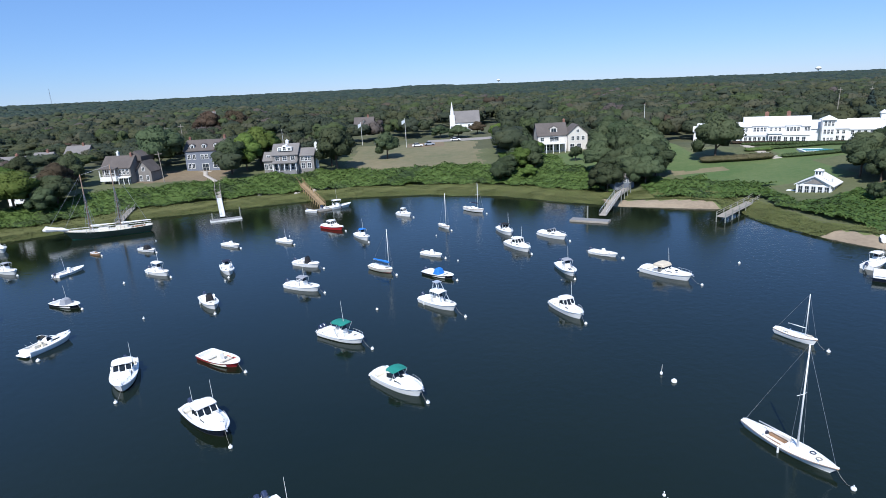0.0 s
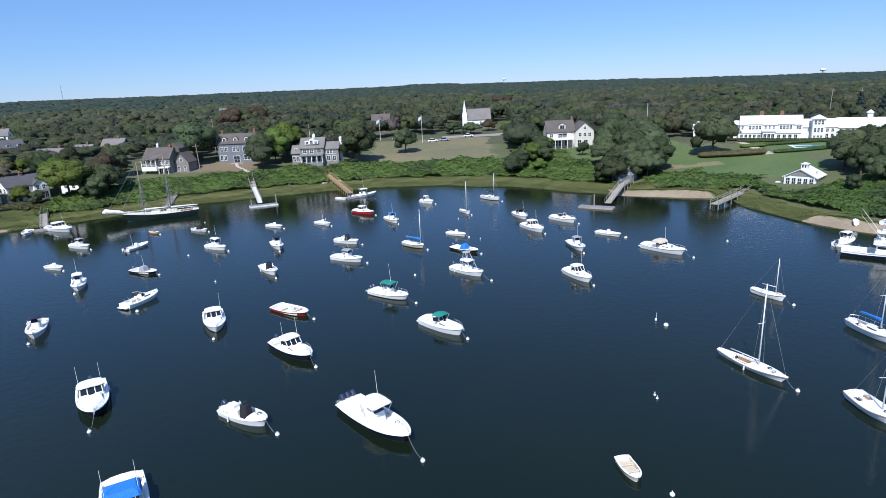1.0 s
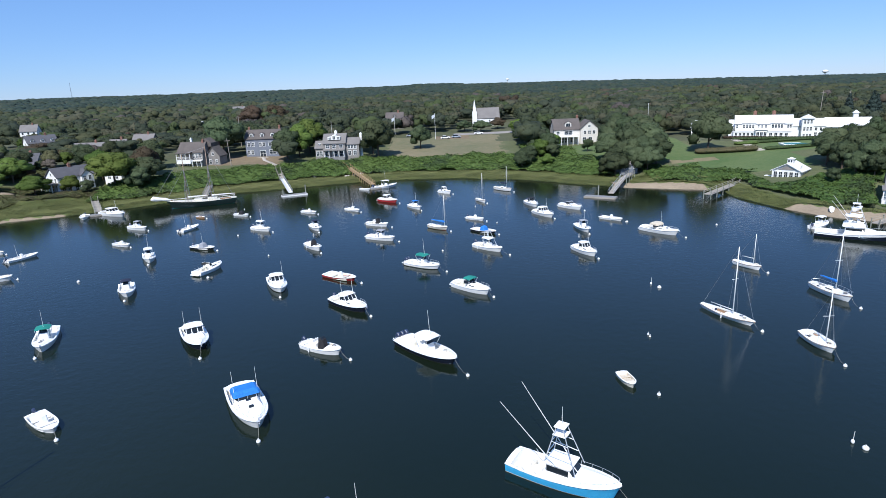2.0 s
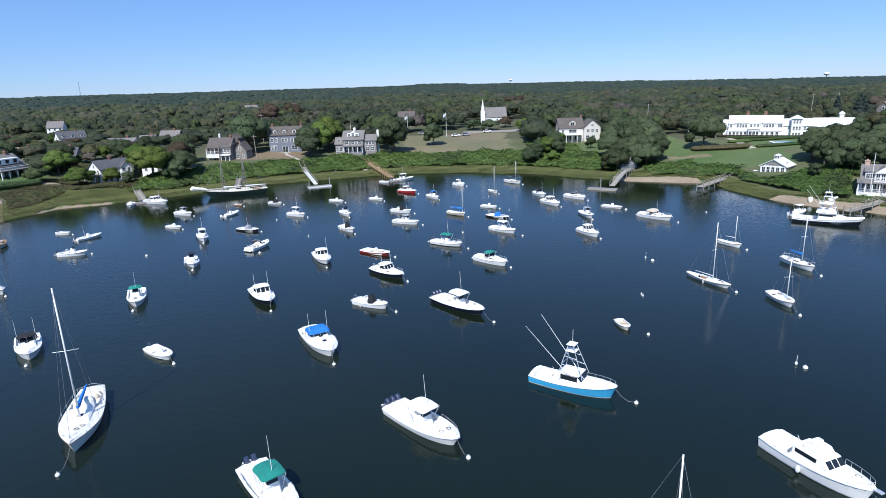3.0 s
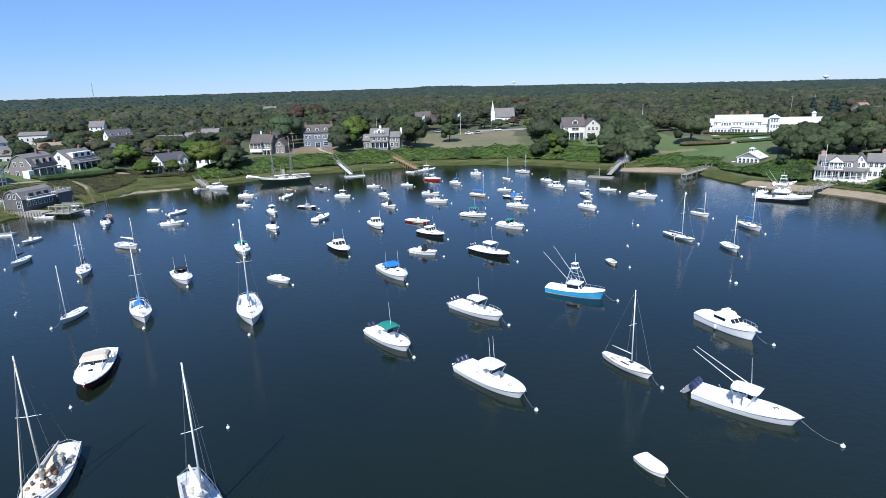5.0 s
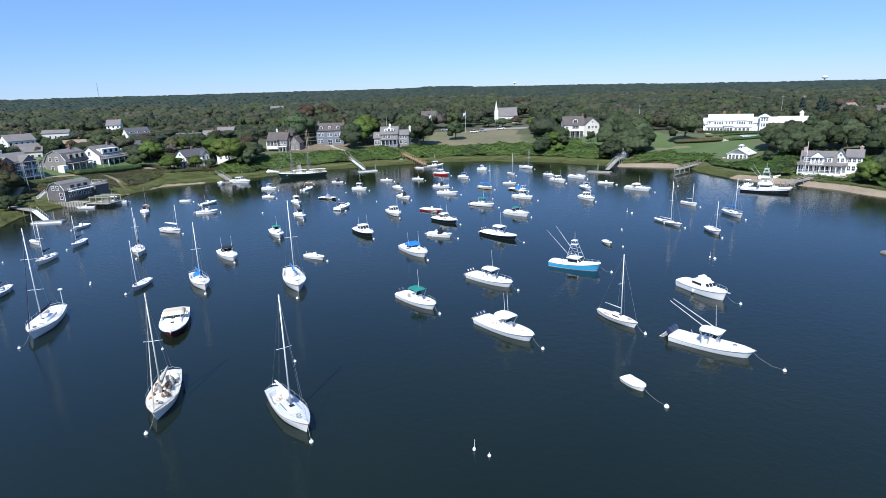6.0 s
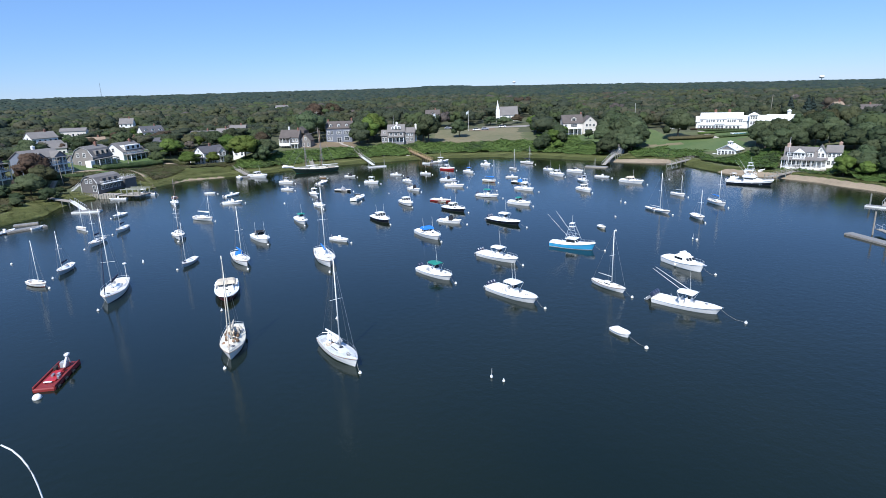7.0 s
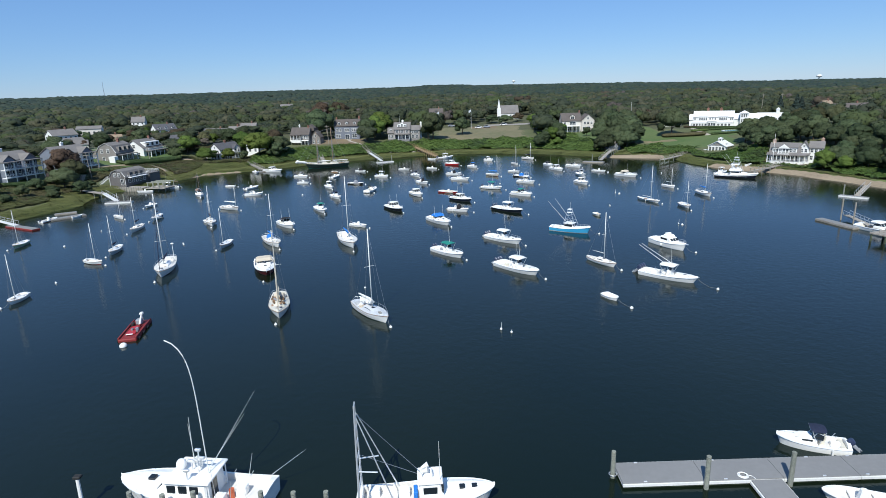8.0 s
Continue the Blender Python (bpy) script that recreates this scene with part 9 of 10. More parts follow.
village_house(-222, 560, 60, 9, 7, 4.6, 7.4, M_WHITEPAINT, M_ROOFGREY, "white annexe beside the far farmhouse", False, top=17.6)
village_house(207, 243, 0, 20, 10, 5.6, 8.4, M_SHINGLE, M_ROOFBROWN, "broad brown roofed hall among the trees", True, top=16.2)
village_house(196, 248, 24, 7, 6, 5.0, 7.6, M_SHINGLE, M_ROOFTAN, "tan roofed house among the trees", top=17.9)


# ---------------------------------------------------------------- garden of the mansion
def pool_terrace():
    b = site("swimming_pool", 113.0, 175.5, -14, "turquoise garden pool with a white stone rim", "pool", "", float(ground_height(113.0, 174.0)) + 0.1)
    s = Shape()
    for x0, x1, y0, y1 in ((-8.6, 8.6, -3.4, -2.6), (-8.6, 8.6, 2.6, 3.4), (-8.6, -7.8, -2.6, 2.6), (7.8, 8.6, -2.6, 2.6)):
        s.block(x0, x1, y0, y1, -2.2, 0.12, 0.05)
    part("rim", s, M_DOCKEDGE, b)
    w = Shape()
    w.block(-7.78, 7.78, -2.58, 2.58, -1.5, 0.08, 0.02)
    part("pool_water", w, M_POOL, b)
    for k, (x, y) in enumerate(((106.1, 187.5), (107.2, 189.9))):
        t = site("garden_wall", x, y, -25, "low pale garden wall with clipped planting", "wall", "garden walls", 7.0 + 0.5 * k)
        q = Shape()
        q.block(-14, 16, -0.2, 0.2, -1.5, 0.5, 0.04)
        part("wall_body", q, M_TERRACE, t)
    p = site("garden_path", 96.5, 180.0, 0, "pale stone garden steps down the lawn", "path", "")
    for k in range(9):
        q = Shape()
        yy = 12 - 2.2 * k
        q.block(-1.3, 1.3, yy, yy + 1.9, float(ground_height(96.5, 180 + yy)) - p.location.z - 0.4, float(ground_height(96.5, 180 + yy + 1)) - p.location.z + 0.16, 0.05)
        part("step", q, M_TERRACE, p)


def hedge(x0, y0, x1, y1, h, w, label, seed, mat=None):
    rng = np.random.default_rng(seed)
    n = int(math.hypot(x1 - x0, y1 - y0) / 0.9) + 1
    verts, faces, normals = [], [], []
    xs, ys = np.linspace(x0, x1, n), np.linspace(y0, y1, n)
    zs = ground_height(xs, ys)
    for x, y, z in zip(xs, ys, zs):
        blobs = [(x, y, z + h * 0.45, w, h * 0.6)]
        v, f, m = leaf_cloud(rng, blobs, 60, 0.2)
        core_mesh(blobs, v, f, m, 0.94)
        i = len(verts)
        verts += v
        normals += m
        faces += [tuple(q + i for q in p) for p in f]
    ob = mesh_object("hedge", verts, faces, [mat or M_SHRUB_DARK], None, True, None, normals)
    tagged(ob, label, "hedge", "hedges")


pool_terrace()
hedge(94.2, 196.9, 121.4, 184.2, 0.8, 1.0, "russet garden bed below the mansion terrace", 38, M_LEAF_BROWN)
hedge(94, 186.0, 99, 184.5, 1.0, 1.4, "low green bushes beside the garden steps", 39, M_SHRUB)
hedge(101, 185.2, 123, 180.0, 0.9, 0.9, "dark clipped hedge behind the garden pool", 40)
hedge(96, 193.2, 122.1, 181.4, 0.9, 0.8, "clipped green hedge below the mansion", 31)
hedge(99, 174.8, 121, 169.0, 1.0, 1.3, "loose green hedge along the pool lawn", 32)
hedge(78, 178.5, 94, 176, 1.7, 2.4, "rough tawny hedge at the lawn's edge", 33, M_SHRUB_BROWN)
hedge(-162, 133, -149, 151, 2.2, 1.9, "long clipped hedge beside the lane", 34)
hedge(-171, 137, -162, 134, 1.2, 1.2, "low clipped hedge below the gambrel house", 35)
hedge(-172, 106, -162, 116, 1.4, 1.6, "dark green hedge below the balconied house", 36)
hedge(-176, 80, -166, 92, 1.4, 1.6, "dark green hedge on the lawn's edge", 37)


# ---------------------------------------------------------------- piers, floats and piles
def pile(base, x, y, z1, r=0.17, z0=-1.5, mat=None):
    s = Shape()
    s.rod((x, y, z0), (x, y, z1), r * 1.08, r, 9)
    return part("post", s, mat or M_PILE, base)


def pier(pts, width, label, deck=None, rails=True, step=3.2, mat=None, name="pier"):
    """A plank walk on piles through points (x, y, height)."""
    x, y, z = pts[0]
    b = thing(name, x, y, 0, 0, label, "pier", "piers")
    for p, q in zip(pts, pts[1:]):
        a, c = Vector((p[0] - x, p[1] - y, p[2])), Vector((q[0] - x, q[1] - y, q[2]))
        d = (c - a)
        side = Vector((-d.y, d.x, 0)).normalized() * width / 2
        s = Shape()
        drop = Vector((0, 0, 0.14))
        s.loft([[a - side, a + side, a + side - drop, a - side - drop], [c - side, c + side, c + side - drop, c - side - drop]])
        part("walkway", s, deck or M_TIMBER, b)
        n = max(1, int(d.length / step))
        for k in range(n + 1):
            m = a.lerp(c, k / n)
            for sd in (1, -1):
                g = m + side * sd * 0.92
                pile(b, g.x, g.y, m.z + (0.95 if rails else 0.1), 0.11, -1.5, mat or M_PILE)
        if rails:
            for sd in (1, -1):
                e = side * sd * 0.92
                t = Shape()
                for h in (0.5, 0.95):
                    t.rod(a + e + Vector((0, 0, h)), c + e + Vector((0, 0, h)), 0.05, sides=4)
                part("handrail", t, mat or M_TIMBER, b)
    return b


def gangway(p, q, width, label, mat=None):
    b = thing("gangway", p[0], p[1], 0, 0, label, "gangway", "gangways")
    a, c = Vector((0, 0, p[2])), Vector((q[0] - p[0], q[1] - p[1], q[2]))
    d = c - a
    side = Vector((-d.y, d.x, 0)).normalized() * width / 2
    s = Shape()
    s.loft([[a - side, a + side, a + side - Vector((0, 0, 0.12)), a - side - Vector((0, 0, 0.12))], [c - side, c + side, c + side - Vector((0, 0, 0.12)), c - side - Vector((0, 0, 0.12))]])
    part("ramp", s, mat or M_DOCKEDGE, b)
    for sd in (1, -1):
        t = Shape()
        n = max(2, int(d.length / 1.6))
        t.rod(a + side * sd + Vector((0, 0, 1.0)), c + side * sd + Vector((0, 0, 1.0)), 0.045, sides=4)
        for k in range(n + 1):
            m = a.lerp(c, k / n) + side * sd
            t.rod(m, m + Vector((0, 0, 1.0)), 0.035, sides=4)
        part("handrail", t, M_ALU, b)


def dock_float(x0, y0, x1, y1, width, label, rim=None, piles=()):
    """A floating dock between two end points."""
    b = thing("dock_float", (x0 + x1) / 2, (y0 + y1) / 2, 0, math.degrees(math.atan2(y1 - y0, x1 - x0)), label, "dock", "floating docks")
    l = math.hypot(x1 - x0, y1 - y0)
    s = Shape()
    s.block(-l / 2, l / 2, -width / 2, width / 2, -0.2, 0.38, 0.04)
    part("float_frame", s, rim or M_DOCKEDGE, b)
    n = max(1, int(l / 6))
    for k in range(n):
        t = Shape()
        t.block(-l / 2 + l * k / n + 0.06, -l / 2 + l * (k + 1) / n - 0.03, -width / 2 + 0.08, width / 2 - 0.08, 0.36, 0.45, 0.02)
        part("deck_panel", t, M_DOCKTOP, b)
    for px, py, h in piles:
        pile(b, px, py, h)


pier([(-72.5, 195, 4.6), (-69.5, 186, 3.2), (-66.7, 179, 2.2)], 1.7, "grey timber pier head on posts by the bare bank")
gangway((-66.7, 179, 2.2), (-58.8, 159.0, 0.55), 1.3, "pale aluminium gangway down to the float")
dock_float(-60.5, 154.6, -53.4, 157.9, 2.3, "pale grey float at the foot of the gangway", piles=((3.8, 1.3, 2.8), (-3.2, 1.3, 2.0)))
pier([(48.5, 159, 2.7), (43.5, 150.5, 2.7)], 2.0, "timber pier on tall posts beside the sand")
gangway((43.5, 150.5, 2.7), (36.2, 137.2, 0.6), 1.6, "railed timber gangway sloping to the float", M_TIMBER)
dock_float(28.8, 136.4, 36.4, 132.2, 2.6, "weathered float with a single post", M_TIMBER, ((-1.0, 1.5, 3.2),))
pier([(77.5, 146.5, 1.7), (70.0, 138.4, 1.5), (58.6, 127.2, 1.3)], 2.0, "long low timber pier running out from the marsh")
pier([(-48.3, 201.5, 3.8), (-44.0, 191, 2.8), (-39.0, 179.5, 1.9), (-33.7, 166.8, 1.0)], 1.8, "new yellow timber pier with crossed bracing", M_FRESHTIMBER, True, 2.6, M_FRESHTIMBER)
dock_float(-34.2, 161.6, -31.2, 164.4, 2.4, "small float under the yellow pier", M_TIMBER)
pier([(-94.5, 190, 2.6), (-90.5, 176, 1.8), (-84.6, 155.5, 0.9)], 1.6, "narrow grey plank pier to the schooner")
pier([(-121.5, 159.5, 1.9), (-114, 147, 1.5), (-106.8, 136.0, 0.9)], 1.9, "old plank walk across the marsh")
dock_float(-109.2, 132.4, -104.8, 136.2, 2.2, "small timber float beside two boats", M_TIMBER)
pier([(-164, 89.8, 2.6), (-152, 83.4, 2.1), (-141, 77.2, 1.9)], 2.0, "long timber pier crossing the marsh", None, False)
gangway((-141, 77.2, 1.9), (-133.0, 70.0, 0.55), 1.4, "aluminium gangway with pale rails")
dock_float(-135.5, 68.2, -127.8, 69.4, 2.4, "pale float at the end of the marsh pier", piles=((1.0, 1.4, 2.6),))
dock_float(-136.8, 43.2, -131.2, 50.0, 2.2, "grey float lying off the marsh", M_TIMBER)
dock_float(-143.6, 37.2, -132.8, 31.8, 2.0, "float with faded red edges off the marsh", M_REDBOOT)
gangway((-150, 41, 1.2), (-141.0, 36.4, 0.55), 1.2, "low ramp from the marsh to a float")
dock_float(-140.6, 51.0, -136.0, 54.0, 1.6, "small weathered float in the marsh creek", M_TIMBER)


def wharf():
    b = thing("wharf", -141.0, 93.0, 0, -10, "timber wharf with bulkhead and open pile frame", "wharf")
    s = Shape()
    s.block(-8.0, 6.0, -1.2, 3.0, 1.0, 1.25, 0.03)
    part("deck", s, M_TIMBER, b)
    for k in range(15):
        q = Shape()
        q.block(-8.0 + k * 0.95, -8.0 + k * 0.95 + 0.2, -1.4, -1.2, -1.2, 1.7, 0.03)
        part("bulkhead_post", q, M_PILE, b)
    w = Shape()
    w.block(-8.0, 6.0, -1.2, -1.05, -1.2, 1.0, 0.02)
    part("bulkhead", w, M_TIMBER, b)
    for k in range(4):
        for j in range(3):
            pile(b, 7.0 + k * 2.2, 0.5 + j * 2.6, 3.0, 0.16)
    for j in range(3):
        t = Shape()
        t.block(6.6, 14.2, 0.35 + j * 2.6, 0.65 + j * 2.6, 2.7, 2.95, 0.03)
        part("beam", t, M_PILE, b)
    t = Shape()
    t.block(6.4, 14.4, -0.8, 6.2, 0.9, 1.05, 0.03)
    part("landing", t, M_TIMBER, b)


wharf()


def near_docks():
    b = thing("dock_float", -14.0, -70.45, 0, 1.2, "long grey floating dock with a white rim", "dock", "floating docks")
    joints = (0.15, 6.9, 13.2, 19.4, 25.6, 31.8, 38.0)
    for a, c in zip(joints, joints[1:]):
        s = Shape()
        s.block(a, c - 0.03, -1.45, 1.45, 0.2, 0.42, 0.005)
        f = part("float_frame", s, M_DOCKEDGE, b)
        s = Shape()
        s.block(a + 0.1, c - 0.15, -1.3, 1.3, -0.3, 0.21, 0.03)
        part("float_body", s, M_PILEWET, f)
        d = Shape()
        d.block(a, c - 0.03, -1.33, 1.33, 0.40, 0.5, 0.005)
        part("deck_panel", d, M_DOCKTOP, f)
    s = Shape()
    s.block(10.35, 13.05, -22.0, -1.5, 0.2, 0.42, 0.03)
    f = part("float_frame", s, M_DOCKEDGE, b)
    d = Shape()
    d.block(10.47, 12.93, -22.0, -1.46, 0.40, 0.5, 0.01)
    part("deck_panel", d, M_DOCKTOP, f)
    for x, y, h in ((-0.25, 0.1, 2.5), (6.75, -1.68, 3.0), (13.5, -1.68, 3.1)):
        pile(b, x, y, h, 0.19)
    r = Shape()
    turns = [2 * math.pi * k / 16 for k in range(17)]
    r.path([(-0.25 + 0.3 * math.cos(t), 0.1 + 0.3 * math.sin(t), 0.35) for t in turns], 0.035, 5)
    part("pile_hoop", r, M_ALU, b)
    for x in (2.0, 8.5, 16.5, 20.0):
        for y in (-1.25, 1.25):
            c = Shape()
            c.block(x - 0.14, x + 0.14, y - 0.05, y + 0.05, 0.5, 0.58, 0.02)
            part("cleat", c, M_ALU, b)
    h = thing("hose_coil", -3.9, -71.1, 0.5, 0, "coiled white hose lying on the grey dock", "hose")
    s = Shape()
    for k in range(4):
        s.path([((0.42 - 0.05 * k) * math.cos(t), (0.42 - 0.05 * k) * math.sin(t), 0.03 + 0.015 * k) for t in turns], 0.025, 5)
    s.path([(0.42, 0, 0.03), (0.7, -0.15, 0.02), (0.8, -0.5, 0.02)], 0.025, 5)
    part("hose", s, M_SPAR, h)
    for x, h2 in ((-52.3, 2.6), (-49.8, 2.3), (-47.4, 2.5), (-42.2, 2.4), (-39.7, 2.3), (-37.2, 2.3)):
        p = thing("mooring_pile", x, -74.4, 0, 0, "weathered grey mooring pile beside the fishing boats", "pile", "mooring piles")
        pile(p, 0, 0, h2, 0.2)
    p = thing("mooring_pile", -57.0, -73.2, 0, 0, "leaning pale pile with a dark cap", "pile", "mooring piles")
    s = Shape()
    s.rod((0.2, -0.3, -1.5), (-0.25, 0.4, 2.8), 0.17, 0.14, 9)
    part("post", s, M_DOCKEDGE, p)
    s = Shape()
    s.block(-0.55, 0.05, 0.2, 0.7, 2.75, 2.95, 0.05)
    part("cap", s, M_RUBBER, p)


near_docks()


def east_landing():
    dock_float(57.0, 20.0, 59.2, 10.2, 2.0, "low grey float off the eastern landing", M_TIMBER)
    gangway((63.5, 20.5, 0.9), (61.5, 9.0, 0.9), 1.3, "railed walkway beside the eastern float", M_TIMBER)
    for x, y in ((61.6, 19.4), (61.8, 15.4), (59.9, 2.9)):
        p = thing("mooring_pile", x, y, 0, 0, "tall pale piles at the eastern landing", "pile", "mooring piles")
        pile(p, 0, 0, 4.8, 0.15, mat=M_TIMBER)
    w = thing("landing_stage", 58.6, -1.5, 0, -65, "timber landing stage on dark piles", "wharf")
    s = Shape()
    s.block(-3.5, 8.0, -2.2, 2.2, 1.5, 1.75, 0.03)
    part("deck", s, M_TIMBER, w)
    for k in range(5):
        for j in (-2.0, 2.0):
            pile(w, -3.2 + 2.6 * k, j, 1.7, 0.17, mat=M_PILEWET)
    rail_run(w, [(-3.4, -2.1, 1.75), (7.8, -2.1, 1.75)], 1.0, M_TIMBER)
    cabin_boat(62.6, 7.2, -70, 10.5, "white cabin workboat lying at the eastern landing", top="hard", gap=0, aerials=1)
    dock_float(78.9, 47.2, 83.4, 42.2, 1.6, "pale float below the eastern beach", piles=((-2.6, 0.7, 3.2),))
    gangway((88.5, 50.5, 2.2), (82.0, 44.6, 0.55), 1.4, "slatted gangway from the eastern beach", M_TIMBER)
    pier([(89.5, 98.0, 1.8), (84.0, 94.4, 1.5), (76.8, 91.0, 1.1)], 1.7, "timber jetty in front of the shore house")


east_landing()
skiff(81.5, 103.2, 30, 3.0, "white dinghy pulled up on the sand", engine=False, gap=0, name="dinghy").location.z = float(ground_height(81.5, 103.2)) + 0.1
skiff(77.0, 105.2, 60, 2.6, "small white dinghy lying on the grass bank", engine=False, gap=0, name="dinghy").location.z = float(ground_height(77.0, 105.2)) + 0.1


# ---------------------------------------------------------------- lane, cars, poles and distant marks
def parked_car(x, y, turn, paint, label):
    b = thing("parked_car", x, y, float(ground_height(x, y)) + 0.02, turn, label, "car", "parked cars")
    s = Shape()
    s.block(-2.2, 2.2, -0.88, 0.88, 0.28, 0.88, 0.15, front=0.1, back=0.08, side=0.06)
    part("body", s, paint, b)
    c = Shape()
    c.block(-1.5, 1.0, -0.76, 0.76, 0.84, 1.45, 0.12, front=0.55, back=0.35, side=0.14)
    part("cabin_glass", c, M_GLASS, b)
    r = Shape()
    r.block(-1.1, 0.4, -0.6, 0.6, 1.42, 1.48, 0.04)
    part("car_roof", r, paint, b)
    for wx in (-1.35, 1.35):
        for wy in (-0.84, 0.84):
            w = Shape()
            w.rod((wx, wy - 0.1, 0.32), (wx, wy + 0.1, 0.32), 0.32, sides=12)
            part("wheel", w, M_RUBBER, b)


M_CARWHITE = material("white_car_paint", (0.75, 0.75, 0.75), 0.25, vary=0.03)
M_CARSILVER = material("silver_car_paint", (0.45, 0.46, 0.48), 0.3, 0.5, vary=0.05)
parked_car(-9.5, 250.5, 10, M_CARWHITE, "white car parked on the church lane")
parked_car(-4.5, 252.0, 5, M_CARSILVER, "silver car parked on the church lane")
parked_car(6.5, 260.5, 2, M_CARWHITE, "white car standing on the lane by the church")
parked_car(-26.0, 262.0, 0, M_CARSILVER, "grey car on the lane behind the meadow")


def flagpole(x, y, h, label, flag=True):
    p = site("flagpole", x, y, 0, label, "flagpole", "flagpoles")
    s = Shape()
    s.rod((0, 0, -0.5), (0, 0, h), 0.1, 0.05, 8)
    s.ball((0, 0, h + 0.08), 0.12)
    part("pole", s, M_SPAR, p)
    if flag:
        f = Shape()
        f.loft([[(-0.06 - 0.22 * k, 0.05 * math.sin(k * 1.4) + w, h - a - b * k) for w, a, b in ((0, 0.25, 0.11), (0, 1.5, 0.16), (0.02, 1.5, 0.16), (0.02, 0.25, 0.11))] for k in range(7)])
        part("flag", f, M_GREYHULL, p, "hanging pale flag")


flagpole(-14.0, 250.0, 11.5, "white flagpole with hanging flag at the meadow")
flagpole(-33.5, 262.0, 9.5, "white flagpole beside a copper tree")
flagpole(70.5, 212.0, 13.0, "white pole on the lawn near the oak", False)


def utility_pole(x, y, h, lean=0.0):
    p = site("utility_pole", x, y, 20, "grey wooden utility pole with a crossarm", "utility pole", "utility poles")
    s = Shape()
    s.rod((0, 0, -0.8), (lean * h, 0, h), 0.15, 0.1, 8)
    pole = part("pole", s, M_TIMBER, p)
    c = Shape()
    c.block(lean * h - 1.1, lean * h + 1.1, -0.06, 0.06, h - 0.9, h - 0.75, 0.02)
    part("crossarm", c, M_TIMBER, pole)


for ux, uy, uh, ul in ((-160.5, 104.0, 9.5, -0.06), (-156.0, 140.0, 9.5, -0.06), (-90.0, 196.0, 10.0, -0.04), (-165.5, 118.0, 9.0, -0.03), (-99.0, 236.0, 14.0, 0.0), (-106.0, 238.0, 13.0, 0.0), (150.0, 232.0, 15.0, 0.05), (158.0, 226.0, 15.0, 0.0)):
    utility_pole(ux, uy, uh, ul)


def water_tower(x, y, z, r, label):
    b = thing("water_tower", x, y, z, 0, label, "water tower", "water towers")
    s = Shape()
    rings = []
    for k in range(1, 8):
        a = math.pi * k / 8
        rings.append([(r * math.sin(a) * math.cos(t), r * math.sin(a) * math.sin(t), r * 0.55 * -math.cos(a)) for t in [2 * math.pi * j / 14 for j in range(14)]])
    s.loft(rings)
    part("tank", s, M_SPAR, b, smoothed=True)
    p = Shape()
    p.rod((0, 0, -z), (0, 0, 0), r * 0.18, sides=10)
    part("stem", p, M_SPAR, b)


water_tower(1190, 1910, 35, 9, "pale mushroom-shaped water tower on the skyline")
water_tower(275, 2730, 55, 8, "pale water tower far off on the skyline")


def radio_mast(x, y, h):
    b = thing("radio_mast", x, y, float(ground_height(x, y)), 0, "thin lattice radio mast above the woods", "mast")
    s = Shape()
    for k in range(3):
        a = 2 * math.pi * k / 3
        s.rod((math.cos(a) * 1.2, math.sin(a) * 1.2, 0), (math.cos(a) * 0.4, math.sin(a) * 0.4, h), 0.16, 0.1, 4)
    for k in range(12):
        z = h * k / 12
        for j in range(3):
            a, c = 2 * math.pi * j / 3, 2 * math.pi * (j + 1) / 3
            q, w = 1.2 - 0.8 * k / 12, 1.2 - 0.8 * (k + 1) / 12
            s.rod((math.cos(a) * q, math.sin(a) * q, z), (math.cos(c) * w, math.sin(c) * w, z + h / 12), 0.08, sides=4)
    part("lattice", s, M_WIRE, b)


radio_mast(-940, 1490, 48)


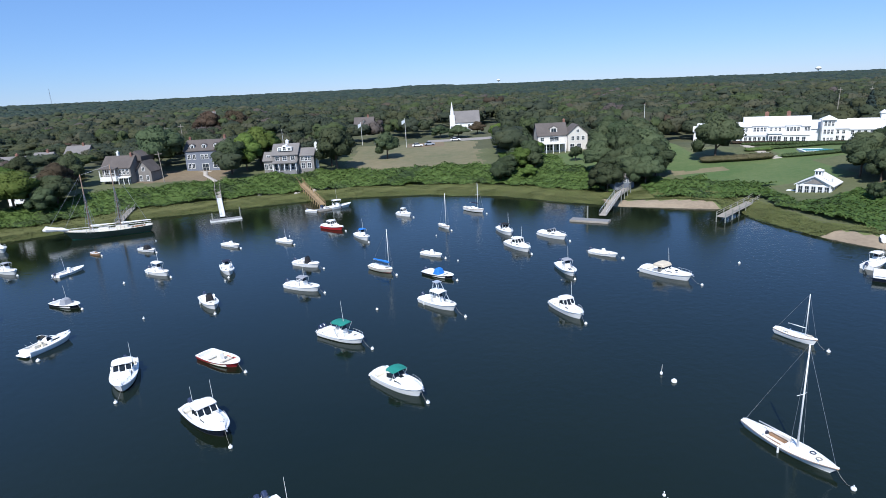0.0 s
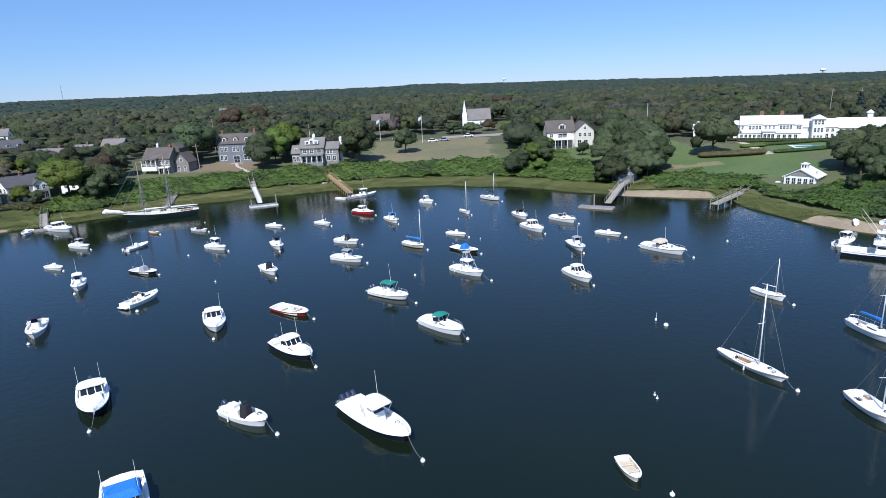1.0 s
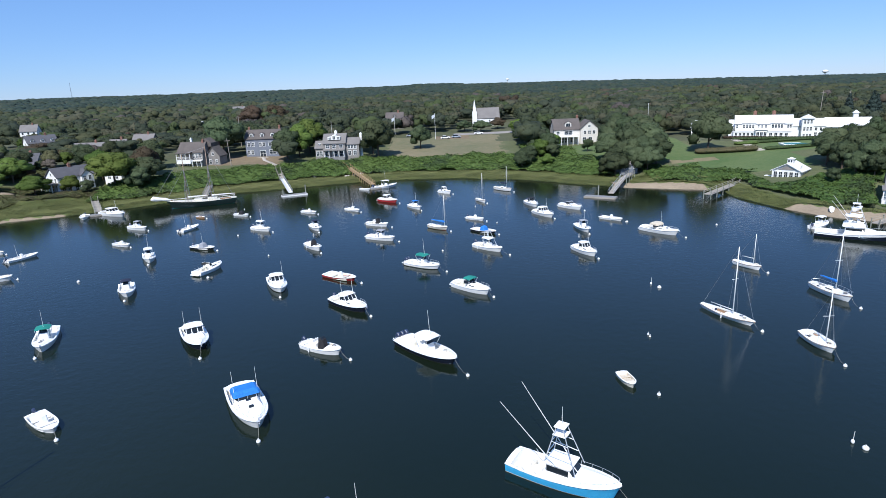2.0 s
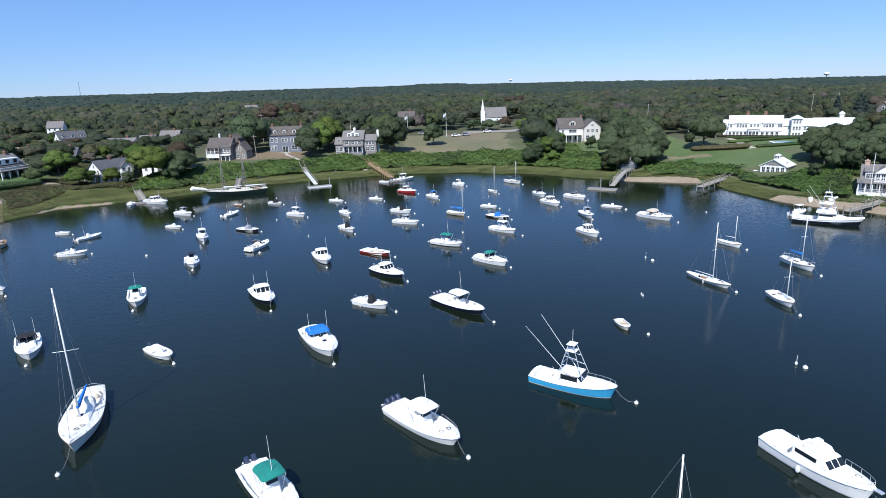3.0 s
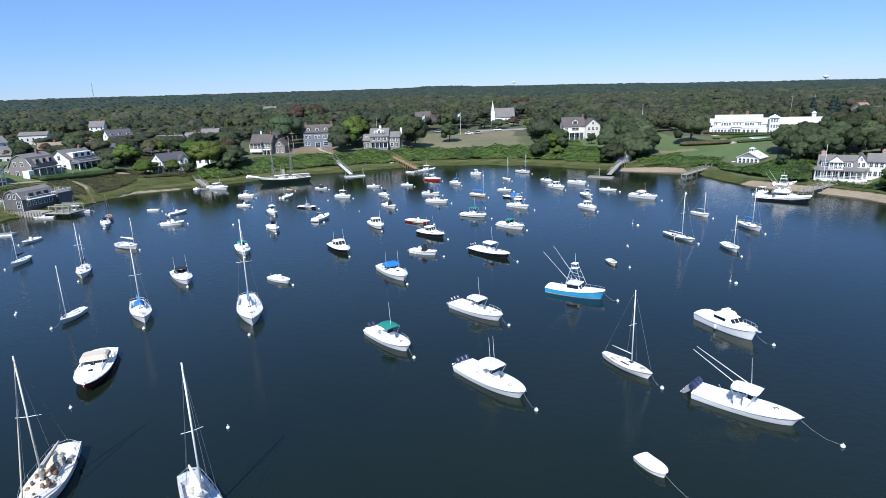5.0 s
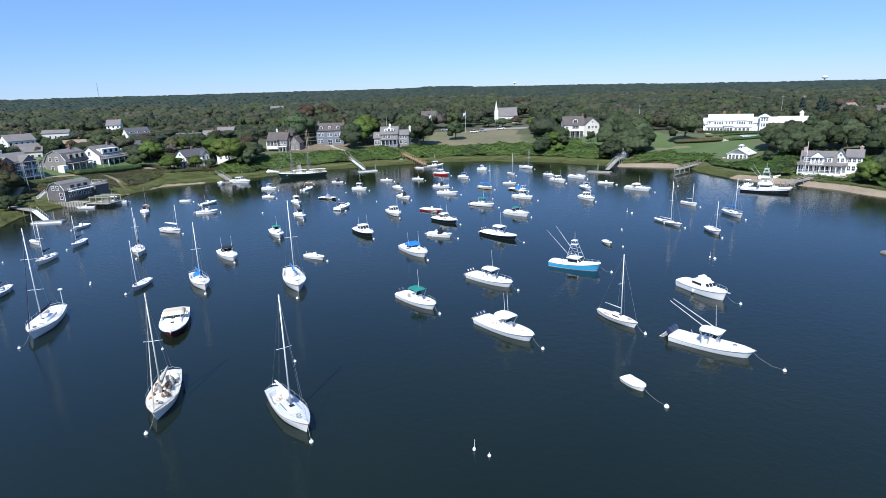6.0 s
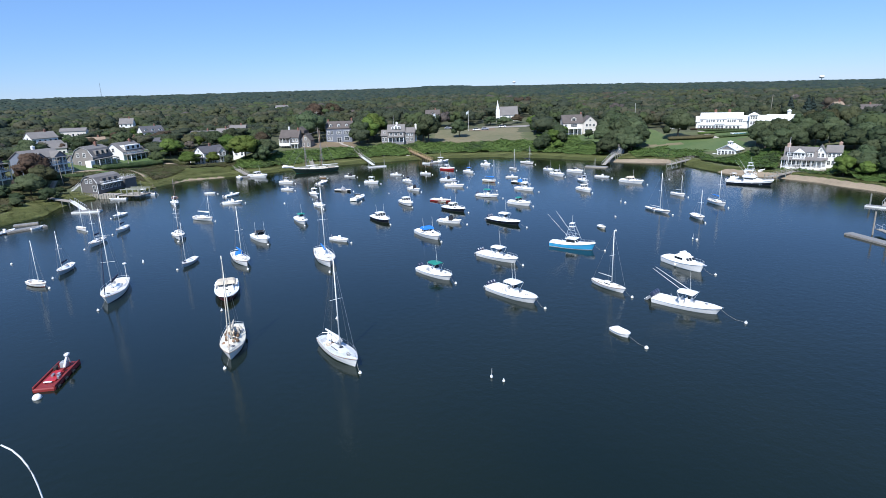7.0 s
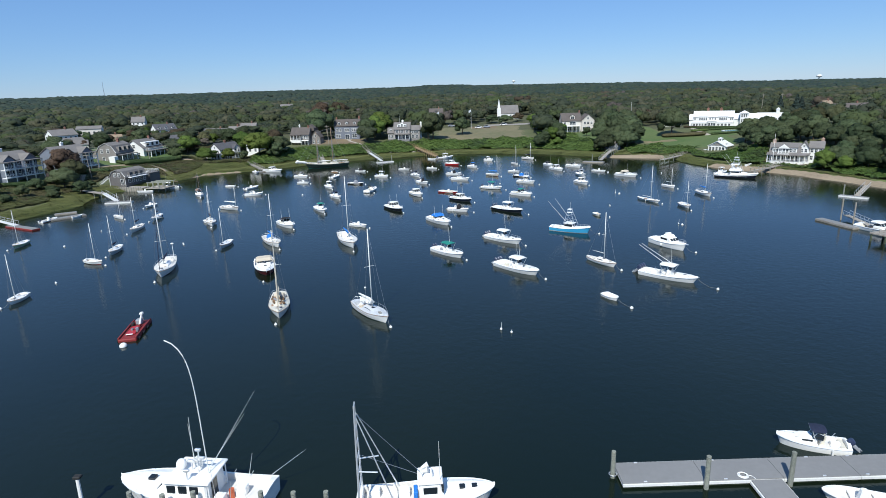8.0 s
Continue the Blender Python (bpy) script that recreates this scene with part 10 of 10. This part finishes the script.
def lane(name, pts, width, mat, label):
    """A strip laid on the ground along points."""
    verts, faces = [], []
    dense = []
    for (x0, y0), (x1, y1) in zip(pts, pts[1:]):
        n = int(math.hypot(x1 - x0, y1 - y0) / 1.5) + 1
        dense += [(x0 + (x1 - x0) * k / n, y0 + (y1 - y0) * k / n) for k in range(n)]
    dense.append(pts[-1])
    for k, (x, y) in enumerate(dense):
        a, b = dense[max(0, k - 1)], dense[min(len(dense) - 1, k + 1)]
        l = math.hypot(b[0] - a[0], b[1] - a[1])
        nx, ny = -(b[1] - a[1]) / l * width / 2, (b[0] - a[0]) / l * width / 2
        for s in (-1, 0, 1):
            verts.append((x + s * nx, y + s * ny, float(ground_height(x + s * nx, y + s * ny)) + 0.14))
    for k in range(len(dense) - 1):
        for s in (0, 1):
            i = k * 3 + s
            faces.append((i, i + 1, i + 4, i + 3))
    ob = mesh_object(name, verts, faces, [mat])
    ob.modifiers.new("thickness", "SOLIDIFY").thickness = 0.1
    tagged(ob, label, "path", kind="structure")


lane("lane_west", [(-143, 154.5), (-150, 152), (-158, 138), (-166, 128), (-172, 122)], 2.6, M_SAND, "pale sandy lane below the gambrel house")
lane("footpath_brush", [(-133, 112), (-140, 122), (-146, 130), (-154, 136)], 1.2, M_SAND, "sandy track through the brush above the beach")
lane("footpath_west", [(-152, 84), (-160, 96), (-166, 108)], 1.6, M_SAND, "narrow sandy footpath to the marsh pier")
lane("footpath_bank", [(-73, 195), (-80, 205), (-83, 213)], 1.4, M_TERRACE, "trodden path from the pier to the grey house")


def boulders():
    rng = np.random.default_rng(44)
    for k in range(26):
        x, y = (rng.uniform(-58, -40), rng.uniform(187, 196)) if k < 20 else (rng.uniform(-44, -37), rng.uniform(188, 194))
        r = rng.uniform(0.35, 0.9)
        b = thing("boulder", x, y, float(ground_height(x, y)), rng.uniform(0, 360), "rough pale granite boulder on the bank", "boulder", "boulders on the bank")
        s = Shape()
        s.block(-r, r, -r * 0.8, r * 0.8, -0.3, r * rng.uniform(0.7, 1.1), r * 0.4, front=r * 0.3, back=r * 0.2, side=r * 0.2)
        part("stone", s, M_STONE, b)


boulders()
